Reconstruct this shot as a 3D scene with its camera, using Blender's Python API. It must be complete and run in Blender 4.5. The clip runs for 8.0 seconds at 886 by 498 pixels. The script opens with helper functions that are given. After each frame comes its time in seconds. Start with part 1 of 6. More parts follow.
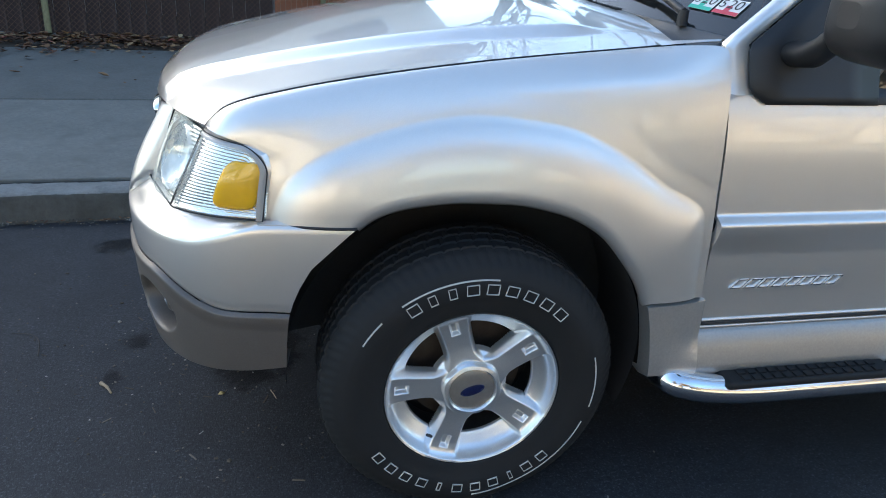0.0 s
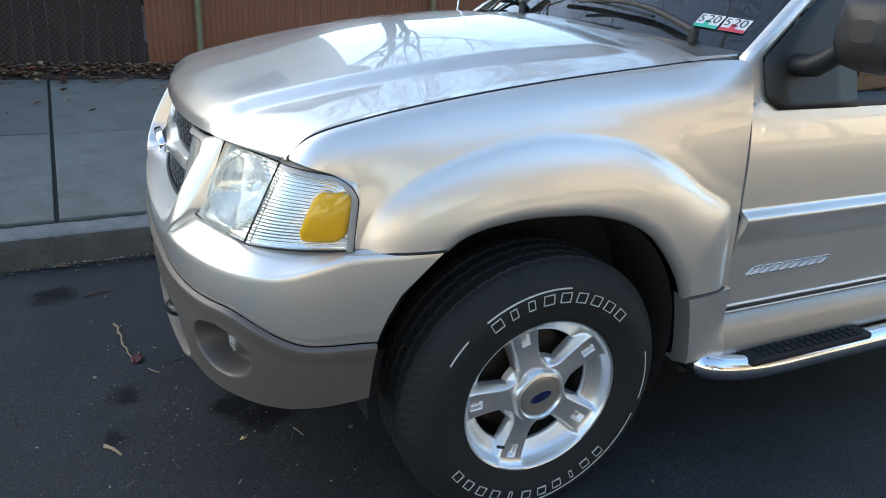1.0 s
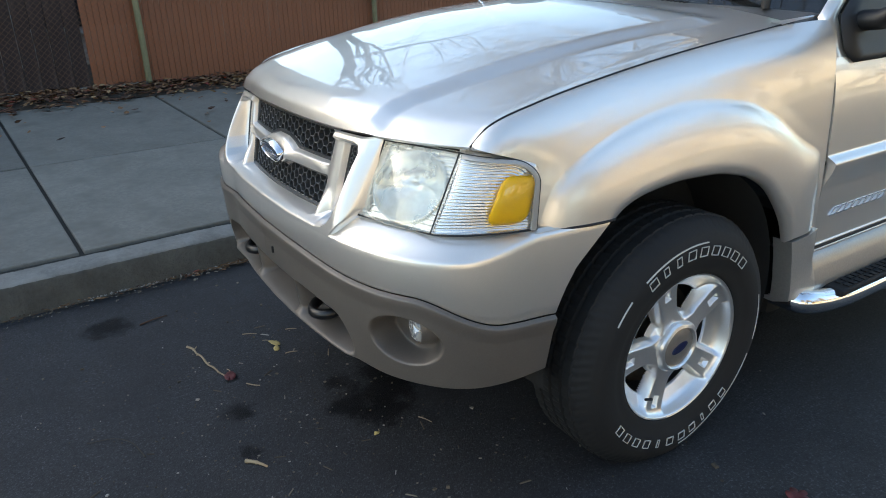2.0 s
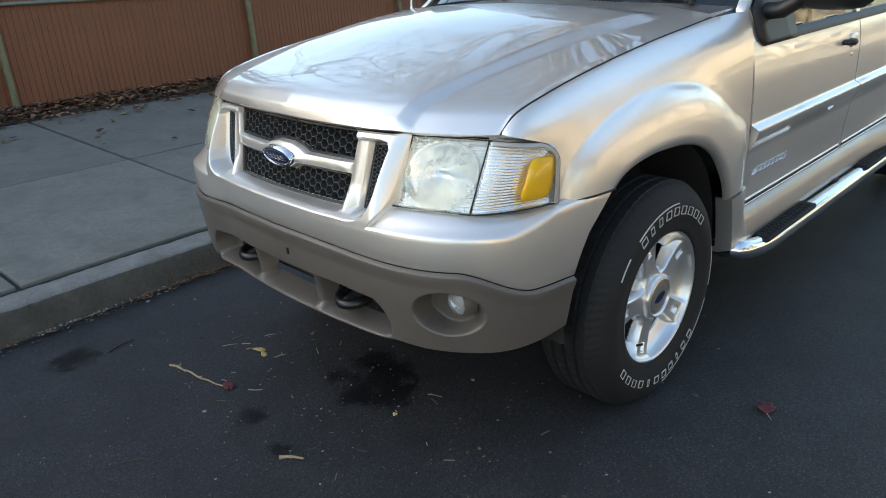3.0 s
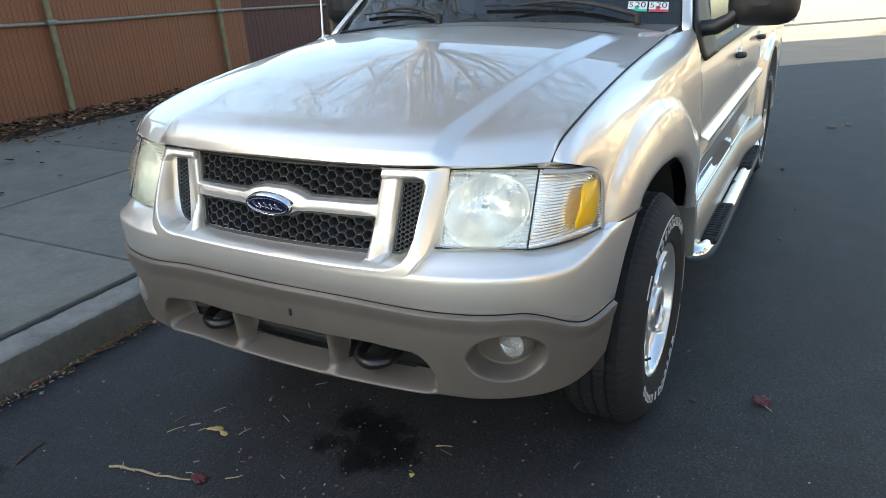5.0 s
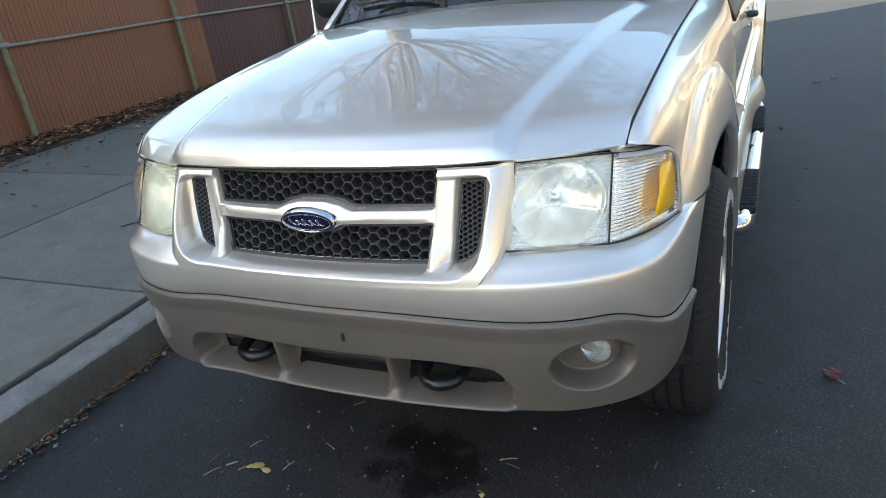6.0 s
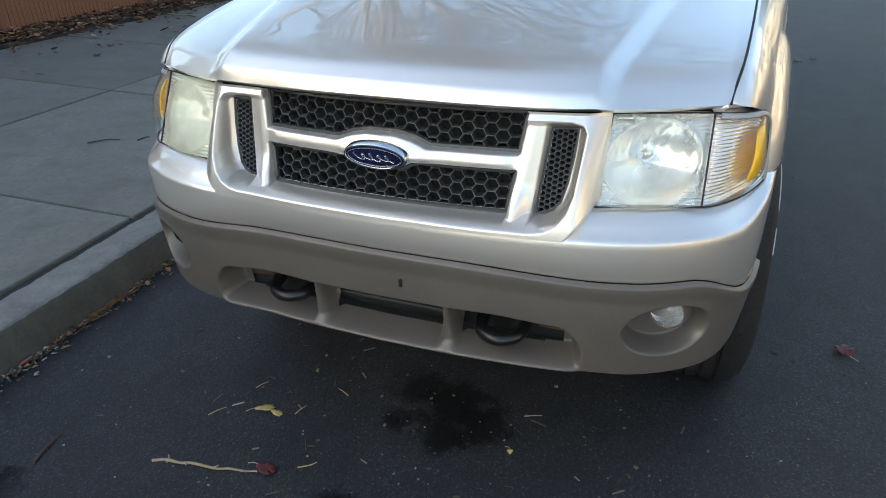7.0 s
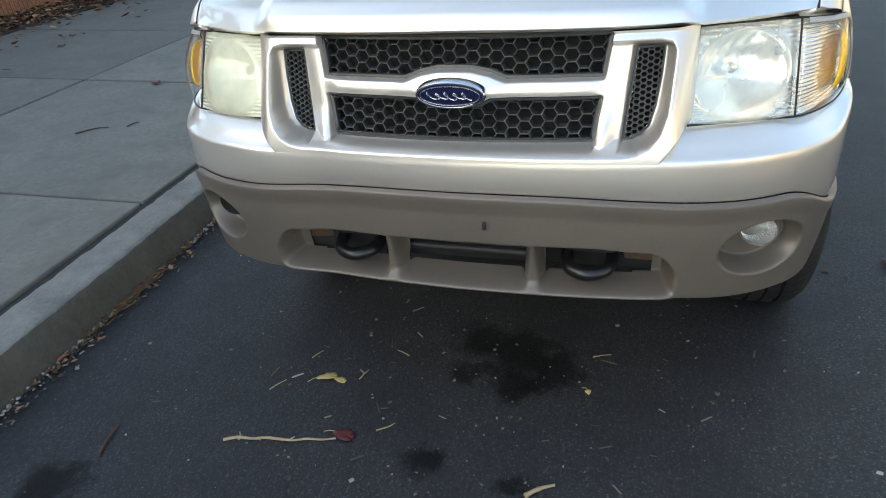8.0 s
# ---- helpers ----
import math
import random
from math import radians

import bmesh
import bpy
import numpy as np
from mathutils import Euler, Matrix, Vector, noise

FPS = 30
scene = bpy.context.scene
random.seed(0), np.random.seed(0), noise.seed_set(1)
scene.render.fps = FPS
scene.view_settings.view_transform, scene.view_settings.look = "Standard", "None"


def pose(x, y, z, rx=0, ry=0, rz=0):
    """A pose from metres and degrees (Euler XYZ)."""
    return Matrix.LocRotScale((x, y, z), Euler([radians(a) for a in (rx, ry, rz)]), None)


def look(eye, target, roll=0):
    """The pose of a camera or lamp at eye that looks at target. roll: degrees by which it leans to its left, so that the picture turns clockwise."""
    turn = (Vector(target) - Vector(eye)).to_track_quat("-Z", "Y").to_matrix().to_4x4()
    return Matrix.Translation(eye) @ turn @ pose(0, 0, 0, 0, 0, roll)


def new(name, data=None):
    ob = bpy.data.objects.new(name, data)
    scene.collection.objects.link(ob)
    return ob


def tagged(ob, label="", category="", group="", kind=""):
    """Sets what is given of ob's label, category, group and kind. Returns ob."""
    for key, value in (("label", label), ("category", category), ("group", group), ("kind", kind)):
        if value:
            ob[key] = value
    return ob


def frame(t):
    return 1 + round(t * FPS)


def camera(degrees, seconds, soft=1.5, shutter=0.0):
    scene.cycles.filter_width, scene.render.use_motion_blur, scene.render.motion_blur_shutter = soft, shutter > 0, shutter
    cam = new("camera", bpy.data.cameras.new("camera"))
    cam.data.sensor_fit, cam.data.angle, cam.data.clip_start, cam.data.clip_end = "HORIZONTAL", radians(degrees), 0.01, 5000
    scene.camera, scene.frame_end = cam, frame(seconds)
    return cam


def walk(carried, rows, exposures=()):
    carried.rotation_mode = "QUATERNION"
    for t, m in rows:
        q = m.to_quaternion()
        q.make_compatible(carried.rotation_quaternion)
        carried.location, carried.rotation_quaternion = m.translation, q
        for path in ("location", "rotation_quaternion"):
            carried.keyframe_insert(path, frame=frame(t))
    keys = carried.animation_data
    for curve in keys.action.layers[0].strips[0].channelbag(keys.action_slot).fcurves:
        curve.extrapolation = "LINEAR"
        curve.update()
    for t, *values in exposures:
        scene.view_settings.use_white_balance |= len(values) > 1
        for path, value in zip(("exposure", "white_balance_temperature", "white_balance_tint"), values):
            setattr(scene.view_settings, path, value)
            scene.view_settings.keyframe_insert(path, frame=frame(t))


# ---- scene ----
cam = camera(65.8, 8.0, soft=1.0)
PATH = [
    (0, (-0.387, -2.187, 1.372), (0.001, -0.403, 0.557), 3.16),
    (0.2, (-0.475, -2.111, 1.368), (-0.157, -0.435, 0.532), 0.36),
    (0.5, (-0.606, -2.052, 1.357), (-0.198, -0.324, 0.437), 0.93),
    (0.8, (-0.748, -2.039, 1.347), (-0.127, -0.415, 0.582), 3.14),
    (1, (-0.869, -2.065, 1.369), (-0.086, -0.388, 0.612), 3.02),
    (1.2, (-0.999, -2.077, 1.391), (-0.183, -0.530, 0.651), 1.68),
    (1.5, (-1.167, -2.041, 1.382), (-0.282, -0.426, 0.602), 0.99),
    (1.7, (-1.264, -1.973, 1.357), (-0.368, -0.355, 0.596), 0.31),
    (2.8, (-1.766, -1.779, 1.387), (-0.521, -0.433, 0.587), -3.75),
    (3, (-1.842, -1.775, 1.388), (-0.566, -0.440, 0.619), -2.91),
    (3.2, (-1.890, -1.744, 1.390), (-0.677, -0.481, 0.652), -1.41),
    (3.5, (-1.931, -1.642, 1.366), (-0.615, -0.352, 0.588), -4.88),
    (3.8, (-1.939, -1.516, 1.368), (-0.645, -0.343, 0.620), -6.49),
    (4, (-1.934, -1.454, 1.369), (-0.598, -0.170, 0.615), -7.66),
    (4.5, (-1.991, -1.346, 1.395), (-0.424, -0.341, 0.664), -5.21),
    (4.7, (-2.043, -1.295, 1.400), (-0.428, -0.357, 0.684), -3.39),
    (5.8, (-2.067, -1.035, 1.390), (-0.449, -0.142, 0.627), -4.43),
    (6, (-2.004, -0.964, 1.391), (-0.366, -0.110, 0.625), -8.04),
    (6.2, (-1.960, -0.898, 1.400), (-0.398, -0.130, 0.639), -7.47),
    (6.5, (-1.953, -0.829, 1.387), (-0.316, -0.036, 0.555), -6.16),
    (6.8, (-2.008, -0.711, 1.376), (-0.447, -0.031, 0.531), -1.89),
    (7, (-2.043, -0.658, 1.374), (-0.397, 0.015, 0.457), -1.24),
    (7.2, (-2.072, -0.596, 1.357), (-0.520, -0.007, 0.433), -2.64),
    (7.5, (-2.112, -0.523, 1.308), (-0.458, 0.013, 0.320), -2.96),
    (7.8, (-2.116, -0.486, 1.327), (-0.580, 0.100, 0.375), -5.86),
    (8, (-2.113, -0.418, 1.304), (-0.476, 0.164, 0.314), -5.35),
]
walk(cam, [(t, look(eye, target, roll)) for t, eye, target, roll in PATH], [(0.0, 2.65, 5800, 5), (1.5, 2.55, 6350, 5), (3.0, 2.52, 6700, 5), (4.0, 2.66, 6750, 5), (4.5, 2.74, 6750, 5), (6.0, 2.70, 6700, 5), (6.5, 2.66, 6700, 5), (7.0, 2.58, 6700, 5), (7.5, 2.66, 6750, 5), (8.0, 2.88, 7000, 5)])

# ---------------------------------------------------------------- light
world = bpy.data.worlds.new("sky")
scene.world = world
world.use_nodes = True
wn = world.node_tree.nodes
sky = wn.new("ShaderNodeTexSky")
sky.sky_type = "NISHITA"
sky.sun_disc = False
SUN_EL, SUN_AZ = 19.5, -42.0   # degrees; azimuth turned from +y towards +x
sky.sun_elevation, sky.sun_rotation = radians(SUN_EL), radians(SUN_AZ)
sky.air_density, sky.dust_density, sky.ozone_density = 1.0, 2.2, 1.0
wn["Background"].inputs["Strength"].default_value = 0.085
world.node_tree.links.new(sky.outputs[0], wn["Background"].inputs[0])
sun_data = bpy.data.lights.new("sun", "SUN")
sun_data.energy, sun_data.angle, sun_data.color = 5.0, radians(0.6), (1.0, 0.88, 0.72)
sun = new("sun", sun_data)
sun_way = Vector((math.sin(radians(SUN_AZ)) * math.cos(radians(SUN_EL)), math.cos(radians(SUN_AZ)) * math.cos(radians(SUN_EL)), math.sin(radians(SUN_EL))))
sun.matrix_world = look(sun_way * 60, (0, 0, 0))


# ---------------------------------------------------------------- materials
def material(name, color, rough=0.5, metal=0.0, **more):
    m = bpy.data.materials.new(name)
    m.use_nodes = True
    p = m.node_tree.nodes["Principled BSDF"]
    p.inputs["Base Color"].default_value = (*color, 1)
    p.inputs["Roughness"].default_value, p.inputs["Metallic"].default_value = rough, metal
    for key, value in more.items():
        p.inputs[key.replace("_", " ")].default_value = value
    return m


def node(m, kind, **inputs):
    n = m.node_tree.nodes.new("ShaderNode" + kind)
    for key, value in inputs.items():
        n.inputs[key].default_value = value
    return n


def link(m, a, b):
    m.node_tree.links.new(a, b)


def coords(m, kind="Object", scale=(1, 1, 1)):
    c = node(m, "TexCoord")
    mp = node(m, "Mapping")
    mp.inputs["Scale"].default_value = scale
    link(m, c.outputs[kind], mp.inputs[0])
    return mp.outputs[0]


def noise_of(m, vector, scale, detail=4.0, rough=0.6):
    n = node(m, "TexNoise", Scale=scale, Detail=detail, Roughness=rough)
    link(m, vector, n.inputs["Vector"])
    return n.outputs["Fac"]


def ramp(m, fac, *stops):
    r = node(m, "ValToRGB")
    e = r.color_ramp.elements
    while len(e) < len(stops):
        e.new(0.5)
    for el, (at, col) in zip(e, stops):
        el.position = at
        el.color = (*col, 1) if len(col) == 3 else col
    link(m, fac, r.inputs[0])
    return r.outputs[0]


def blend(m, fac, a, b, mode="MIX"):
    n = m.node_tree.nodes.new("ShaderNodeMix")
    n.data_type, n.blend_type = "RGBA", mode
    for sock, v in ((n.inputs[0], fac), (n.inputs[6], a), (n.inputs[7], b)):
        if hasattr(v, "node"):
            link(m, v, sock)
        else:
            sock.default_value = v if isinstance(v, float) else (*v, 1)
    return n.outputs[2]


def bump(m, fac, strength, distance=0.01):
    b = node(m, "Bump", Strength=strength, Distance=distance)
    link(m, fac, b.inputs["Height"])
    link(m, b.outputs[0], m.node_tree.nodes["Principled BSDF"].inputs["Normal"])
    return b


def base(m, socket, name="Base Color"):
    link(m, socket, m.node_tree.nodes["Principled BSDF"].inputs[name])


def worn(name, dark, light, scale, rough=0.6, metal=0.0, relief=0.2, dist=0.004, stretch=(1, 1, 1), fine=6.0, kind="Object", **more):
    """A material that varies at two scales, with fine relief."""
    m = material(name, light, rough, metal, **more)
    v = coords(m, kind, stretch)
    big, small = noise_of(m, v, scale), noise_of(m, v, scale * fine, 6.0, 0.7)
    c1 = ramp(m, big, (0.3, dark), (0.7, light))
    c2 = ramp(m, small, (0.25, tuple(0.72 * a for a in light)), (0.75, tuple(min(1, 1.18 * a) for a in light)))
    base(m, blend(m, 0.5, c1, c2))
    if relief:
        bump(m, small, relief, dist)
    return m


PAINT_RGB = (0.92, 0.875, 0.815)


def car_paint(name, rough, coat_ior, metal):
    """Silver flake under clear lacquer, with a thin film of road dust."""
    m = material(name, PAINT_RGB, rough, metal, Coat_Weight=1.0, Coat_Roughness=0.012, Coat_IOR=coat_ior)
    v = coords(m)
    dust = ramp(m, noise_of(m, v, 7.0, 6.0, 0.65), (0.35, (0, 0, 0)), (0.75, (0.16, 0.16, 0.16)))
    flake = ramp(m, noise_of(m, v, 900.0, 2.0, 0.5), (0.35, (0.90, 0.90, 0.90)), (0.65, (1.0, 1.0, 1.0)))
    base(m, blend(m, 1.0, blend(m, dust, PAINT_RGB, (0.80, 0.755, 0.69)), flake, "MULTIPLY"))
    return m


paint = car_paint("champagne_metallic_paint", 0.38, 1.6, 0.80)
# Hood: the same paint with a stronger coat, for clearer reflections.
polished = car_paint("glossier_champagne_paint", 0.34, 2.2, 0.84)

cladding = worn("taupe_moulded_plastic", (0.124, 0.108, 0.094), (0.160, 0.140, 0.121), 5.0, 0.44, 0.25, 0.05, 0.001, fine=60.0, Coat_Weight=0.15, Coat_Roughness=0.3)
# Sill and end piece: body paint taken darker and greyer.
rocker_paint = worn("grey_sill_paint", (0.33, 0.315, 0.29), (0.41, 0.39, 0.36), 4.0, 0.40, 0.55, 0.03, 0.001, fine=40.0, Coat_Weight=0.4, Coat_Roughness=0.15)
foot_paint = worn("grey_end_piece_paint", (0.50, 0.475, 0.44), (0.60, 0.57, 0.53), 4.0, 0.38, 0.72, 0.02, 0.001, fine=40.0, Coat_Weight=0.5, Coat_Roughness=0.10)
# Front edges of the grille cells, paler than their walls.
mesh_edge = worn("pale_grille_edges", (0.09, 0.09, 0.092), (0.17, 0.17, 0.17), 14.0, 0.4, 0, 0.0)
black = worn("black_plastic", (0.012, 0.012, 0.013), (0.022, 0.022, 0.023), 9.0, 0.5, 0, 0.1, 0.001, fine=50.0)
cowl_mat = worn("dusty_cowl_plastic", (0.035, 0.036, 0.038), (0.085, 0.086, 0.088), 7.0, 0.5, 0, 0.1, 0.001, fine=30.0)
hook_black = worn("gloss_black_paint", (0.005, 0.005, 0.0055), (0.010, 0.010, 0.011), 12.0, 0.32, 0, 0.1, 0.001, fine=20.0)
mesh_black = worn("dusty_black_grille_plastic", (0.030, 0.030, 0.031), (0.060, 0.060, 0.060), 14.0, 0.32, 0, 0.05, 0.001)
# Near-black for hidden hollows: their shade is put into this colour.
void = material("hollow_shade_black", (0.016, 0.016, 0.016), 0.9)
liner = worn("wheel_liner_plastic", (0.017, 0.017, 0.017), (0.030, 0.029, 0.028), 6.0, 0.85, 0, 0.2, 0.003)
rubber = worn("tyre_rubber", (0.0052, 0.0054, 0.0058), (0.0115, 0.0118, 0.0124), 8.0, 0.76, 0, 0.15, 0.001, fine=40.0)
alloy = worn("machined_alloy", (0.80, 0.80, 0.79), (0.92, 0.92, 0.91), 14.0, 0.34, 0.88, 0.01, 0.001, fine=30.0)
cap_metal = worn("dull_grey_cap", (0.30, 0.27, 0.235), (0.38, 0.345, 0.30), 10.0, 0.36, 0.6, 0.02, 0.001)
chrome = material("polished_chrome", (0.86, 0.87, 0.88), 0.08, 1.0)
_n = noise_of(chrome, coords(chrome), 30.0)
base(chrome, ramp(chrome, _n, (0.3, (0.05, 0.05, 0.05)), (0.8, (0.16, 0.16, 0.16))), "Roughness")
reflector = material("reflector_mirror", (0.95, 0.96, 0.94), 0.22, 0.85)
white_mark = material("raised_white_rubber", (0.62, 0.60, 0.56), 0.6)
navy = material("navy_enamel", (0.010, 0.016, 0.075), 0.18, 0.2, Coat_Weight=1.0, Coat_Roughness=0.05)
seal_gap_black = material("seal_and_gap_black", (0.01, 0.01, 0.011), 0.6)
brake = worn("brake_iron", (0.03, 0.022, 0.018), (0.09, 0.07, 0.055), 20.0, 0.6, 0.6, 0.1, 0.002)
rust = worn("rusty_brown_steel", (0.05, 0.028, 0.018), (0.13, 0.075, 0.05), 14.0, 0.85, 0.2, 0.4, 0.003)
radiator = worn("radiator_fins", (0.16, 0.16, 0.165), (0.26, 0.26, 0.26), 9.0, 0.45, 0.6, 0.1, 0.002)


def pane_glass(name, tint, haze=(0.0, 0.0), haze_rgb=(0.9, 0.9, 0.9), rough=0.01, scale=9.0):
    """Thin clear sheet: see-through, with gloss that grows at grazing angles, and an uneven milky haze."""
    m = bpy.data.materials.new(name)
    m.use_nodes = True
    m.node_tree.nodes.clear()
    see, gloss = node(m, "BsdfTransparent"), node(m, "BsdfGlossy", Roughness=rough)
    see.inputs["Color"].default_value = (*tint, 1)
    gloss.inputs["Color"].default_value = (1, 1, 1, 1)
    weight = node(m, "LayerWeight", Blend=0.5)
    power, scaled = node(m, "Math"), node(m, "Math")
    power.operation, scaled.operation = "POWER", "MULTIPLY_ADD"
    power.inputs[1].default_value = 4.4
    scaled.inputs[1].default_value, scaled.inputs[2].default_value = 0.93, 0.065
    link(m, weight.outputs["Facing"], power.inputs[0])
    link(m, power.outputs[0], scaled.inputs[0])
    inner = see.outputs[0]
    if haze[1]:
        milk, mix = node(m, "BsdfDiffuse"), node(m, "MixShader")
        milk.inputs["Color"].default_value = (*haze_rgb, 1)
        f = ramp(m, noise_of(m, coords(m), scale), (0.3, (haze[0],) * 3), (0.72, (haze[1],) * 3))
        link(m, f, mix.inputs[0])
        link(m, inner, mix.inputs[1])
        link(m, milk.outputs[0], mix.inputs[2])
        inner = mix.outputs[0]
    top, out = node(m, "MixShader"), node(m, "OutputMaterial")
    link(m, scaled.outputs[0], top.inputs[0])
    link(m, inner, top.inputs[1])
    link(m, gloss.outputs[0], top.inputs[2])
    link(m, top.outputs[0], out.inputs[0])
    return m


hazy_lens = pane_glass("hazed_headlight_lens", (0.97, 0.98, 0.94), (0.20, 0.42), (0.95, 0.95, 0.86), 0.04)
yellowed_lens = pane_glass("yellowed_headlight_lens", (0.97, 0.97, 0.86), (0.42, 0.68), (0.93, 0.92, 0.70), 0.08)
clear_lens = pane_glass("clear_marker_lens", (0.98, 0.98, 0.97), (0.0, 0.05), (0.9, 0.9, 0.9), 0.03)
amber_lens = material("amber_plastic", (1.0, 0.56, 0.0), 0.30, 0.0, Specular_IOR_Level=0.25)
fog_lens = pane_glass("fog_lamp_glass", (0.96, 0.96, 0.95), (0.20, 0.36), (0.9, 0.9, 0.88), 0.06)
window_glass = pane_glass("tinted_window_glass", (0.16, 0.21, 0.21), (0.01, 0.035), (0.6, 0.6, 0.6))

asphalt = material("dark_sealed_asphalt", (0.045, 0.046, 0.05), 0.62)
_v = coords(asphalt)
grit = node(asphalt, "TexVoronoi", Scale=230.0)
link(asphalt, _v, grit.inputs["Vector"])
a1 = ramp(asphalt, noise_of(asphalt, _v, 0.55, 5.0, 0.6), (0.3, (0.018, 0.0186, 0.0202)), (0.72, (0.033, 0.0338, 0.0365)))
a2 = ramp(asphalt, noise_of(asphalt, _v, 9.0, 8.0, 0.75), (0.3, (0.012, 0.0122, 0.0132)), (0.75, (0.044, 0.0446, 0.0468)))
a3 = blend(asphalt, 0.5, a1, a2)
a4 = blend(asphalt, ramp(asphalt, grit.outputs["Distance"], (0.0, (0.5, 0.5, 0.5)), (0.35, (0, 0, 0))), a3, (0.065, 0.065, 0.068))
chips = node(asphalt, "TexVoronoi", Scale=34.0)
link(asphalt, _v, chips.inputs["Vector"])
a5 = blend(asphalt, ramp(asphalt, chips.outputs["Distance"], (0.0, (0.45, 0.45, 0.45)), (0.05, (0, 0, 0))), a4, (0.16, 0.155, 0.145))


def spill(m, vector, at, radius, color_in, color):
    """Oil soaked into the asphalt round a place, with a ragged edge."""
    sub = node(m, "VectorMath")
    sub.operation = "SUBTRACT"
    link(m, vector, sub.inputs[0])
    sub.inputs[1].default_value = (*at, 0)
    ln = node(m, "VectorMath")
    ln.operation = "LENGTH"
    link(m, sub.outputs[0], ln.inputs[0])
    mul = node(m, "Math")
    mul.operation = "MULTIPLY_ADD"
    link(m, noise_of(m, vector, 11.0, 10.0, 0.82), mul.inputs[0])
    mul.inputs[1].default_value = radius * 3.2
    link(m, ln.outputs["Value"], mul.inputs[2])
    mask = ramp(m, mul.outputs[0], (0.0, (0.95, 0.95, 0.95)), (min(0.98, radius * 2.05), (0.80, 0.80, 0.80)), (min(1.0, radius * 2.46), (0, 0, 0)))
    return blend(m, mask, color_in, color), mask


STAINS = (((-0.53, -0.03), 0.16), ((-0.61, -0.13), 0.12), ((-0.48, 0.09), 0.12), ((-0.67, -0.03), 0.11), ((-0.64, 0.12), 0.07), ((-0.975, 0.153), 0.075), ((-1.19, 1.10), 0.13), ((-1.04, -0.06), 0.06))
a5 = blend(asphalt, ramp(asphalt, noise_of(asphalt, _v, 130.0, 3.0, 0.6), (0.54, (0, 0, 0)), (0.68, (0.85, 0.85, 0.85))), a5, (0.105, 0.108, 0.114))
a5 = blend(asphalt, ramp(asphalt, noise_of(asphalt, _v, 62.0, 5.0, 0.7), (0.36, (0.75, 0.75, 0.75)), (0.52, (0, 0, 0))), a5, (0.010, 0.0102, 0.0112))
a5 = blend(asphalt, ramp(asphalt, noise_of(asphalt, _v, 3.2, 7.0, 0.7), (0.38, (0.55, 0.55, 0.55)), (0.58, (0, 0, 0))), a5, (0.014, 0.0142, 0.016))
a5 = blend(asphalt, 1.0, a5, (0.97, 1.0, 1.04), "MULTIPLY")
stained, oil_masks = a5, []
for at, radius in STAINS:
    stained, mask = spill(asphalt, _v, at, radius, stained, (0.0045, 0.0047, 0.0052))
    oil_masks.append(mask)
base(asphalt, stained)
oil = oil_masks[0]
for mask in oil_masks[1:]:
    oil = blend(asphalt, 1.0, oil, mask, "LIGHTEN")
base(asphalt, blend(asphalt, oil, (0.66, 0.66, 0.66), (0.50, 0.50, 0.50)), "Roughness")
base(asphalt, blend(asphalt, oil, (0.42, 0.42, 0.42), (0.12, 0.12, 0.12)), "Specular IOR Level")
bump(asphalt, noise_of(asphalt, _v, 150.0, 4.0, 0.7), 0.7, 0.004)

slab_mat = material("weathered_concrete", (0.30, 0.30, 0.30), 0.85)
_v = coords(slab_mat, "Generated")
_o = coords(slab_mat, "Object")
rnd = node(slab_mat, "ObjectInfo")
s1 = ramp(slab_mat, noise_of(slab_mat, _o, 1.7, 6.0, 0.6), (0.25, (0.115, 0.117, 0.112)), (0.75, (0.22, 0.22, 0.21)))
s2 = ramp(slab_mat, noise_of(slab_mat, _o, 40.0, 6.0, 0.75), (0.3, (0.12, 0.12, 0.117)), (0.7, (0.32, 0.32, 0.305)))
s3 = blend(slab_mat, 0.4, s1, s2)
s4 = blend(slab_mat, 0.9, s3, ramp(slab_mat, rnd.outputs["Random"], (0.0, (0.68, 0.69, 0.69)), (1.0, (1.06, 1.06, 1.03))), "MULTIPLY")
s5 = blend(slab_mat, ramp(slab_mat, noise_of(slab_mat, _o, 5.0, 8.0, 0.75), (0.50, (0, 0, 0)), (0.68, (0.6, 0.6, 0.6))), s4, (0.11, 0.108, 0.10))
base(slab_mat, blend(slab_mat, 1.0, s5, (1.05, 1.0, 0.92), "MULTIPLY"))
bump(slab_mat, noise_of(slab_mat, _o, 90.0, 6.0, 0.8), 0.3, 0.003)

kerb_grime = worn("grimy_kerb_face", (0.036, 0.033, 0.026), (0.150, 0.140, 0.118), 6.0, 0.92, 0, 1.0, 0.014, fine=7.0)
crumb_mat = worn("pale_mortar_crumbs", (0.20, 0.19, 0.17), (0.42, 0.41, 0.38), 60.0, 0.9, 0, 0.4, 0.002)
kerb_mat = worn("rough_kerb_concrete", (0.085, 0.083, 0.076), (0.30, 0.292, 0.27), 7.0, 0.9, 0, 0.9, 0.010, fine=9.0)
# Warm pale tone: sunlight on the far road, put into the colour.
sunlit_asphalt = worn("sun_pale_asphalt", (0.21, 0.18, 0.14), (0.32, 0.275, 0.215), 1.2, 0.9, 0, 0.4, 0.004, fine=30.0)
soil = worn("damp_soil", (0.03, 0.024, 0.018), (0.075, 0.058, 0.042), 8.0, 0.95, 0, 0.8, 0.01)
joint_mat = worn("dirty_joint", (0.02, 0.02, 0.018), (0.045, 0.042, 0.036), 20.0, 0.95, 0, 0.4, 0.004)
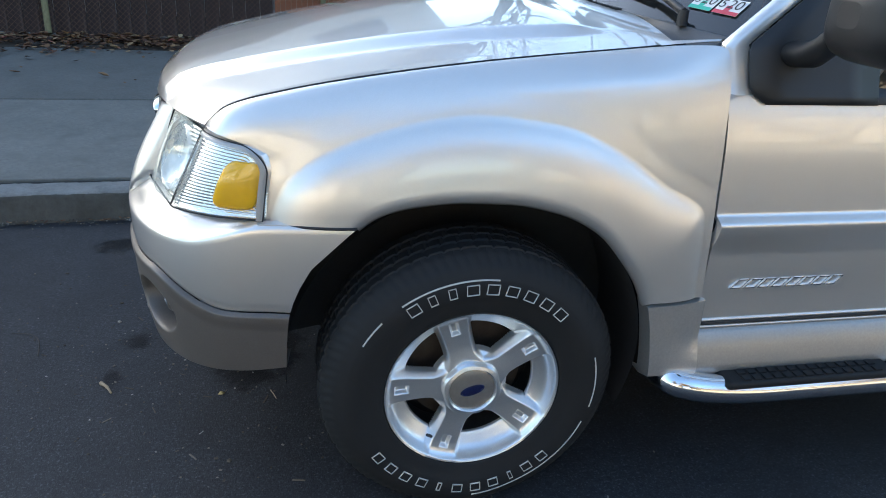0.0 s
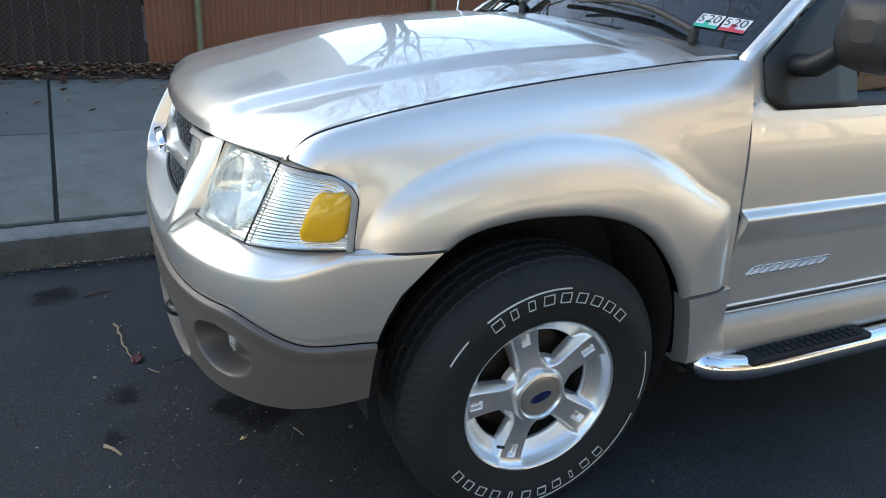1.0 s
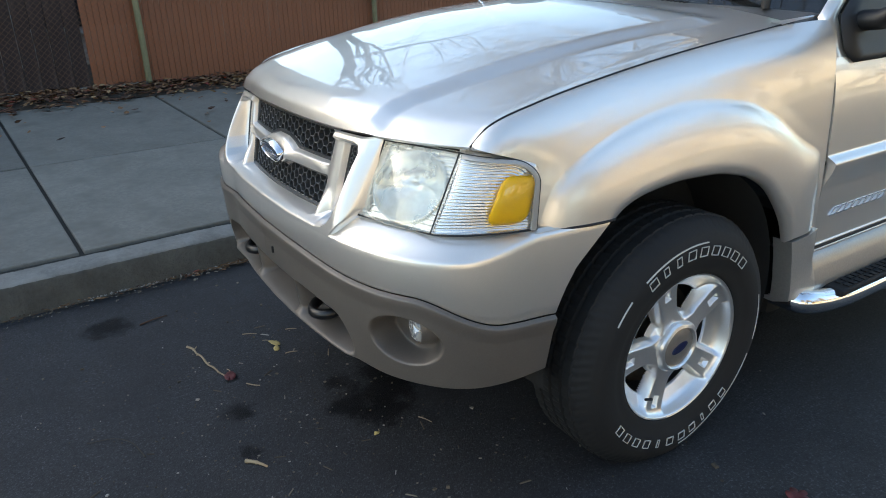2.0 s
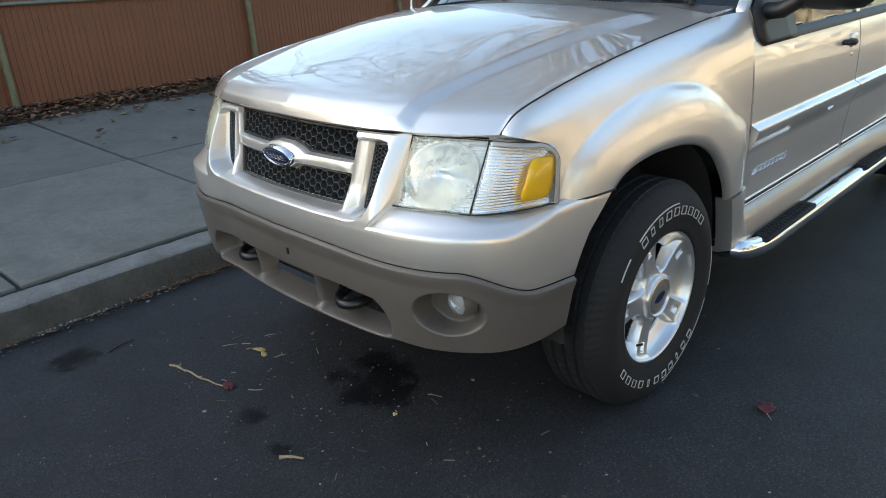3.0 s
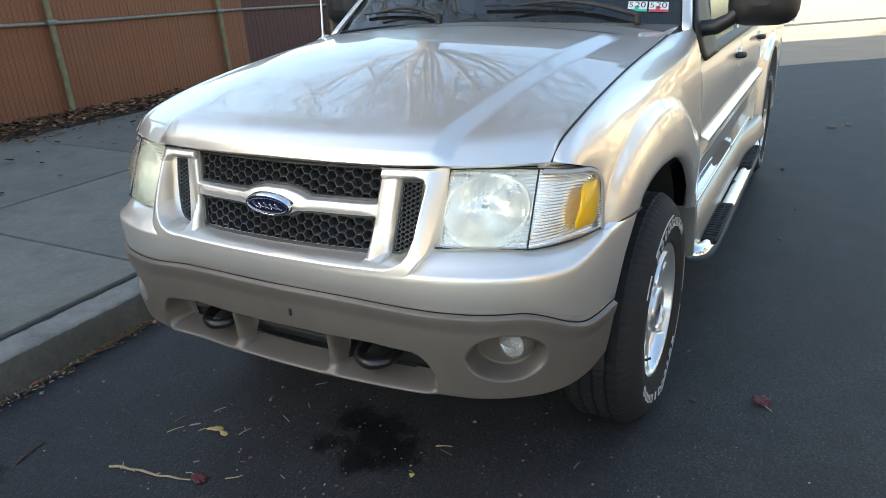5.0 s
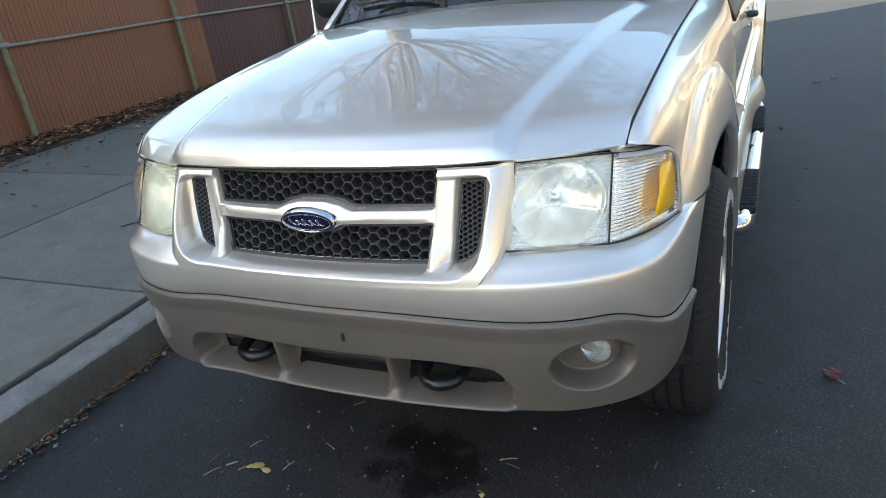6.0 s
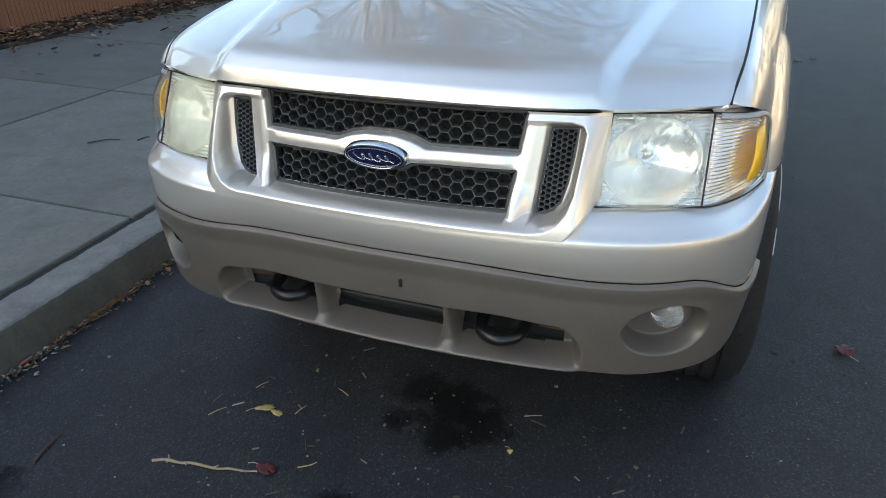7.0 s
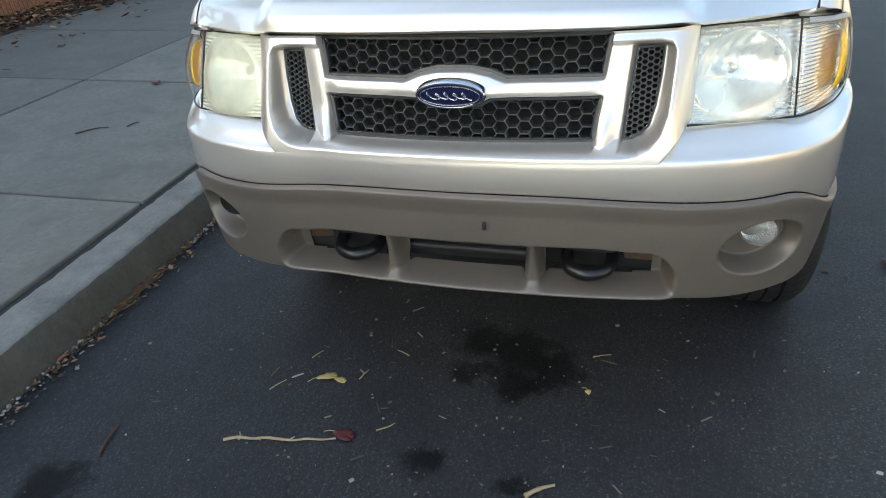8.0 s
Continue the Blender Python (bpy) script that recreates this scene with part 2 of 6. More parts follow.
slat_mat = worn("faded_rust_brown_slat", (0.205, 0.068, 0.027), (0.31, 0.110, 0.045), 3.0, 0.55, 0, 0.15, 0.002, (6, 6, 0.6))
maroon_mat = worn("dark_maroon_slat", (0.055, 0.012, 0.014), (0.085, 0.020, 0.022), 3.0, 0.55, 0, 0.1, 0.002, (6, 6, 0.6))
board_mat = material("weathered_fence_board", (0.06, 0.04, 0.035), 0.85)
_o = coords(board_mat, "Object", (14, 14, 0.7))
_o2 = coords(board_mat, "Object")
rnd = node(board_mat, "ObjectInfo")
b1 = ramp(board_mat, noise_of(board_mat, _o, 2.2, 6.0, 0.7), (0.35, (0.030, 0.019, 0.017)), (0.60, (0.070, 0.043, 0.036)), (0.80, (0.20, 0.18, 0.17)))
b2 = ramp(board_mat, noise_of(board_mat, _o2, 2.5, 5.0, 0.6), (0.4, (0.45, 0.42, 0.40)), (0.7, (1, 1, 1)))
base(board_mat, blend(board_mat, 0.8, b1, b2, "MULTIPLY"))
bump(board_mat, noise_of(board_mat, _o, 6.0, 8.0, 0.7), 0.6, 0.006)
galv = worn("weathered_galvanised_pipe", (0.10, 0.095, 0.07), (0.28, 0.27, 0.23), 16.0, 0.6, 0.3, 0.3, 0.003, (1, 1, 1), 5.0)
mossy = worn("lichen_covered_post", (0.085, 0.075, 0.03), (0.26, 0.24, 0.13), 22.0, 0.8, 0.1, 0.6, 0.005, (1, 1, 0.5), 4.0)
wire_mat = material("dull_fence_wire", (0.16, 0.09, 0.055), 0.6, 0.3)
bark = worn("grey_bark", (0.028, 0.023, 0.019), (0.075, 0.063, 0.05), 5.0, 0.9, 0, 0.6, 0.02, (3, 3, 0.7))
leaf_red = worn("dark_red_leaf", (0.045, 0.009, 0.012), (0.13, 0.024, 0.024), 30.0, 0.6, 0, 0.2, 0.002)
leaf_yellow = worn("pale_yellow_leaf", (0.35, 0.25, 0.06), (0.52, 0.42, 0.17), 40.0, 0.6, 0, 0.2, 0.002)
leaf_brown = material("brown_leaf_litter", (0.1, 0.05, 0.03), 0.8)
_g = node(leaf_brown, "NewGeometry")
base(leaf_brown, ramp(leaf_brown, _g.outputs["Random Per Island"], (0.0, (0.04, 0.02, 0.013)), (0.4, (0.12, 0.055, 0.028)), (0.75, (0.24, 0.13, 0.06)), (0.92, (0.38, 0.27, 0.14)), (1.0, (0.28, 0.05, 0.04))))
twig_mat = worn("pale_dry_twig", (0.20, 0.14, 0.08), (0.42, 0.33, 0.20), 60.0, 0.75, 0, 0.2, 0.001)
straw_mat = worn("orange_brown_straw", (0.07, 0.036, 0.016), (0.22, 0.125, 0.055), 60.0, 0.8, 0, 0.0)
debris_mat = material("pale_road_grit", (0.3, 0.28, 0.25), 0.9)
_g = node(debris_mat, "NewGeometry")
base(debris_mat, ramp(debris_mat, _g.outputs["Random Per Island"], (0.0, (0.05, 0.04, 0.03)), (0.6, (0.12, 0.10, 0.07)), (0.9, (0.22, 0.20, 0.16)), (1.0, (0.38, 0.37, 0.34))))
yard = worn("pale_concrete_driveway", (0.42, 0.40, 0.36), (0.56, 0.54, 0.49), 0.8, 0.9, 0, 0.2, 0.004)
stucco = worn("pale_stucco_wall", (0.30, 0.26, 0.20), (0.40, 0.35, 0.27), 1.5, 0.9, 0, 0.3, 0.01)
siding = worn("pale_wall_paint", (0.50, 0.47, 0.42), (0.62, 0.585, 0.525), 1.5, 0.8, 0, 0.2, 0.008)
stucco_b = worn("tan_stucco_wall", (0.30, 0.25, 0.18), (0.40, 0.34, 0.26), 1.5, 0.9, 0, 0.3, 0.01)
shingle = worn("brown_roof_shingles", (0.07, 0.055, 0.045), (0.14, 0.11, 0.09), 4.0, 0.9, 0, 0.4, 0.02)
lawn = worn("dry_lawn", (0.05, 0.06, 0.02), (0.11, 0.105, 0.045), 2.0, 0.95, 0, 0.5, 0.02)
trim_white = worn("white_trim_paint", (0.62, 0.62, 0.60), (0.78, 0.78, 0.76), 3.0, 0.5, 0, 0.05, 0.002)
leaf_gold = worn("golden_autumn_foliage", (0.16, 0.09, 0.02), (0.36, 0.22, 0.05), 6.0, 0.7, 0, 0.2, 0.01)
cabin_mat = worn("dark_cabin_trim", (0.02, 0.02, 0.021), (0.04, 0.04, 0.042), 6.0, 0.7, 0, 0.1, 0.002)
paper_green = material("green_sticker_print", (0.05, 0.42, 0.30), 0.5)
paper_red = material("red_sticker_print", (0.50, 0.05, 0.08), 0.5)
paper_white = material("sticker_paper", (0.68, 0.70, 0.70), 0.5)
ink = material("black_ink", (0.015, 0.015, 0.016), 0.5)


# ---------------------------------------------------------------- shape helpers
def thing(name, label, category, m=None, group="", kind=""):
    ob = new(name)
    ob.empty_display_size = 0.1
    if m is not None:
        ob.matrix_world = m
    return tagged(ob, label, category, group, kind)


def solid(name, verts, faces, mat, parent=None, label="", smooth=True, sharp=40):
    me = bpy.data.meshes.new(name)
    me.from_pydata([tuple(map(float, v)) for v in verts], [], [tuple(map(int, f)) for f in faces])
    me.validate()
    if smooth:
        me.shade_smooth()
        if sharp:
            me.set_sharp_from_angle(angle=radians(sharp))
    me.materials.append(mat)
    ob = new(name, me)
    if parent is not None:
        ob.parent = parent
    return tagged(ob, label)


def part(name, bm, mat, parent=None, label="", smooth=True, sharp=40):
    me = bpy.data.meshes.new(name)
    bm.to_mesh(me)
    bm.free()
    if smooth:
        me.shade_smooth()
        if sharp:
            me.set_sharp_from_angle(angle=radians(sharp))
    me.materials.append(mat)
    ob = new(name, me)
    if parent is not None:
        ob.parent = parent
    return tagged(ob, label)


def grid_faces(nu, nv, wrap_u=False, wrap_v=False, keep=None):
    out = []
    for i in range(nu if wrap_u else nu - 1):
        for j in range(nv if wrap_v else nv - 1):
            if keep is None or keep(i, j):
                i2, j2 = (i + 1) % nu, (j + 1) % nv
                out.append((i * nv + j, i2 * nv + j, i2 * nv + j2, i * nv + j2))
    return out


def sheet(name, P, mat, parent=None, label="", thick=0.0, wrap_u=False, wrap_v=False, keep=None, sharp=50):
    """A surface through a grid of places P[i, j]; thick: a wall of that thickness."""
    P = np.asarray(P, float)
    ob = solid(name, P.reshape(-1, 3), grid_faces(P.shape[0], P.shape[1], wrap_u, wrap_v, keep), mat, parent, label, True, sharp)
    if thick:
        mod = ob.modifiers.new("thickness", "SOLIDIFY")
        mod.thickness, mod.offset = thick, 0.0
    return ob


def mirrored(P):
    Q = np.array(P, float)
    Q[..., 1] *= -1
    return Q


def smooth01(x, a=0.0, b=1.0):
    t = np.clip((np.asarray(x, float) - a) / (b - a), 0, 1)
    return t * t * (3 - 2 * t)


def pchip(xk, yk, x):
    """A curve through its knots that never overshoots; yk may have several columns."""
    xk, yk, x = np.asarray(xk, float), np.asarray(yk, float), np.asarray(x, float)
    if yk.ndim > 1:
        return np.stack([pchip(xk, yk[:, c], x) for c in range(yk.shape[1])], -1)
    h, d = np.diff(xk), np.diff(yk) / np.diff(xk)
    m = np.zeros(len(xk))
    for k in range(1, len(xk) - 1):
        if d[k - 1] * d[k] > 0:
            w1, w2 = 2 * h[k] + h[k - 1], h[k] + 2 * h[k - 1]
            m[k] = (w1 + w2) / (w1 / d[k - 1] + w2 / d[k])
    m[0], m[-1] = d[0], d[-1]
    i = np.clip(np.searchsorted(xk, x, "right") - 1, 0, len(xk) - 2)
    t = np.clip((x - xk[i]) / h[i], 0, 1)
    return ((1 + 2 * t) * (1 - t) ** 2 * yk[i] + t * (1 - t) ** 2 * h[i] * m[i] + t * t * (3 - 2 * t) * yk[i + 1] + t * t * (t - 1) * h[i] * m[i + 1])


def box_bm(size, bevel=0.0, at=(0, 0, 0), seg=2):
    bm = bmesh.new()
    bmesh.ops.create_cube(bm, size=1)
    bmesh.ops.scale(bm, vec=size, verts=bm.verts)
    if bevel:
        bmesh.ops.bevel(bm, geom=bm.edges[:], offset=bevel, segments=seg, affect="EDGES", profile=0.5)
    bmesh.ops.translate(bm, vec=at, verts=bm.verts)
    return bm


def rod(name, pts, radius, mat, parent=None, label="", n=10, cap=True, flat=1.0):
    """A round bar along a line of places; radius may be one per place."""
    pts = [Vector(p) for p in pts]
    rs = [radius] * len(pts) if np.isscalar(radius) else radius
    verts, faces = [], []
    up = None
    for i, p in enumerate(pts):
        d = (pts[min(i + 1, len(pts) - 1)] - pts[max(i - 1, 0)]).normalized()
        if up is None:
            up = Vector((0, 0, 1)) if abs(d.z) < 0.9 else Vector((1, 0, 0))
        a = d.cross(up).normalized()
        b = a.cross(d).normalized()
        up = b
        for k in range(n):
            w = 2 * math.pi * k / n
            verts.append(p + (a * math.cos(w) + b * math.sin(w) * flat) * rs[i])
    for i in range(len(pts) - 1):
        for k in range(n):
            faces.append((i * n + k, i * n + (k + 1) % n, (i + 1) * n + (k + 1) % n, (i + 1) * n + k))
    if cap:
        faces.append(tuple(range(n - 1, -1, -1)))
        faces.append(tuple(range((len(pts) - 1) * n, len(pts) * n)))
    return solid(name, verts, faces, mat, parent, label, True, 50)


def lathe(name, profile, n, mat, parent=None, label="", sharp=35, closed=False):
    """A turned body about the y axis: profile of (radius, y)."""
    P = np.array(profile, float)
    w = np.linspace(0, 2 * np.pi, n, endpoint=False)
    G = np.stack([np.outer(np.cos(w), P[:, 0]), np.tile(P[:, 1], (n, 1)), np.outer(np.sin(w), P[:, 0])], -1)
    return sheet(name, G, mat, parent, label, wrap_u=True, wrap_v=closed, sharp=sharp)


def sd_poly(px, pz, poly):
    """Signed distance to a polygon, negative inside."""
    poly = np.array(poly, float)
    d = np.full(px.shape, 1e9)
    inside = np.zeros(px.shape, bool)
    for (ax, az), (bx, bz) in zip(poly, np.roll(poly, -1, 0)):
        ex, ez = bx - ax, bz - az
        t = np.clip(((px - ax) * ex + (pz - az) * ez) / (ex * ex + ez * ez), 0, 1)
        d = np.minimum(d, np.hypot(px - ax - t * ex, pz - az - t * ez))
        cross = ((az > pz) != (bz > pz)) & (px < (bx - ax) * (pz - az) / (bz - az + 1e-12) + ax)
        inside ^= cross
    return np.where(inside, -d, d)

# ---------------------------------------------------------------- the street
# Road frame: u along the kerb (towards the truck's rear), v across towards the fence, h up from the road.
_u = Vector((1, 0.0746, -0.0135)).normalized()
_n3 = Vector((0.0091, 0.0284, 1)).normalized()
_w = _n3.cross(_u).normalized()
_n3 = _u.cross(_w).normalized()
ROAD = Matrix((( _u.x, _w.x, _n3.x, 0), (_u.y, _w.y, _n3.y, 0), (_u.z, _w.z, _n3.z, 0), (0, 0, 0, 1)))
KERB, BACK, MID, FAR, FENCE = 1.485, 1.69, 3.37, 5.15, 5.83


def walk_h(v):
    return 0.152 + 0.067 * (v - BACK)


def on_road(u, v, h=0.0, turn=0.0):
    return ROAD @ Matrix.Translation((u, v, h)) @ Matrix.Rotation(radians(turn), 4, "Z")


def structure(ob, label, category):
    return tagged(ob, label, category, kind="structure")


# road: one sheet out to the horizon, finer near the truck
us = np.concatenate([[-900, -300, -90, -30, -12], np.linspace(-6, 8, 29), [14, 32, 90, 300, 900]])
vs = np.concatenate([[-900, -300, -90, -30, -14], np.linspace(-7, 1.7, 18), [30, 90, 300, 900]])
G = np.zeros((len(us), len(vs), 3))
G[..., 0], G[..., 1] = us[:, None], vs[None, :]
G[..., 2] = np.where(G[..., 1] > 1.6, -0.02, 0.0)
ground = structure(sheet("ground", G, asphalt), "dark sealed asphalt road with oil stains", "road")
ground.matrix_world = ROAD
# beyond the shadow's edge a pale sheet carries the sunlit road in its colour
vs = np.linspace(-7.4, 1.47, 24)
far_road = structure(sheet("far_road", np.array([[(9.05 - 0.55 * v + 0.05 * math.sin(3 * v), v, 0.004) for v in vs], [(30.0, v, 0.004) for v in vs], [(90.0, v, 0.004) for v in vs]]), sunlit_asphalt), "far stretch of road coloured pale as if sunlit", "road")
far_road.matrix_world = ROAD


# ---------------------------------------------------------------- the truck: body surfaces
truck = thing("pickup_truck", "parked champagne-silver pickup truck with taupe lower cladding", "truck")

GAP_X = [-0.60, -0.575, -0.545, -0.43, -0.19, 0.057, 0.32, 0.52, 0.70]
GAP_Z = [0.985, 1.012, 1.038, 1.073, 1.118, 1.152, 1.180, 1.200, 1.21]


def gap_z(x):
    return pchip(GAP_X, GAP_Z, x)


def gap_y(x):
    return pchip([-0.60, -0.5, -0.35, 0.0, 0.36], [0.690, 0.704, 0.712, 0.722, 0.732], x)


def half_width(x, z):
    """Half the body's width at the flanks, without the flares."""
    q = np.maximum(gap_z(x) - z, 0.0)
    even = np.clip((np.asarray(x, float) + 0.25) / 0.80, 0, 1)
    near_top = smooth01(q, 0.0, 0.07)
    g = gap_y(x) + 0.050 * (smooth01(x, 0.34, 0.53) * (1 - near_top) + even ** 1.5 * near_top)
    full_w = 0.795 + 0.040 * even
    full = pchip([0, 0.012, 0.03, 0.07, 0.12, 0.2, 0.3, 0.5, 0.9], [0.0, 0.022, 0.043, 0.074, 0.095, 0.111, 0.119, 0.121, 0.119], q)
    taper = pchip([-0.65, -0.55, -0.47, -0.40, -0.32, -0.2, 1], [0.075, 0.042, 0.019, 0.008, 0.002, 0.0, 0.0], x)
    return g + full * (full_w - g) / 0.121 - taper * smooth01(q, 0, 0.15)


ARCH_U = [0, 0.2, 0.3, 0.42, 0.52, 0.64, 0.73, 0.83, 0.9, 1.0]
ARCH = [(-0.280, 0.806), (-0.238, 0.836), (-0.17, 0.857), (-0.05, 0.869), (0.05, 0.866), (0.17, 0.843), (0.265, 0.797), (0.345, 0.715), (0.388, 0.655), (0.416, 0.600)]
CREST_U = [0, 0.06, 0.12, 0.2, 0.3, 0.42, 0.52, 0.64, 0.73, 0.83, 0.9, 1.0]
CREST = [(-0.464, 0.806), (-0.455, 0.835), (-0.432, 0.882), (-0.372, 0.938), (-0.26, 0.990), (-0.10, 1.030), (0.0, 1.038), (0.16, 1.022), (0.28, 0.977), (0.42, 0.888), (0.528, 0.820), (0.553, 0.600)]
EDGE_U = [0, 0.05, 0.09, 0.12, 0.15, 0.20, 0.23, 0.30, 0.42, 0.52, 0.64, 0.74, 0.76, 0.83, 0.9, 1.0]
EDGE = [(-0.478, 0.806), (-0.465, 0.88), (-0.459, 0.935), (-0.465, 0.962), (-0.492, 0.977), (-0.588, 0.996), (-0.545, 1.036), (-0.43, 1.071), (-0.19, 1.116), (0.057, 1.150), (0.32, 1.178), (0.505, 1.197), (0.530, 1.190), (0.5435, 1.0), (0.5562, 0.82), (0.571, 0.600)]


def fender_grid(n=220):
    u = np.linspace(0, 1, n)
    A, C, E = pchip(ARCH_U, ARCH, u), pchip(CREST_U, CREST, u), pchip(EDGE_U, EDGE, u)
    rows = []

    def row(xz, flare, inward=0.0):
        x, z = xz[:, 0], xz[:, 1]
        rows.append(np.stack([x, -(half_width(x, z) + flare - inward), z], -1))
    crest_line = np.concatenate([pchip(CREST_U, CREST, np.linspace(0, 0.9, 90)), [(0.62, 0.812), (0.62, 0.40), (-0.464, 0.40)]])

    def outside(x, z):
        return np.maximum(sd_poly(x, z, crest_line), 0.0)
    lip = 0.036 + 0.002 * smooth01(u, 0.0, 0.25) - 0.008 * smooth01(u, 0.8, 1.0)
    low = np.stack([0.985 * A[:, 0], A[:, 1] - 0.012], -1)
    row(low, lip, 0.026)
    row(low, lip, 0.014)
    row(A - (0, 0.004), lip, 0.004)
    # the flare rolls outward from a crease along its crest
    roll = 0.93
    for k in range(1, 15):
        t = k / 14
        row(A + (C - A) * t, lip * (1 - roll * (0.25 * t + 0.25 * t ** 2 + 0.50 * t ** 5)))
    way = E - C
    length = np.maximum(np.hypot(way[:, 0], way[:, 1]), 1e-6)
    ledge = np.minimum(0.060, 0.9 * length) / length
    for k in range(1, 8):
        t = k / 7
        Q = C + way * (ledge * t)[:, None]
        row(Q, lip * (1 - roll) * (1 - smooth01(outside(Q[:, 0], Q[:, 1]), -0.004, 0.052)))
    for k in range(1, 15):
        t = (k / 14) ** 1.4
        Q = C + way * (ledge + (1 - ledge) * t)[:, None]
        row(Q, lip * (1 - roll) * (1 - smooth01(outside(Q[:, 0], Q[:, 1]), -0.004, 0.052)))
    last = rows[-1].copy()
    last[:, 1] += 0.03
    last[:, 2] -= 0.006
    rows.append(last)
    return np.stack(rows, 1)


FG = fender_grid()
sheet("fender", FG, paint, truck)
sheet("fender", mirrored(FG), paint, truck)

# hood
HOOD_FRONT_Y = [0, 0.15, 0.30, 0.40, 0.475, 0.56, 0.62, 0.66, 0.684]
HOOD_FRONT_X = [-0.770, -0.766, -0.752, -0.732, -0.704, -0.666, -0.632, -0.608, -0.592]


def hood_point(t, y):
    """t: 0 at the front lip, 1 at the rear edge."""
    ya = abs(y)
    xf = float(pchip(HOOD_FRONT_Y, HOOD_FRONT_X, min(ya, 0.684)))
    xr = float(pchip([0, 0.45, 0.72], [0.480, 0.470, 0.440], ya))
    x = xf + (xr - xf) * t
    d = x - xf
    edge = float(gap_z(-0.592 + d * (0.44 + 0.592) / (xr - xf)))
    rise = 0.052 * float(smooth01(d, 0.0, 0.75)) * (1 - (ya / 0.72) ** 2)
    fold_y = 0.452 + 0.125 * min(1.0, max(0.0, (x + 0.63) / 0.88))
    slope = min(1.0, max(0.0, (ya - fold_y + 0.014) / 0.044))
    slope = 0.75 * slope + 0.25 * slope * slope * (3 - 2 * slope)
    dome = 0.019 * (1 - slope) * float(smooth01(d, -0.004, 0.012)) * float(1 - smooth01(x, 0.22, 0.36))
    return x, y, edge + rise + dome + 0.006 * (1 - ya / 0.7) * math.exp(-d / 0.1)


HN, HM = 90, 220
ts = np.linspace(0, 1, HN) ** 1.35
ws = np.linspace(-1, 1, HM)
P = np.zeros((HN + 3, HM, 3))
for i, t in enumerate(ts):
    for j, w in enumerate(ws):
        x_here = -0.592 + t * 1.032
        P[i + 2, j] = hood_point(t, w * (float(gap_y(x_here)) - 0.006))
P[1] = P[2] + (0.006, 0, -0.007)
P[0] = P[2] + (0.05, 0, -0.010)
P[-1] = P[-2] + (0.004, 0, -0.02)
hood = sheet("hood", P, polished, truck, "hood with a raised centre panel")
for s in (0, -1):
    L = P[2:-1, s]
    d = np.array((0, 0.028 if s == 0 else -0.028, -0.02))
    sheet("hood_flange", np.stack([L, L + (0, 0, -0.006), L + d], 1), paint, hood)

# shut lines: black rods stand for the shade between hood, fender and bumper
for sg in (-1, 1):
    xs = np.linspace(-0.590, 0.46, 60)
    rod("shut_line", [(x, sg * (float(gap_y(x)) - 0.003), float(gap_z(x)) - 0.0016) for x in xs], 0.0026, seal_gap_black, hood, n=6)
    rod("shut_line", [(x, sg * (float(half_width(np.array(x), np.array(0.806))) + 0.036 * (1 - 0.93 * min(1, max(0, (-0.28 - x) / 0.184)) ** 2.2)), 0.8045) for x in np.linspace(-0.492, -0.281, 16)], 0.0034, seal_gap_black, truck, n=6)

# front bumper: a plan line swept down a profile
PLAN = [(-0.856, 0.0), (-0.852, 0.16), (-0.842, 0.30), (-0.824, 0.44), (-0.792, 0.56), (-0.742, 0.66), (-0.676, 0.733), (-0.600, 0.775), (-0.520, 0.798), (-0.42, 0.810), (-0.33, 0.818), (-0.24, 0.822)]
_pl = np.array(PLAN)
_len = np.concatenate([[0], np.cumsum(np.hypot(*np.diff(_pl, axis=0).T))])


def plan(s):
    return pchip(_len, _pl, s)


def plan_normal(s):
    a, b = plan(np.maximum(s - 0.004, 0)), plan(np.minimum(s + 0.004, _len[-1]))
    t = b - a
    t /= np.linalg.norm(t, axis=-1, keepdims=True)
    return np.stack([-t[..., 1], t[..., 0]], -1)


def arch_front(z):
    """The wheel opening's front edge by height."""
    return pchip([0.30, 0.45, 0.58, 0.66, 0.735, 0.79, 0.82], [-0.452, -0.445, -0.433, -0.406, -0.358, -0.293, -0.258], z)


_ss = np.linspace(0, _len[-1], 600)
_sx = plan(_ss)[:, 0]


def s_end(z):
    return np.interp(arch_front(z), _sx, _ss)


def top_z(s):
    return 0.763 + 0.043 * smooth01(s, 0.80, 1.0)


def shelf_z(y):
    return 0.771 + 0.032 * smooth01(y, 0.405, 0.455)


def seam_z(s):
    """The line between the painted bumper and the cladding below it."""
    y = plan(s)[..., 1]
    return 0.684 - 0.018 * smooth01(s, 0.15, 0.62) - 0.070 * smooth01(s, 0.68, 0.90) - 0.020 * smooth01(s, 0.98, 1.22) + 0.0 * y


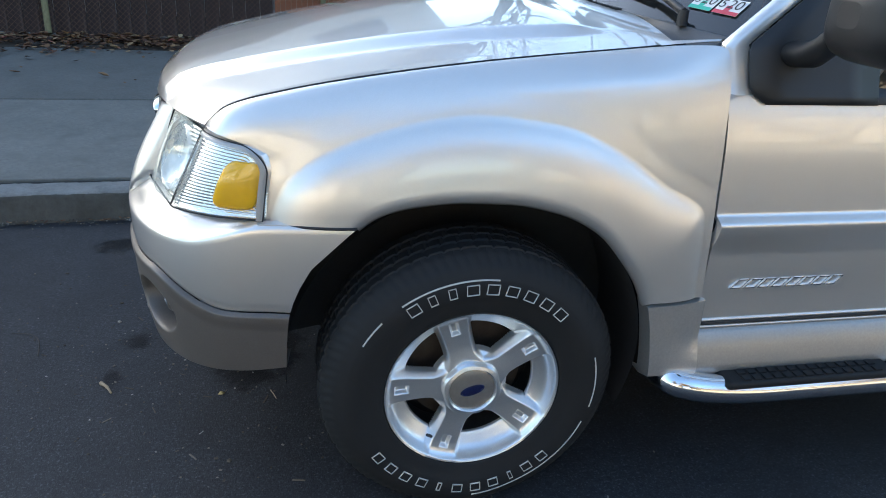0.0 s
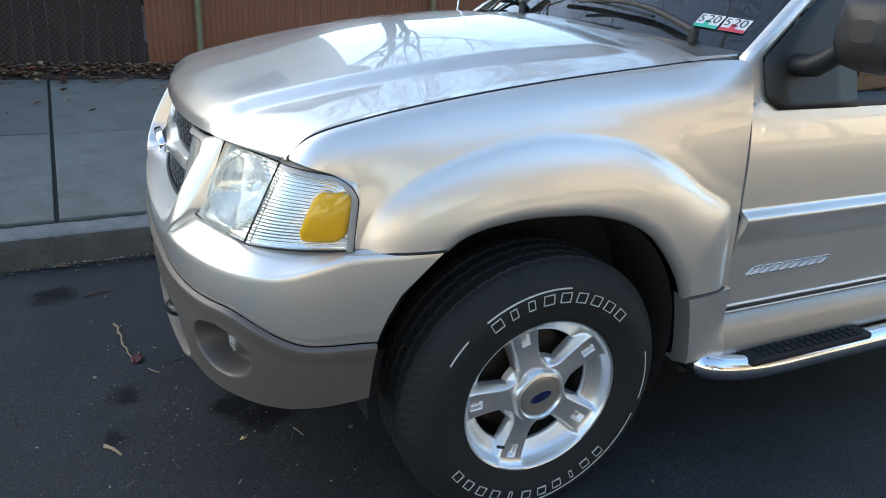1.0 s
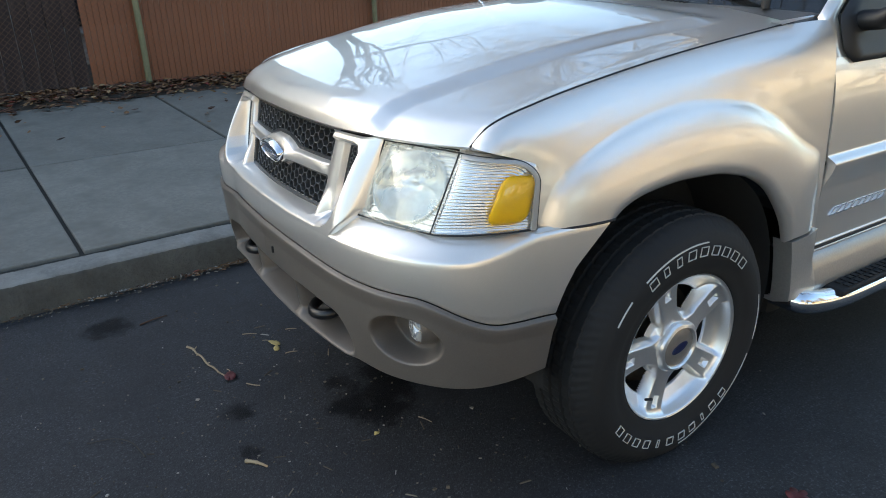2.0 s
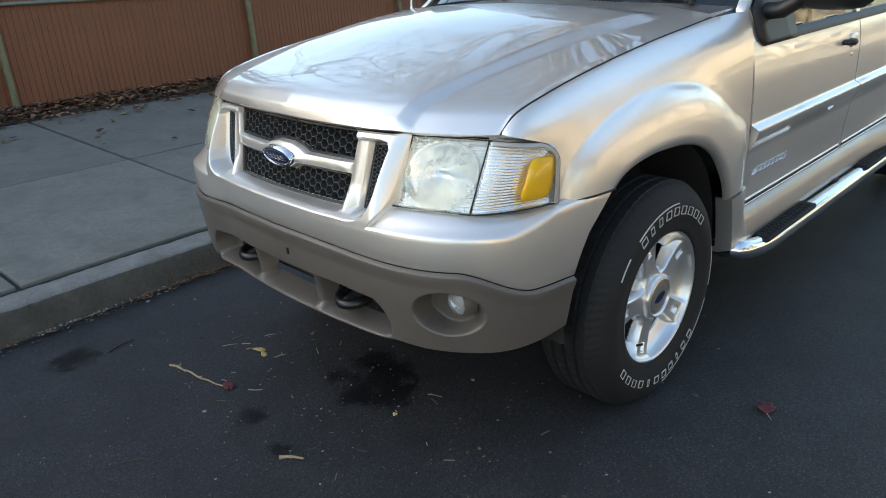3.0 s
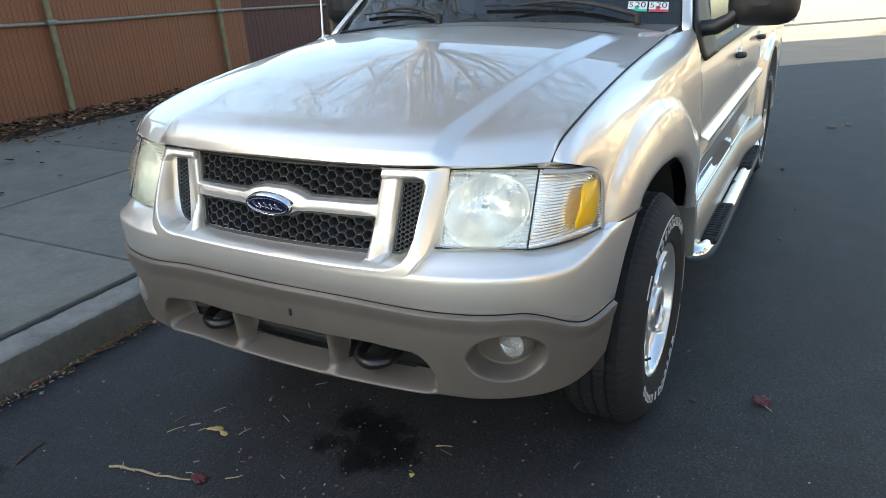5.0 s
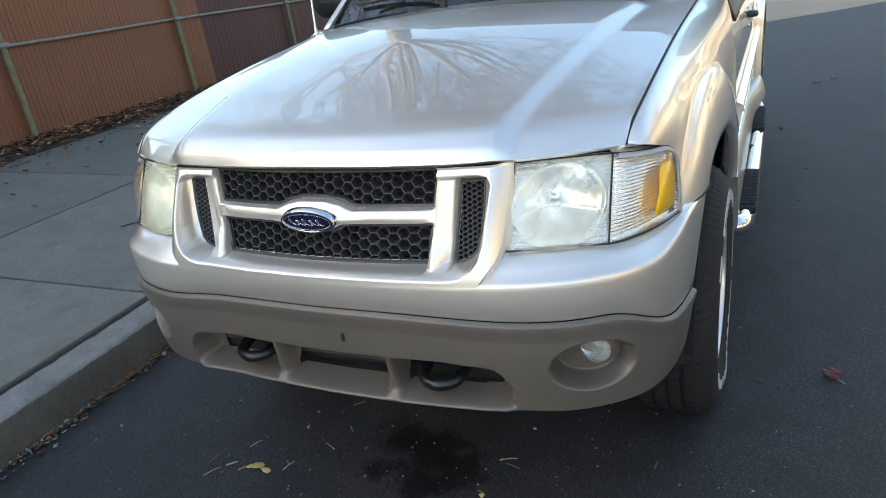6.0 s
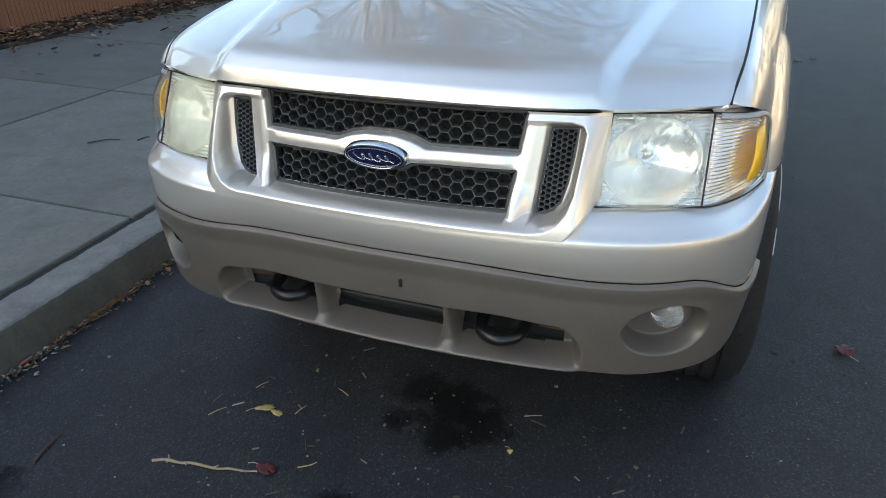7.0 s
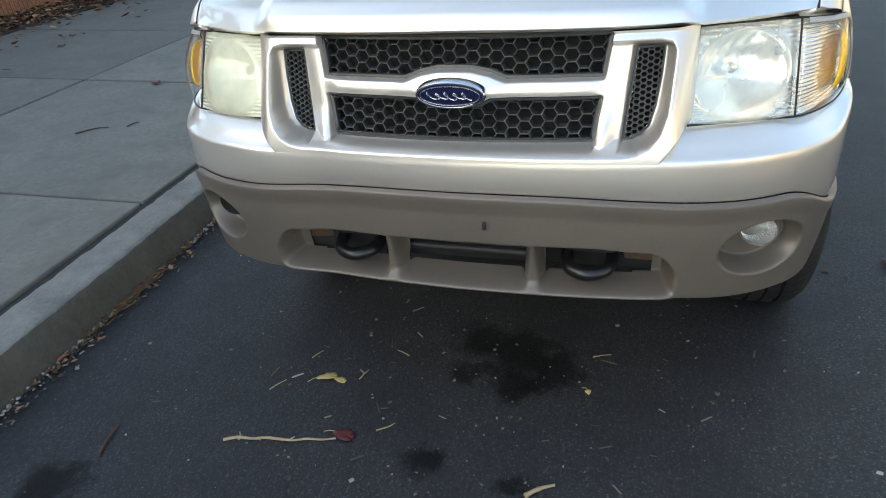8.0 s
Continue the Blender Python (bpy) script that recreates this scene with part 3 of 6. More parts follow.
def bumper_half(sign):
    n = 190
    rows = []
    uu = np.linspace(0, 1, n)

    for k, (a, off, dz) in enumerate(((3, -0.080, 0.004), (3, -0.052, 0.0), (2, -0.026, 0.0), (1, -0.008, -0.0005), (1, -0.0022, -0.003), (1, 0.0, -0.009), (1, 0.0012, -0.020), (0.6, 0.002, 0), (0.35, 0.001, 0), (0.15, -0.001, 0), (0.02, -0.003, 0), (0.0, -0.006, 0), (0.0, -0.035, -0.002))):
        s = uu * _len[-1]
        for _ in range(6):
            q = plan(s)
            zt, zb, zs = top_z(s), seam_z(s), np.where(q[:, 1] < 0.40, 0.755, np.maximum(shelf_z(q[:, 1]), top_z(s) + 0.002))
            z = (zt + dz) if a == 1 else (zs + dz) if a == 3 else (0.6 * zt + 0.4 * zs) if a == 2 else zb + a * (zt - 0.020 - zb) + dz
            s = uu * s_end(float(z[-1]))
        q, nn = plan(s), plan_normal(s)
        shelf = off if off > -0.012 else off * (1 - 0.75 * smooth01(q[:, 0], -0.60, -0.47)) if a >= 1 else off
        p = q + nn * np.asarray(shelf).reshape(-1, 1) if np.ndim(shelf) else q + nn * shelf
        rows.append(np.stack([p[:, 0], sign * p[:, 1], z], -1))
    return np.stack(rows, 1)


B1 = bumper_half(-1)
BG = np.concatenate([mirrored(B1)[::-1], B1[1:]])
bumper = sheet("front_bumper", BG, paint, truck, sharp=60)


# lower cladding with fog recesses and an air opening
FOG_S, FOG_Z = 0.655, 0.546
FOG_RX, FOG_RZ = 0.098, 0.064


def cladding_half(sign):
    n, m = 330, 110
    uu = np.linspace(0, 1, n)
    P = np.zeros((n, m, 3))
    for j in range(m):
        a = j / (m - 1)
        s = uu * _len[-1]
        for _ in range(5):
            zb = seam_z(s) - 0.0015
            zl = 0.417 - 0.008 * smooth01(s, 0.46, 0.60) + 0.045 * smooth01(s, 0.80, 1.25)
            z = zb + (zl - zb) * a
            s = uu * s_end(float(z[-1]))
        q, nn = plan(s), plan_normal(s)
        z = z.copy()
        off = 0.003 - 0.006 * np.exp(-((zb - z) / 0.004) ** 2) - 0.030 * np.clip((0.60 - z) / 0.22, 0, 1) ** 1.5
        off = off + 0.005 * smooth01(zb - z, 0.0, 0.006) * (1 - smooth01(zb - z, 0.012, 0.050))
        off = off - 0.05 * smooth01(a, 0.93, 1.0) * (1 + smooth01(s, 0.45, 0.6))
        f = np.hypot((s - FOG_S) / FOG_RX, (z - FOG_Z) / FOG_RZ)
        off = off - (0.058 + 0.22 * np.clip(FOG_S + 0.04 - s, -0.10, 0.10)) * (1 - smooth01(f, 0.80, 1.04))
        ztop = 0.562 - 0.010 * smooth01(s, 0.28, 0.42) - 0.060 * np.clip((s - 0.41) / 0.065, 0, 1) ** 2.2
        hole = (1 - smooth01(z - ztop, -0.008, 0.004)) * (1 - smooth01(s, 0.455, 0.478)) * smooth01(z, 0.437, 0.468)
        off = off - 0.075 * hole + 0.010 * np.exp(-((z - 0.438) / 0.012) ** 2) * (1 - smooth01(s, 0.44, 0.49))
        post = np.exp(-((s - 0.168) / (0.014 + 0.010 * (1 - smooth01(z, 0.47, 0.52)))) ** 4)
        off = off + 0.062 * hole * post
        p = q + nn * off[:, None]
        P[:, j] = np.stack([p[:, 0], sign * p[:, 1], z], -1)
    return P


def cladding_keep(P):
    """Leaves the air opening's back open."""
    n = P.shape[0]

    def keep(i, j):
        z = P[i, j, 2]
        s = i / (n - 1) * float(s_end(P[-1, j, 2]))
        return not (s < 0.435 and 0.464 < z < 0.552 and abs(s - 0.168) > 0.024)
    return keep


C1 = cladding_half(-1)
keep_half = cladding_keep(C1)
CG = np.concatenate([mirrored(C1)[::-1], C1[1:]])
_nh = C1.shape[0]
skirt = sheet("bumper_cladding", CG, cladding, truck, "taupe moulded plastic lower bumper", keep=lambda i, j: keep_half(abs(i - (_nh - 1)), j), sharp=70)

# behind the opening: radiator pipe, and a near-black beam painted as the shade
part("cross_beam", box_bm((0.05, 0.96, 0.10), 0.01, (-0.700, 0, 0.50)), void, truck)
rod("cooler_pipe", [(-0.752, y, 0.490) for y in np.linspace(-0.18, 0.18, 6)], 0.011, black, truck)
part("cooler_panel", box_bm((0.01, 0.31, 0.052), 0.003, (-0.738, 0, 0.512)), radiator, truck)
for _y in (-0.395, 0.395):
    part("frame_horn", box_bm((0.16, 0.075, 0.07), 0.008, (-0.66, _y, 0.520)), rust, truck, "rusty frame end behind the bumper")
part("plate_clip", box_bm((0.006, 0.008, 0.020), 0.002, (-0.860, -0.070, 0.612)), black, truck)


def tow_hook_part(y):
    pts = [(-0.69, y - 0.044, 0.520), (-0.765, y - 0.050, 0.508), (-0.806, y - 0.044, 0.500), (-0.826, y - 0.024, 0.496), (-0.833, y, 0.495), (-0.826, y + 0.024, 0.496), (-0.806, y + 0.044, 0.500), (-0.765, y + 0.050, 0.508), (-0.69, y + 0.044, 0.520)]
    k = np.linspace(0, 1, 40)
    dense = pchip(np.linspace(0, 1, len(pts)), pts, k)
    hook = rod("tow_hook", dense, 0.0150, hook_black, truck, "black painted steel tow hook", 12)
    part("hook_bracket", box_bm((0.12, 0.11, 0.022), 0.006, (-0.720, y, 0.530)), black, hook)


tow_hook_part(-0.286)
tow_hook_part(0.266)


def fog_lamp(sign):
    q, nn = plan(np.array([FOG_S + 0.016]))[0], plan_normal(np.array([FOG_S + 0.016]))[0]
    if sign > 0:
        # the socket on this side is empty
        hole = lathe("lamp_socket", [(0.0, -0.004), (0.030, -0.004), (0.036, 0.0), (0.040, 0.004), (0.043, -0.004), (0.043, -0.03)], 28, void, truck, "empty dark fog lamp socket")
        hole.matrix_local = Matrix.Translation((q[0] + 0.024, q[1] - 0.012, 0.562)) @ Matrix.Rotation(radians(90 + 22), 4, "Z")
        return
    lamp = tagged(new("fog_lamp"), "round fog lamp recessed in the bumper")
    lamp.parent = truck
    at = Vector((q[0] + 0.038, sign * (q[1] - 0.024), 0.566))
    lamp.matrix_local = Matrix.Translation(at) @ Matrix.Rotation(radians(90 + sign * 12), 4, "Z")
    prof = [(0.0, 0.018), (0.012, 0.0175), (0.024, 0.014), (0.033, 0.007), (0.037, 0.0)]
    lathe("lens", prof, 28, fog_lens, lamp)
    lathe("bowl", [(0.0, -0.030), (0.014, -0.026), (0.027, -0.014), (0.036, -0.001)], 28, reflector, lamp)
    lathe("rim", [(0.036, 0.0), (0.039, 0.002), (0.042, -0.004), (0.046, -0.035)], 28, cladding, lamp)


fog_lamp(-1)
fog_lamp(1)

# grille surround: one pressed face with its openings
UPPER = [(-0.312, 0.984), (0.312, 0.984), (0.300, 0.905), (0.110, 0.905), (0.075, 0.918), (0.035, 0.926), (-0.035, 0.926), (-0.075, 0.918), (-0.110, 0.905), (-0.300, 0.905)]
LOWER = [(-0.297, 0.866), (-0.080, 0.866), (-0.05, 0.852), (0.05, 0.852), (0.080, 0.866), (0.297, 0.866), (0.284, 0.779), (-0.284, 0.779)]
VENT = [(0.352, 0.966), (0.432, 0.964), (0.430, 0.90), (0.425, 0.84), (0.414, 0.802), (0.396, 0.782), (0.368, 0.772), (0.335, 0.770)]
MESH = [(0.363, 0.954), (0.413, 0.954), (0.410, 0.90), (0.403, 0.845), (0.393, 0.806), (0.380, 0.791), (0.362, 0.783), (0.344, 0.782)]


def face_x(y, z):
    return -0.812 + 0.24 * y * y + 0.235 * (z - 0.752)


RECESS = [(0.405, 0.973), (0.426, 0.968), (0.436, 0.952), (0.432, 0.90), (0.427, 0.84), (0.416, 0.805), (0.400, 0.784), (0.378, 0.771), (0.350, 0.765), (0.25, 0.7635), (-0.25, 0.7635)]
RECESS = RECESS[:-1] + [(-y, z) for y, z in RECESS[::-1][1:]]
_by = np.array([q[1] for q in PLAN])
_bx = np.array([q[0] for q in PLAN])


def grille_surround():
    ny, nz = 560, 170
    y, z = np.meshgrid(np.linspace(-0.474, 0.474, ny), np.linspace(0.738, 0.990, nz), indexing="ij")
    ya = np.abs(y)
    main = np.minimum(sd_poly(y, z, UPPER), sd_poly(y, z, LOWER))
    vent = sd_poly(ya, z, VENT)
    inmesh = sd_poly(ya, z, MESH)
    face = face_x(y, z)
    skin = pchip(_by, _bx, ya)
    # outside the recess the bumper's skin runs up into the outer pillars
    top = face_x(y, 0.984 + 0 * z) - 0.008
    rise = np.clip((z - 0.740) / 0.244, 0, 1)
    pillar = skin - 0.0012 + (top - skin) * rise ** 1.5 + 0.006 * (1 - smooth01(z, 0.738, 0.752))
    # the pillar rounds off towards the lamp
    lamp_x = -0.774 + 0.453 * (z - 0.812)
    pillar = pillar + np.maximum(lamp_x - pillar, 0) * np.clip((ya - 0.428) / 0.040, 0, 1.2) ** 2 * smooth01(z, 0.752, 0.806)
    # inside it a sill slopes back from the bumper's edge to the inserts
    sill = np.maximum(skin + 0.004, skin + 0.004 + 2.2 * (z - 0.7625))
    bar = np.exp(-((z - 0.885) / 0.020) ** 2) * (1 - smooth01(ya, 0.27, 0.31))
    inner = face - 0.007 * bar - 0.013 * np.exp(-((y / 0.105) ** 2 + ((z - 0.883) / 0.040) ** 2) ** 2)
    strut_y = 0.316 - 0.028 * (0.984 - z) / 0.2
    strut = np.exp(-((ya - strut_y - 0.016) / 0.020) ** 2 * 1.1)
    reach = 0.42 * (skin + 0.006 - face) * (1 - smooth01(z, 0.765, 0.850)) - 0.004
    inner = inner + strut * np.minimum(reach, 0.0)
    low = np.where(z < 0.762, skin + 0.004, np.minimum(inner, sill))
    inner = np.where(z < 0.80, low, inner)
    edge = sd_poly(y, z, RECESS)
    x = inner + (pillar - inner) * smooth01(edge, -0.011, 0.002)
    # the pillar's outer edge turns in towards the lamp
    out_y = pchip([0.738, 0.756, 0.78, 0.812, 0.87, 0.99], [0.415, 0.428, 0.446, 0.466, 0.474, 0.480], z)
    x = x + 0.045 * smooth01(ya - out_y, -0.010, 0.006) * (1 - 0.70 * smooth01(z, 0.80, 0.83))
    mesh_x = face + 0.0145
    ramp_in = np.clip(-vent, 0, 1) / (np.clip(-vent, 0, 1) + np.clip(inmesh, 0, 1) + 1e-6)
    x = x + (mesh_x + 0.003 - x) * smooth01(ramp_in, 0.0, 0.85)
    x = x + (face + 0.022 - x) * (1 - smooth01(main, -0.002, 0.007))
    P = np.stack([x, y, z], -1)
    gone = (main < -0.0024) | (inmesh < -0.0015)
    ob = sheet("grille_surround", P, paint, truck, keep=lambda i, j: not (gone[i, j] and gone[i + 1, j] and gone[i, j + 1] and gone[i + 1, j + 1]), sharp=75)
    return ob


surround = grille_surround()


def honeycomb(name, poly, R, stretch, depth, back, wall, mirror=1):
    """Cells with walls, seen from the front, where they fall inside the outline."""
    poly_a = np.array(poly)
    lo, hi = poly_a.min(0), poly_a.max(0)
    verts, faces = [], []
    nx, nz = int((hi[0] - lo[0]) / (1.5 * R * stretch)) + 2, int((hi[1] - lo[1]) / (math.sqrt(3) * R)) + 2
    for i in range(-1, nx):
        for j in range(-1, nz):
            cy = lo[0] + 1.5 * R * stretch * i
            cz = lo[1] + math.sqrt(3) * R * (j + 0.5 * (i % 2))
            if float(sd_poly(np.array([cy]), np.array([cz]), poly)[0]) > R * 0.45:
                continue
            b = len(verts)
            for ring, (rad, dx) in enumerate(((R, 0.0), (R - wall, 0.0015), (R - wall * 1.25, depth))):
                for k in range(6):
                    w = math.pi / 3 * k
                    yy, zz = cy + rad * stretch * math.cos(w), cz + rad * math.sin(w)
                    out = [float(sd_poly(np.array([yy + a]), np.array([zz + b]), poly)[0]) for a, b in ((0, 0), (1e-4, 0), (0, 1e-4))]
                    if out[0] > 0:
                        g = Vector((out[1] - out[0], out[2] - out[0]))
                        if g.length > 1e-9:
                            g.normalize()
                            yy, zz = yy - g.x * out[0], zz - g.y * out[0]
                    verts.append((float(face_x(yy, zz)) + back + dx, mirror * yy, zz))
            for ring in range(2):
                for k in range(6):
                    a0, a1 = b + ring * 6 + k, b + ring * 6 + (k + 1) % 6
                    faces.append((a0, a1, a1 + 6, a0 + 6))
    ob = solid(name, verts, faces, mesh_edge, truck, "black honeycomb grille insert", False)
    ob.data.materials.append(mesh_black)
    for k, f in enumerate(ob.data.polygons):
        f.material_index = (k // 6) % 2
    return ob


honeycomb("grille_insert", UPPER, 0.0147, 1.14, 0.022, 0.018, 0.0010)
honeycomb("grille_insert", LOWER, 0.0147, 1.14, 0.022, 0.018, 0.0010)
honeycomb("vent_insert", MESH, 0.0066, 1.1, 0.010, 0.0145, 0.0010)
honeycomb("vent_insert", MESH, 0.0066, 1.1, 0.010, 0.0145, 0.0010, -1)


def insert_frame(name, poly, back, r, mirror=1):
    """Dark rim round a grille insert."""
    pts = np.array(poly)
    loop = []
    for a, b in zip(pts, np.roll(pts, -1, 0)):
        loop += [a + (b - a) * q for q in np.linspace(0, 1, 8, endpoint=False)]
    loop = np.array(loop + loop[:2])
    rod(name, [(float(face_x(y, z)) + back, mirror * y, z) for y, z in loop], r, mesh_black, truck, n=6, cap=False)


insert_frame("grille_rim", UPPER, 0.0165, 0.0058)
insert_frame("grille_rim", LOWER, 0.0150, 0.0066)
insert_frame("vent_rim", MESH, 0.0145, 0.0026)
insert_frame("vent_rim", MESH, 0.0145, 0.0026, -1)
# near-black sheet that paints the shade behind the grille
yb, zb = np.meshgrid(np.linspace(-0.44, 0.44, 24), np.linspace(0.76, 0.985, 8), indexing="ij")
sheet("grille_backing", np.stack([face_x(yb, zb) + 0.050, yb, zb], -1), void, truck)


def oval_badge():
    badge = tagged(new("grille_badge"), "dark blue oval badge with a chrome rim")
    badge.parent = truck
    badge.matrix_local = Matrix.Translation((float(face_x(0.0, 0.882)) - 0.027, 0, 0.882)) @ Matrix.Rotation(radians(-13), 4, "Y")
    w = np.linspace(0, 2 * np.pi, 64, endpoint=False)

    def ring(rows, name, mat, label=""):
        P = np.stack([np.stack([np.full(64, x), a * np.cos(w), b * np.sin(w)], -1) for a, b, x in rows], 1)
        return sheet(name, P, mat, badge, label, wrap_u=True)
    ring([(0.0755, 0.0325, 0.014), (0.0755, 0.0325, 0.0), (0.073, 0.030, -0.004), (0.0695, 0.0268, -0.004), (0.068, 0.0255, -0.001)], "rim", chrome)
    ring([(0.069, 0.0262, -0.0015), (0.0655, 0.0232, -0.0015), (0.064, 0.022, -0.0022)], "border", navy)
    ring([(0.0648, 0.0226, -0.0026), (0.0636, 0.0216, -0.0030), (0.0624, 0.0206, -0.0026)], "inner_line", chrome)
    ring([(0.0632, 0.0214, -0.0020), (0.05, 0.016, -0.0026), (0.02, 0.006, -0.0030), (0.0001, 0.0001, -0.0031)], "face", navy)
    # plain chrome emblem: one flowing looped stroke
    k = np.linspace(0, 1, 120)
    tall = 0.0085 * (0.62 + 0.38 * np.cos(2 * np.pi * k) ** 2)
    pts = [(-0.0040, 0.042 - 0.084 * q + 0.0075 * math.sin(2 * math.pi * 4.5 * q + 0.6), h * math.cos(2 * math.pi * 4.5 * q)) for q, h in zip(k, tall)]
    rod("emblem_stroke", pts, [0.0011 + 0.0006 * math.sin(2 * math.pi * 9 * q) for q in k], chrome, badge, n=6)


oval_badge()


# ---------------------------------------------------------------- lamps
LAMP = {"ib": (-0.762, -0.463, 0.812), "it": (-0.684, -0.474, 0.984), "dt": (-0.600, -0.662, 0.979), "db": (-0.684, -0.665, 0.808), "mt": (-0.458, -0.772, 0.962), "mb": (-0.479, -0.785, 0.811)}


def patch(a, b, c, d, bulge, nu=30, nv=24, way=(-0.8, -0.6, 0.05), flute=None, corner=0.0, skew=1.0):
    """A curved face over the corners a b (bottom) and d c (top)."""
    a, b, c, d = (np.array(LAMP[k]) for k in (a, b, c, d))
    u, v = np.meshgrid(np.linspace(0, 1, nu), np.linspace(0, 1, nv), indexing="ij")
    if corner:
        # the rear top corner is rounded off
        p, q = np.clip((u - 1 + corner) / corner, 0, 1), np.clip((v - 1 + corner) / corner, 0, 1)
        k = np.maximum(p, q) / np.maximum(np.hypot(p, q), 1e-9)
        both = (p > 0) & (q > 0)
        u, v = np.where(both, 1 - corner + corner * p * k, u), np.where(both, 1 - corner + corner * q * k, v)
    P = (a * ((1 - u) * (1 - v))[..., None] + b * (u * (1 - v))[..., None] + c * (u * v)[..., None] + d * ((1 - u) * v)[..., None])
    w = np.array(way) / np.linalg.norm(way)
    P = P + w * (bulge * (1 - (2 * u ** skew - 1) ** 2) * (1 - 0.5 * (2 * v - 1) ** 2))[..., None]
    if flute is not None:
        P = P + w * flute(u, v)[..., None]
    return P


def headlight(sign):
    lamp = tagged(new("headlight"), "hazed square headlight with a round reflector")
    lamp.parent = truck
    side = (lambda P: P) if sign < 0 else mirrored

    def border_flutes(u, v):
        r = np.hypot((u - 0.50) / 0.485, (v - 0.47) / 0.47)
        return -0.0035 * smooth01(r, 0.98, 1.10) + 0.0012 * np.sin(v * 2 * math.pi * 22) * smooth01(r, 1.0, 1.12)
    lens = sheet("lens", side(patch("ib", "db", "dt", "it", 0.020, 90, 110, flute=border_flutes)), hazy_lens if sign < 0 else yellowed_lens, lamp, sharp=0)
    inner = patch("ib", "db", "dt", "it", 0.0, 120, 110)
    # reflector bowl let into a ribbed panel
    u, v = np.meshgrid(np.linspace(0, 1, 120), np.linspace(0, 1, 110), indexing="ij")
    r = np.hypot((u - 0.50) / 0.465, (v - 0.48) / 0.455)
    facet = (1 - smooth01(r, 0.80, 0.96)) * smooth01(v, 0.40, 0.55) * smooth01(r, 0.12, 0.30)
    depth = 0.014 + 0.070 * (1 - np.clip(r, 0, 1) ** 2) + 0.004 * ((v * 15) % 1.0) * (r > 1.03) + 0.0007 * np.sin(u * 60) * facet - 0.004 * smooth01(v, 0.34, 0.40) * (1 - smooth01(r, 0.85, 1.0)) - 0.006 * np.exp(-((r - 1.0) / 0.025) ** 2)
    back = inner + np.array((0.86, 0.50, -0.06)) * depth[..., None]
    sheet("reflector", side(back), reflector, lamp, sharp=0)
    mid = inner.mean((0, 1)) + np.array((0.86, 0.50, -0.06)) * 0.065
    tip = inner[60, 52] + np.array((0.86, 0.50, -0.06)) * 0.038
    if sign > 0:
        mid, tip = mid * (1, -1, 1), tip * (1, -1, 1)
    rod("bulb", [tuple(mid + (tip - mid) * q) for q in (0, 0.5, 0.9, 1)], [0.012, 0.013, 0.012, 0.006], chrome, lamp)
    # rubber seal all round
    edge = side(np.concatenate([inner[:, 0], inner[-1, 1:], inner[-2::-1, -1], inner[0, -2:0:-1]]))
    rod("seal", [tuple(p) for p in np.vstack([edge, edge[:2]])], 0.0022, seal_gap_black, lamp, n=6, cap=False)

    # painted cheek between the grille surround and the lamp
    zs = np.linspace(0.800, 0.982, 20)
    q = np.clip((zs - 0.812) / 0.172, 0, 1)
    lx, ly = -0.762 + 0.078 * q, 0.463 + 0.011 * q
    rows = [np.stack([face_x(0.452, zs) + 0.008, np.full(20, 0.452), zs], -1), np.stack([0.55 * face_x(0.466, zs) + 0.45 * lx + 0.002, np.full(20, 0.467), zs], -1), np.stack([lx + 0.001, ly + 0.001, zs], -1), np.stack([lx + 0.03, ly + 0.004, zs], -1)]
    cheek = np.stack(rows, 1)
    sheet("lamp_cheek", cheek if sign > 0 else mirrored(cheek), paint, truck, sharp=0)

    marker = tagged(new("side_marker"), "clear corner lamp with an amber reflector inside")
    marker.parent = truck
    ribs = lambda u, v: 0.00032 * np.sin(v * 2 * math.pi * 24) * (1 - smooth01(u, 0.42, 0.60))
    turn = (-0.62, -0.78, 0.05)
    face = patch("db", "mb", "mt", "dt", 0.047, 70, 130, turn, ribs, 0.34, 0.82)
    face[0] += np.array((0.006, -0.003, 0))
    sheet("lens", side(face), clear_lens, marker, sharp=0)
    inward = np.array((0.62, 0.78, -0.05))
    bare = patch("db", "mb", "mt", "dt", 0.047, 100, 100, turn, None, 0.34, 0.82)
    cu, cv = np.linspace(0, 1, 100), np.linspace(0, 1, 100)
    cup = bare + inward * (0.010 + 0.030 * np.sin(cu * math.pi)[:, None] ** 0.7 * np.sin(cv * math.pi)[None, :] ** 0.4 + 0.0008 * np.sin(cv * 2 * math.pi * 24)[None, :])[..., None]
    sheet("reflector", side(cup), reflector, marker, sharp=0)
    square = patch("db", "mb", "mt", "dt", 0.047, 100, 100, turn, None, 0.0, 0.82)
    # amber block with rounded corners, leaning with the lamp
    amber = np.zeros((24, 24, 3))
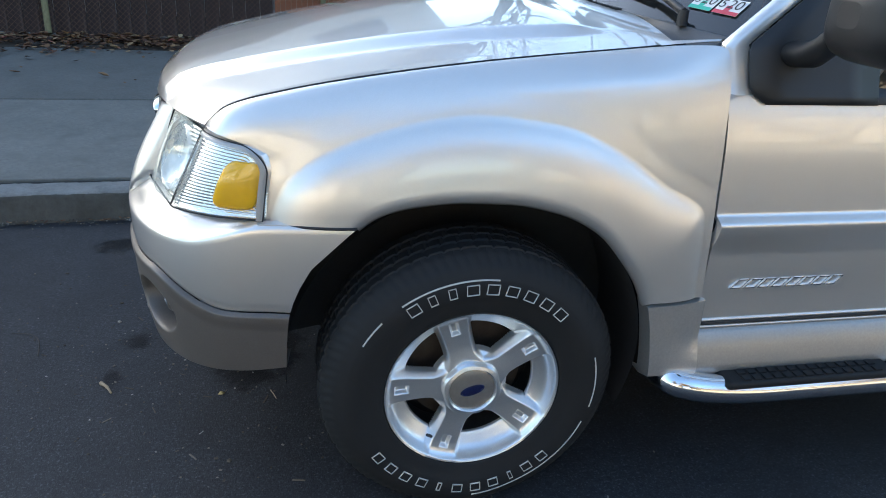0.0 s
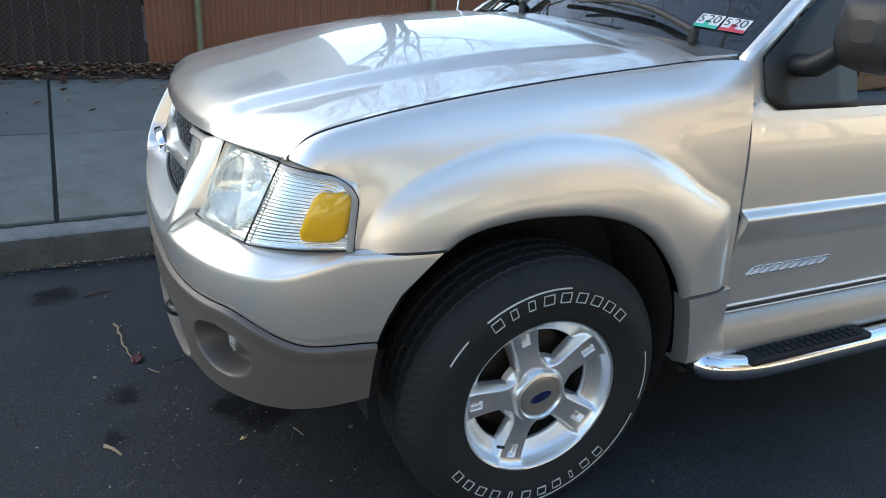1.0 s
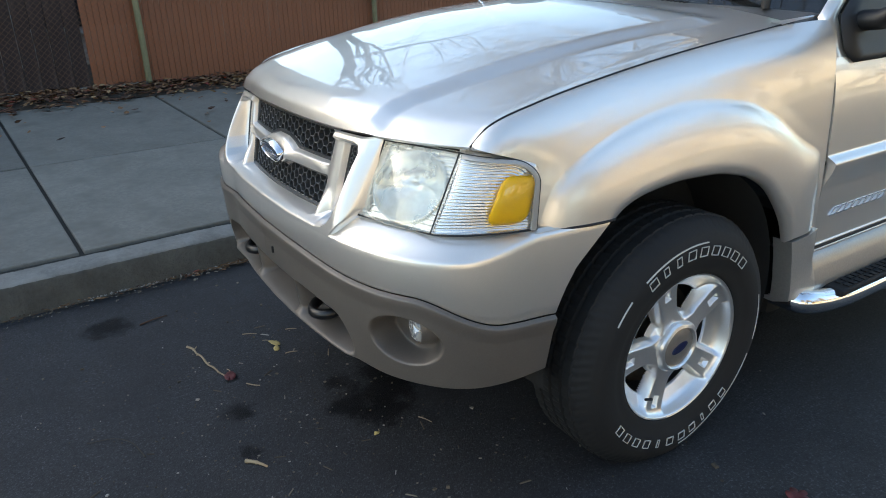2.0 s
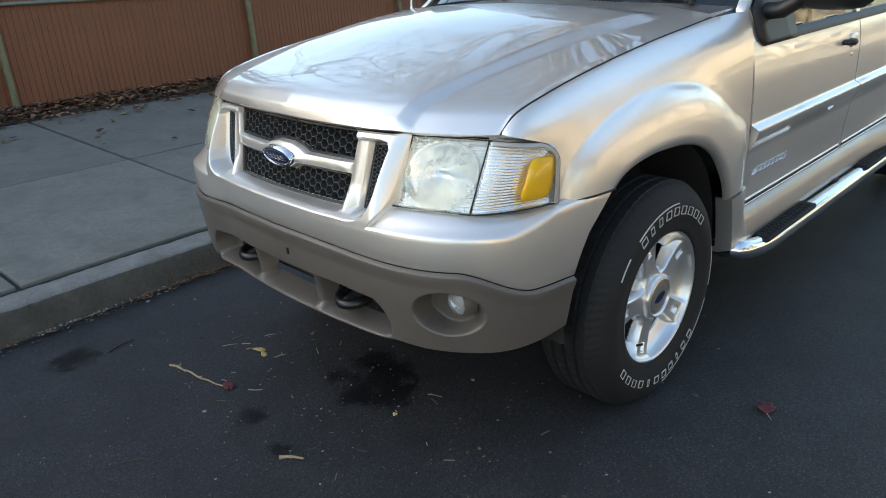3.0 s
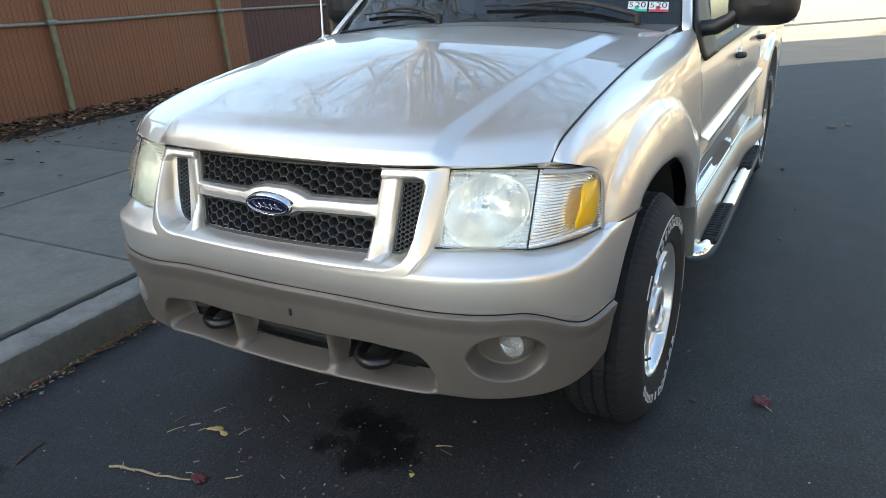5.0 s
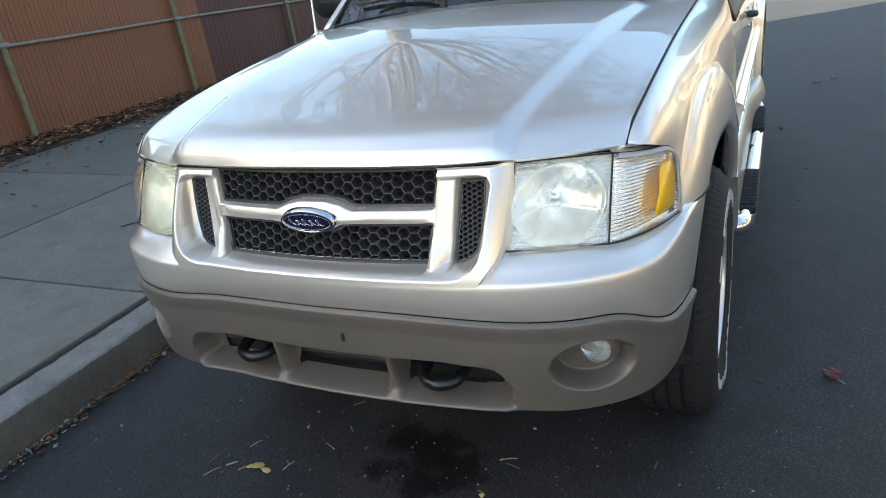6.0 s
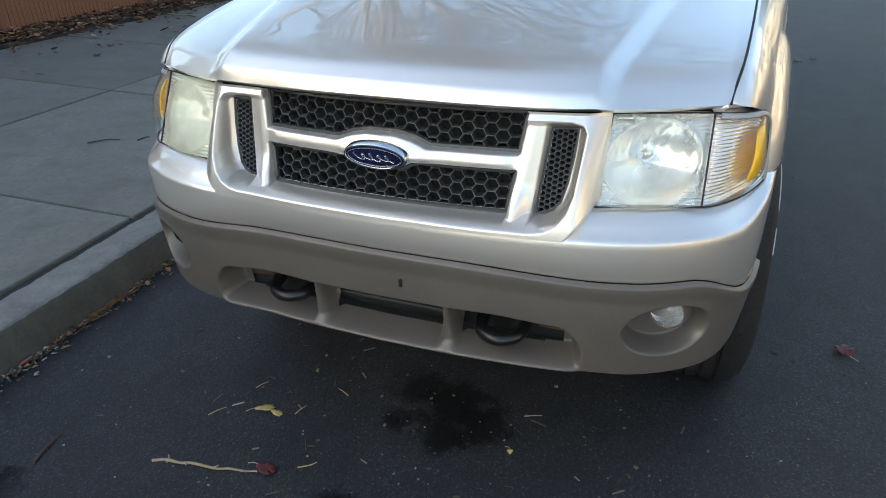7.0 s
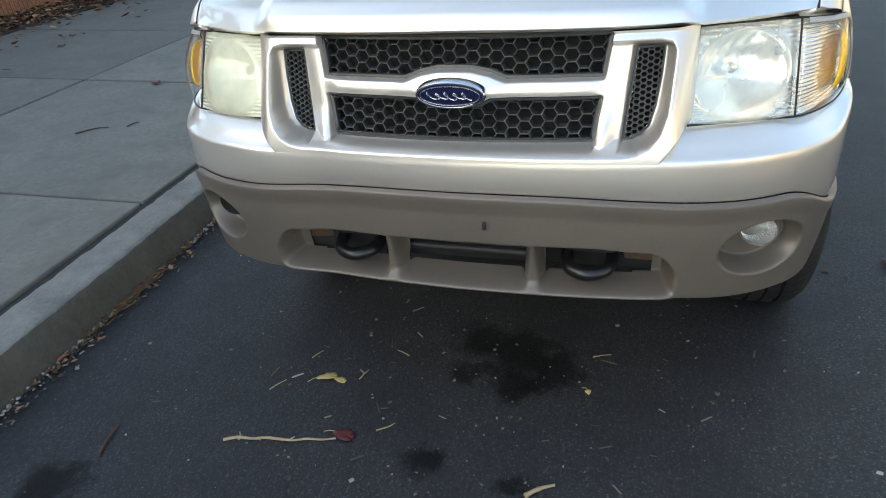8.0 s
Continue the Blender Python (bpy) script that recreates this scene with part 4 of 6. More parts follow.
    for i, p in enumerate(np.linspace(-1, 1, 24)):
        for j, q in enumerate(np.linspace(-1, 1, 24)):
            a, b = max(0.0, abs(p) - 0.55) / 0.45, max(0.0, abs(q) - 0.55) / 0.45
            k = max(a, b) / max(math.hypot(a, b), 1e-9) if a > 0 and b > 0 else 1.0
            pp = math.copysign(min(abs(p), 0.55) + 0.45 * a * k, p)
            qq = math.copysign(min(abs(q), 0.55) + 0.45 * b * k, q)
            v = 0.45 + 0.33 * qq
            u = 0.738 + 0.12 * (v - 0.45) + 0.195 * pp
            fu, fv = u * 99, v * 99
            iu, iv = int(fu), int(fv)
            c = square[iu, iv] + (square[iu + 1, iv] - square[iu, iv]) * (fu - iu) + (square[iu, iv + 1] - square[iu, iv]) * (fv - iv)
            amber[i, j] = c + inward * (0.0085 + 0.006 * max(abs(p), abs(q)) ** 6)
    sheet("amber_insert", side(amber), amber_lens, marker, "amber plastic reflector", thick=0.003, sharp=0)
    # clear moulded border along the top and rear, and the dark seal round it
    rimmed = np.stack([bare[:, -1 - k] + inward * d for k, d in ((0, 0.002), (0, -0.003), (2, -0.0045), (5, -0.003), (6, 0.001))], 1)
    back_up = rimmed[:, 0] + inward * 0.022 + np.array((0, 0, 0.014)) * np.clip(1 - np.arange(100) / 62, 0, 1)[:, None]
    sheet("top_filler", side(np.stack([back_up, rimmed[:, 0]], 1)[:64]), paint, marker)
    rear = np.stack([bare[-1 - k, :] + inward * d for k, d in ((0, 0.002), (0, -0.003), (2, -0.0045), (5, -0.003), (6, 0.001))], 1)
    sheet("border", side(np.concatenate([rimmed[4:], rear[::-1][1:]])), rubber_trim, marker, "grey moulded lamp border")
    # painted fender corner that follows the rounding
    round_line = np.concatenate([bare[-1, 40:], bare[-2:40:-1, -1]])
    outer = np.concatenate([square[-1, 40:], square[-2:40:-1, -1]])
    corner = np.stack([round_line + inward * 0.006, round_line + inward * 0.001, 0.8 * round_line + 0.2 * outer + inward * 0.004, 0.6 * round_line + 0.4 * outer + inward * 0.022], 1)
    sheet("lamp_corner", side(corner), paint, truck, sharp=0)
    edge = side(np.concatenate([bare[:, 0], bare[-1, 1:], bare[-2::-1, -1], bare[0, -2:0:-1]]))
    rod("seal", [tuple(p) for p in np.vstack([edge, edge[:2]])], 0.0019, seal_gap_black, marker, n=6, cap=False)
    # dark pocket behind both
    pocket = np.concatenate([inner[::3, [0, 30, 60, 109]], bare[::3, [0, 30, 60, 99]]]) + np.array((0.14, 0.11, -0.01))
    sheet("lamp_pocket", side(pocket), void, lamp)


rubber_trim = material("grey_lamp_trim", (0.42, 0.41, 0.39), 0.40, 0.3)
headlight(-1)
headlight(1)


# ---------------------------------------------------------------- wheels
TYRE_R, HUB_Z = 0.376, 0.371
# Wheel barrel, darker than the machined rim.
barrel_metal = worn("dull_dark_barrel", (0.05, 0.048, 0.045), (0.14, 0.135, 0.13), 12.0, 0.5, 0.6, 0.05, 0.001)


def wheel(x, y, sign, steer=0.0, tilt=0.0):
    wh = tagged(new("wheel"), "five-spoke alloy wheel with a white-lettered tyre")
    wh.parent = truck
    flip = 0 if sign < 0 else 180
    wh.matrix_local = Matrix.Translation((x, y, HUB_Z)) @ Matrix.Rotation(radians(flip + steer), 4, "Z") @ Matrix.Rotation(radians(tilt), 4, "Y")
    # the wheel's own outer side looks towards -y; y = 0 is the cap's face
    n = 360
    prof = [(0.2175, 0.030), (0.2185, 0.004), (0.2225, -0.006), (0.229, -0.010), (0.240, -0.011), (0.262, -0.016), (0.266, -0.0175), (0.290, -0.0195), (0.312, -0.0185), (0.316, -0.0165), (0.332, -0.011), (0.346, -0.002), (0.352, 0.006), (0.362, 0.014), (0.368, 0.022), (0.3715, 0.032)]
    ribs = []
    for k, (a, b) in enumerate(((0.032, 0.062), (0.070, 0.102), (0.110, 0.142), (0.150, 0.180))):
        ribs += [(0.376, a + 0.002), (0.376, b - 0.002), (0.367, b), (0.367, b + 0.006)]
    prof = prof + ribs[:-2] + [(0.3715, 0.182), (0.366, 0.192), (0.350, 0.212), (0.318, 0.226), (0.26, 0.226), (0.215, 0.205)]
    prof = np.array(prof)
    w = np.linspace(0, 2 * np.pi, n, endpoint=False)
    R = np.tile(prof[:, 0], (n, 1))
    ang = np.arange(n)
    for c in range(prof.shape[0]):
        r0, y0 = prof[c]
        if r0 > 0.345:
            shift = int(round((y0 - 0.107) * 60))
            cut = ((ang + (shift if 0.06 < y0 < 0.15 else -shift)) % (6 if 0.03 < y0 < 0.185 else 4)) == 0
            R[:, c] -= np.where(cut, 0.0045 if r0 > 0.36 else 0.003, 0.0)
    # the foot of the tyre is flattened by the load
    G = np.stack([R * np.cos(w)[:, None], np.tile(prof[:, 1], (n, 1)), R * np.sin(w)[:, None]], -1)
    foot = HUB_Z - 0.001
    dn = radians(tilt - 90)
    deep = G[..., 0] * math.cos(dn) + G[..., 2] * math.sin(dn)
    extra = np.maximum(deep - foot, 0.0)
    G[..., 0] -= extra * math.cos(dn)
    G[..., 2] -= extra * math.sin(dn)

    def swell(a0):
        return 0.007 * np.exp(-((((a0 - dn + np.pi) % (2 * np.pi)) - np.pi) / 0.32) ** 2)
    G[..., 1] -= swell(w)[:, None] * ((prof[:, 1] < 0.02) & (prof[:, 0] > 0.25))[None, :]
    tyre = sheet("tyre", G, rubber, wh, "black all-terrain tyre", wrap_u=True, sharp=30)

    # plain outlined blocks and bands stand in for the lettering
    def tag_block(a0, r0, wide, tall, lean=0.0, line=0.0019):
        bm = bmesh.new()
        c = Vector((math.cos(a0) * r0, -0.0212 - float(swell(a0)), math.sin(a0) * r0))
        e1 = Vector((-math.sin(a0), 0, math.cos(a0)))
        e2 = Vector((math.cos(a0), 0, math.sin(a0)))
        def pt(i, j, out):
            return c + e1 * (i + lean * j) + e2 * j + Vector((0, out, 0))
        for s1, s2 in (((-wide, -tall), (wide, -tall + line)), ((-wide, tall - line), (wide, tall)), ((-wide, -tall), (-wide + line, tall)), ((wide - line, -tall), (wide, tall))):
            f = [bm.verts.new(pt(i, j, 0)) for i, j in ((s1[0], s1[1]), (s2[0], s1[1]), (s2[0], s2[1]), (s1[0], s2[1]))]
            g = [bm.verts.new(pt(i, j, 0.006)) for i, j in ((s1[0], s1[1]), (s2[0], s1[1]), (s2[0], s2[1]), (s1[0], s2[1]))]
            bm.faces.new(f)
            for k in range(4):
                bm.faces.new((f[k], f[(k + 1) % 4], g[(k + 1) % 4], g[k]))
        part("letter_block", bm, white_mark, tyre, smooth=False)
    up = math.pi / 2
    for k in range(9):
        tag_block(up + 0.272 - k * 0.164, 0.289, 0.0095 if k in (1, 2) else 0.0150, 0.0135)
    for k in range(11):
        tag_block(-2.81 + k * 0.169, 0.286, 0.0055 if k in (4, 8) else 0.0135, 0.0125)

    def band(a0, a1, r0):
        k = np.linspace(a0, a1, 40)
        P = np.stack([np.stack([np.cos(k) * r, yy - swell(k), np.sin(k) * r], -1) for r, yy in ((r0 - 0.0016, -0.0165), (r0 - 0.0014, -0.0202), (r0 + 0.0014, -0.0198), (r0 + 0.0016, -0.0145))], 1)
        sheet("white_band", P, white_mark, tyre)
    band(1.90, 1.15, 0.313)
    band(2.32, 2.09, 0.313)
    band(-0.02, -0.50, 0.313)
    band(-0.65, -1.83, 0.311)

    # alloy rim: five flat machined spokes raised over a deep dish with five openings
    nr, na = 110, 720
    r, a = np.meshgrid(np.linspace(0.060, 0.219, nr), np.linspace(0, 2 * np.pi, na, endpoint=False), indexing="ij")
    k5 = np.round((a - up) / (2 * np.pi / 5))
    da = a - up - k5 * 2 * np.pi / 5
    across = np.abs(r * np.sin(da))
    half = 0.0270 + 0.006 * smooth01(r, 0.11, 0.20) + 0.010 * (1 - smooth01(r, 0.075, 0.105))
    dish = pchip([0.060, 0.078, 0.092, 0.108, 0.165, 0.185, 0.202, 0.209, 0.214, 0.219], [0.016, 0.020, 0.032, 0.044, 0.050, 0.040, 0.026, 0.012, -0.003, -0.006], r)
    face_y = pchip([0.060, 0.085, 0.12, 0.17, 0.194, 0.203, 0.210, 0.214, 0.219], [0.014, 0.017, 0.020, 0.018, 0.014, 0.010, 0.002, -0.005, -0.006], r)
    yy = np.minimum(dish, face_y + (dish - face_y) * smooth01(across - half, 0.0, 0.017))
    win = np.maximum.reduce([half + 0.0125 - across, 0.098 - r, r - 0.167])
    yy = yy + 0.012 * (1 - smooth01(win, -0.003, 0.003))
    slot = np.maximum(across - 0.0095, np.maximum(0.158 - r, r - 0.190))
    yy = yy + 0.012 * (1 - smooth01(slot, -0.004, 0.003)) * smooth01(0.215 - r, 0.0, 0.02)
    gone = win < -0.0015
    P = np.stack([r * np.cos(a), yy, r * np.sin(a)], -1)
    rim = sheet("rim", P, alloy, wh, "machined five-spoke alloy rim", wrap_v=True, keep=lambda i, j: not gone[i, j], sharp=60)
    lathe("barrel", [(0.219, -0.006), (0.2215, 0.0), (0.214, 0.02), (0.200, 0.06), (0.190, 0.14), (0.192, 0.20)], 96, barrel_metal, rim)
    lathe("centre_cap", [(0.0001, 0.0), (0.036, 0.0005), (0.053, 0.002), (0.057, 0.004), (0.058, 0.008)], 64, cap_metal, rim, "dull grey centre cap with an oval emblem")
    # six-sided bright ring round the cap
    ca = np.linspace(0, 2 * np.pi, 72, endpoint=False)
    hexed = 1 - 0.055 * (0.5 + 0.5 * np.cos(6 * ca))
    ring = np.stack([np.stack([rr * (1 + (hexed - 1) * wq) * np.cos(ca), np.full(72, yv), rr * (1 + (hexed - 1) * wq) * np.sin(ca)], -1) for rr, yv, wq in ((0.0565, 0.010, 0), (0.0585, 0.001, 0), (0.063, -0.003, 0.4), (0.072, 0.000, 0.8), (0.077, 0.006, 1.0), (0.079, 0.030, 1.0))], 1)
    sheet("cap_ring", ring, alloy, rim, wrap_u=True, sharp=30)
    w6 = np.linspace(0, 2 * np.pi, 40, endpoint=False)
    E = np.stack([np.stack([s * 0.0280 * np.cos(w6), np.full(40, yv), s * 0.0120 * np.sin(w6)], -1) for s, yv in ((1.12, 0.0), (1.08, -0.0016), (1.0, -0.0018), (0.98, -0.0012), (0.001, -0.0022))], 1)
    sheet("cap_emblem", E, navy, rim, "small dark blue oval emblem", wrap_u=True)
    lathe("brake_disc", [(0.02, 0.085), (0.06, 0.085), (0.062, 0.10), (0.15, 0.10), (0.152, 0.125), (0.05, 0.125)], 64, brake, wh)
    lathe("inner_drum", [(0.0001, 0.15), (0.19, 0.15)], 32, void, wh)
    rod("valve", [(0.172 * math.cos(3.75), 0.012, 0.172 * math.sin(3.75)), (0.160 * math.cos(3.75), -0.006, 0.160 * math.sin(3.75))], 0.004, black, rim, n=8)


WHEEL_Y = 0.839
wheel(0.0, -WHEEL_Y, -1, 0.0, -17.0)
wheel(3.198, -WHEEL_Y - 0.012, -1, 0.0, 20.0)
wheel(0.0, WHEEL_Y, 1, 0.0, 40.0)
wheel(3.198, WHEEL_Y + 0.012, 1, 0.0, 11.0)


def wheel_liner(x, sign):
    k = np.linspace(-0.40, math.pi + 0.12, 40)
    P = np.stack([np.stack([x + r * np.cos(k), np.full(40, sign * yv), 0.43 + r * np.sin(k) * 0.98], -1) for r, yv in ((0.448, 0.79), (0.452, 0.70), (0.452, 0.52), (0.30, 0.50), (0.02, 0.50))], 1)
    sheet("wheel_liner", P, liner, truck)


for wx in (0.0, 3.198):
    for sg in (-1, 1):
        wheel_liner(wx, sg)
# plain near-black blocks, added unseen to stop light passing under the truck
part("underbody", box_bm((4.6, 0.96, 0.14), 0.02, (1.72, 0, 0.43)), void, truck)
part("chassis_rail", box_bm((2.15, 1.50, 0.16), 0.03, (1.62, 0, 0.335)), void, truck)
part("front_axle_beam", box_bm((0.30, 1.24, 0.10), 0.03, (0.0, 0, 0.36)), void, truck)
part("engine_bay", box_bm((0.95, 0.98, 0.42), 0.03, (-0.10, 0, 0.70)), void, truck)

# ---------------------------------------------------------------- doors, cab, bed
BELT = 1.096


def side_y(x, z):
    """Outer flank behind the fender: upper skin, proud lower cladding."""
    up = pchip([0.40, 0.50, 0.60, 0.70, 0.80, 0.95, 1.03, 1.09, 1.14], [0.806, 0.816, 0.827, 0.836, 0.841, 0.838, 0.830, 0.816, 0.795], z)
    clad = 0.026 * smooth01(0.822 - z, 0.0, 0.020) * (1 - 0.97 * smooth01(0.803 - z, 0.0, 0.095)) + 0.004 * smooth01(0.60 - z, 0, 0.08)
    return up + clad


def door(x0, x1, z0, sign):
    nx = max(8, int((x1 - x0) / 0.03))
    zs = np.concatenate([[z0, z0], np.linspace(z0 + 0.004, 0.70, 14), np.linspace(0.71, 0.83, 26), np.linspace(0.845, BELT, 18), [BELT + 0.006]])
    xs = np.concatenate([[x0 + 0.004, x0], np.linspace(x0 + 0.003, x1 - 0.003, nx), [x1, x1 - 0.004]])
    P = np.zeros((len(xs), len(zs), 3))
    lean = -0.070 * (zs - 0.6)
    P[..., 0] = xs[:, None] + lean[None, :] * (1 if x0 < 1 else 0.3) * (xs[:, None] < (x0 + x1) / 2) + 0.3 * lean[None, :] * (xs[:, None] >= (x0 + x1) / 2)
    P[..., 2] = zs[None, :]
    y = side_y(P[..., 0], P[..., 2])
    y[0] -= 0.03
    y[-1] -= 0.03
    y[:, 0] -= 0.04
    y[:, -1] -= 0.012
    P[..., 1] = sign * y
    ob = sheet("door", P, paint, truck, sharp=50)
    # bright bead along the sill line
    zb = z0 + 0.024
    rod("sill_bead", [(xx, sign * (float(side_y(xx, zb)) + 0.001), zb) for xx in np.linspace(x0 + 0.02, x1 - 0.02, 12)], 0.004, paint, ob, n=8)
    rod("sill_bead", [(xx, sign * (float(side_y(xx, z0 + 0.004)) + 0.001), z0 + 0.003) for xx in np.linspace(x0 + 0.02, x1 - 0.02, 12)], 0.0035, paint, ob, n=8)
    rod("sill_strip", [(xx, sign * (float(side_y(xx, z0 + 0.013)) - 0.003), z0 + 0.0135) for xx in np.linspace(x0 + 0.02, x1 - 0.02, 12)], 0.0075, cabin_mat, ob, n=8)
    return ob


def door_handle(ob, x, z, sign):
    y0 = float(side_y(x, z))
    k = np.linspace(0, 1, 14)
    pts = [(x - 0.030 + 0.085 * (q - 0.5), sign * (y0 + 0.003 + 0.028 * math.sin(math.pi * q) ** 0.5), z) for q in k]
    h = rod("door_handle", pts, [0.010 + 0.004 * math.sin(math.pi * q) for q in k], black, ob, "black pull handle", 10)
    bm = box_bm((0.062, 0.018, 0.056), 0.007, (x + 0.050, sign * (y0 + 0.004), z), 3)
    part("handle_plate", bm, paint, h)
    part("key_lock", box_bm((0.018, 0.008, 0.018), 0.003, (x + 0.055, sign * (y0 + 0.003), z - 0.060)), chrome, h)


for sg in (-1, 1):
    d1 = door(0.574, 1.660, 0.502, sg)
    d2 = door(1.668, 2.520, 0.502, sg)
    door_handle(d1, 1.50, 1.005, sg)
    door_handle(d2, 2.40, 1.005, sg)
    if sg < 0:
        # model name as plain raised chrome bars
        for k in range(8):
            bm = bmesh.new()
            xx = 0.672 + k * 0.0385
            yy = -(float(side_y(xx, 0.632)) + 0.0010)
            w, tt, lean = 0.0150, 0.0125, 0.011
            for (i0, j0), (i1, j1) in (((-1, -1), (1, -0.80)), ((-1, 0.80), (1, 1)), ((-1, -1), (-0.84, 1)), ((0.84, -1), (1, 1))):
                f = [bm.verts.new((xx + i * w + lean * j, yy - 0.0022, 0.630 + j * tt)) for i, j in ((i0, j0), (i1, j0), (i1, j1), (i0, j1))]
                g = [bm.verts.new((v.co.x, yy + 0.003, v.co.z)) for v in f]
                bm.faces.new(f)
                for q in range(4):
                    bm.faces.new((f[q], f[(q + 1) % 4], g[(q + 1) % 4], g[q]))
            part("name_bar", bm, chrome, d1, "chrome name plate bar", smooth=False)

# sill below the doors and the piece behind the front wheel
for sg in (-1, 1):
    prof = [(0.800, 0.372), (0.852, 0.376), (0.862, 0.390), (0.858, 0.410), (0.848, 0.450), (0.834, 0.490), (0.820, 0.502), (0.79, 0.506)]
    xs = np.linspace(0.579, 2.70, 40)
    P = np.stack([np.stack([xs, sg * (y + 0.045 * smooth01(xs, 2.0, 2.62)), np.full(40, z)], -1) for y, z in prof], 1)
    sheet("rocker_panel", P, rocker_paint, truck, "grey painted sill panel")
    z = np.linspace(0.372, 0.592, 12)
    xa = pchip([0.37, 0.45, 0.53, 0.60], [0.452, 0.444, 0.432, 0.414], z)
    rows = []
    for q in np.linspace(0, 1, 10):
        x = xa + (0.580 - xa) * q
        y = np.interp(z, [0.372, 0.376, 0.39, 0.41, 0.45, 0.49, 0.60], [0.815, 0.855, 0.864, 0.866, 0.866, 0.864, 0.862]) - 0.022 * q ** 2.2 * smooth01(z, 0.40, 0.50)
        rows.append(np.stack([x, sg * (y + 0 * z), z], -1))
    first = rows[0].copy()
    first[:, 1] -= sg * 0.06
    last = rows[-1].copy()
    last[:, 0] += 0.003
    P = np.stack([first] + rows + [last], 0)
    cap_top = P[:, -1].copy()
    cap_top[:, 1] -= sg * 0.04
    P = np.concatenate([P, cap_top[:, None]], 1)
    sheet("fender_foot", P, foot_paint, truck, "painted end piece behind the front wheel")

# cab above the belt
A_BASE, A_TOP = np.array((0.560, -0.764, 1.200)), np.array((1.215, -0.620, 1.690))


def screen_point(u, v):
    """Windscreen: u across from -1 to 1, v from base to top."""
    ua = abs(u)
    base_p = np.array((0.430 + 0.150 * ua ** 2.2, 0.752 * u, 1.236 - 0.030 * ua ** 2))
    top_p = np.array((1.080 + 0.130 * ua ** 2.2, 0.625 * u, 1.712 - 0.028 * ua ** 2))
    p = base_p + (top_p - base_p) * v
    return p + np.array((-0.010, 0, 0.012)) * math.sin(math.pi * v)


P = np.array([[screen_point(u, v) for v in np.linspace(0, 1, 16)] for u in np.linspace(-1, 1, 40)])
screen = sheet("windscreen", P, window_glass, truck, "tinted windscreen with dry leaves reflected", sharp=0)
screen.visible_shadow = False
# black border of the glass
Pb = np.array([[screen_point(u, v) + np.array((0.004, 0, -0.004)) for v in (0.0, 0.035, 0.07)] for u in np.linspace(-1, 1, 40)])
sheet("screen_border", Pb, black, screen)

# cowl panel between hood and glass
P = np.zeros((44, 6, 3))
for i, u in enumerate(np.linspace(-1, 1, 44)):
    b = screen_point(u, 0.0)
    yh = u * 0.733
    f = np.array(hood_point(1.0, yh)) + np.array((0.008, 0, -0.012))
    for j, q in enumerate((0, 0.1, 0.4, 0.7, 0.95, 1.1)):
        P[i, j] = f + (b - f) * q + np.array((0, 0, -0.012 * math.sin(math.pi * min(q, 1))))
cowl = sheet("cowl_panel", P, cowl_mat, truck, "dusty black plastic cowl with air slots", thick=0.003)
for yc in (-0.18, 0.52):
    for k in range(22):
        yy = yc + (k - 11) * 0.017
        u = yy / 0.752
        b, f = screen_point(u, 0.0), np.array(hood_point(1.0, u * 0.733))
        m = f + (b - f) * 0.42
        # near-black rods draw the shade inside the slots
        rod("cowl_slot", [tuple(m + np.array((-0.020, 0, 0.000))), tuple(m + np.array((0.020, 0, 0.004)))], 0.0032, void, cowl, n=6)


def wiper(y0, y1, lift):
    pts = []
    for q in np.linspace(0, 1, 16):
        y = y0 + (y1 - y0) * q
        p = screen_point(y / 0.75, 0.02 + lift * math.sin(math.pi * min(q * 1.0, 1)) * 0.4 + lift * q * 0.4)
        pts.append(tuple(p + np.array((-0.018, 0, 0.022))))
    arm = rod("wiper", pts, [0.011 - 0.006 * q for q in np.linspace(0, 1, 16)], black, truck, "black wiper arm and blade", 8)
    blade = []
    for q in np.linspace(0.0, 1, 16):
        y = y0 + (y1 - y0) * (0.34 + 0.92 * q)
        p = screen_point(y / 0.75, 0.035 + lift * 0.42 * (0.6 + 0.5 * q) + 0.012 * math.sin(math.pi * q))
        blade.append(tuple(p + np.array((-0.010, 0, 0.012))))
    rod("blade", blade, 0.0075, black, arm, n=8, flat=0.5)
    rod("pivot", [(pts[0][0], pts[0][1], pts[0][2] - 0.03), (pts[0][0], pts[0][1], pts[0][2] + 0.006)], 0.013, black, arm, n=14)


wiper(-0.60, -0.14, 0.13)
wiper(0.16, 0.52, 0.12)

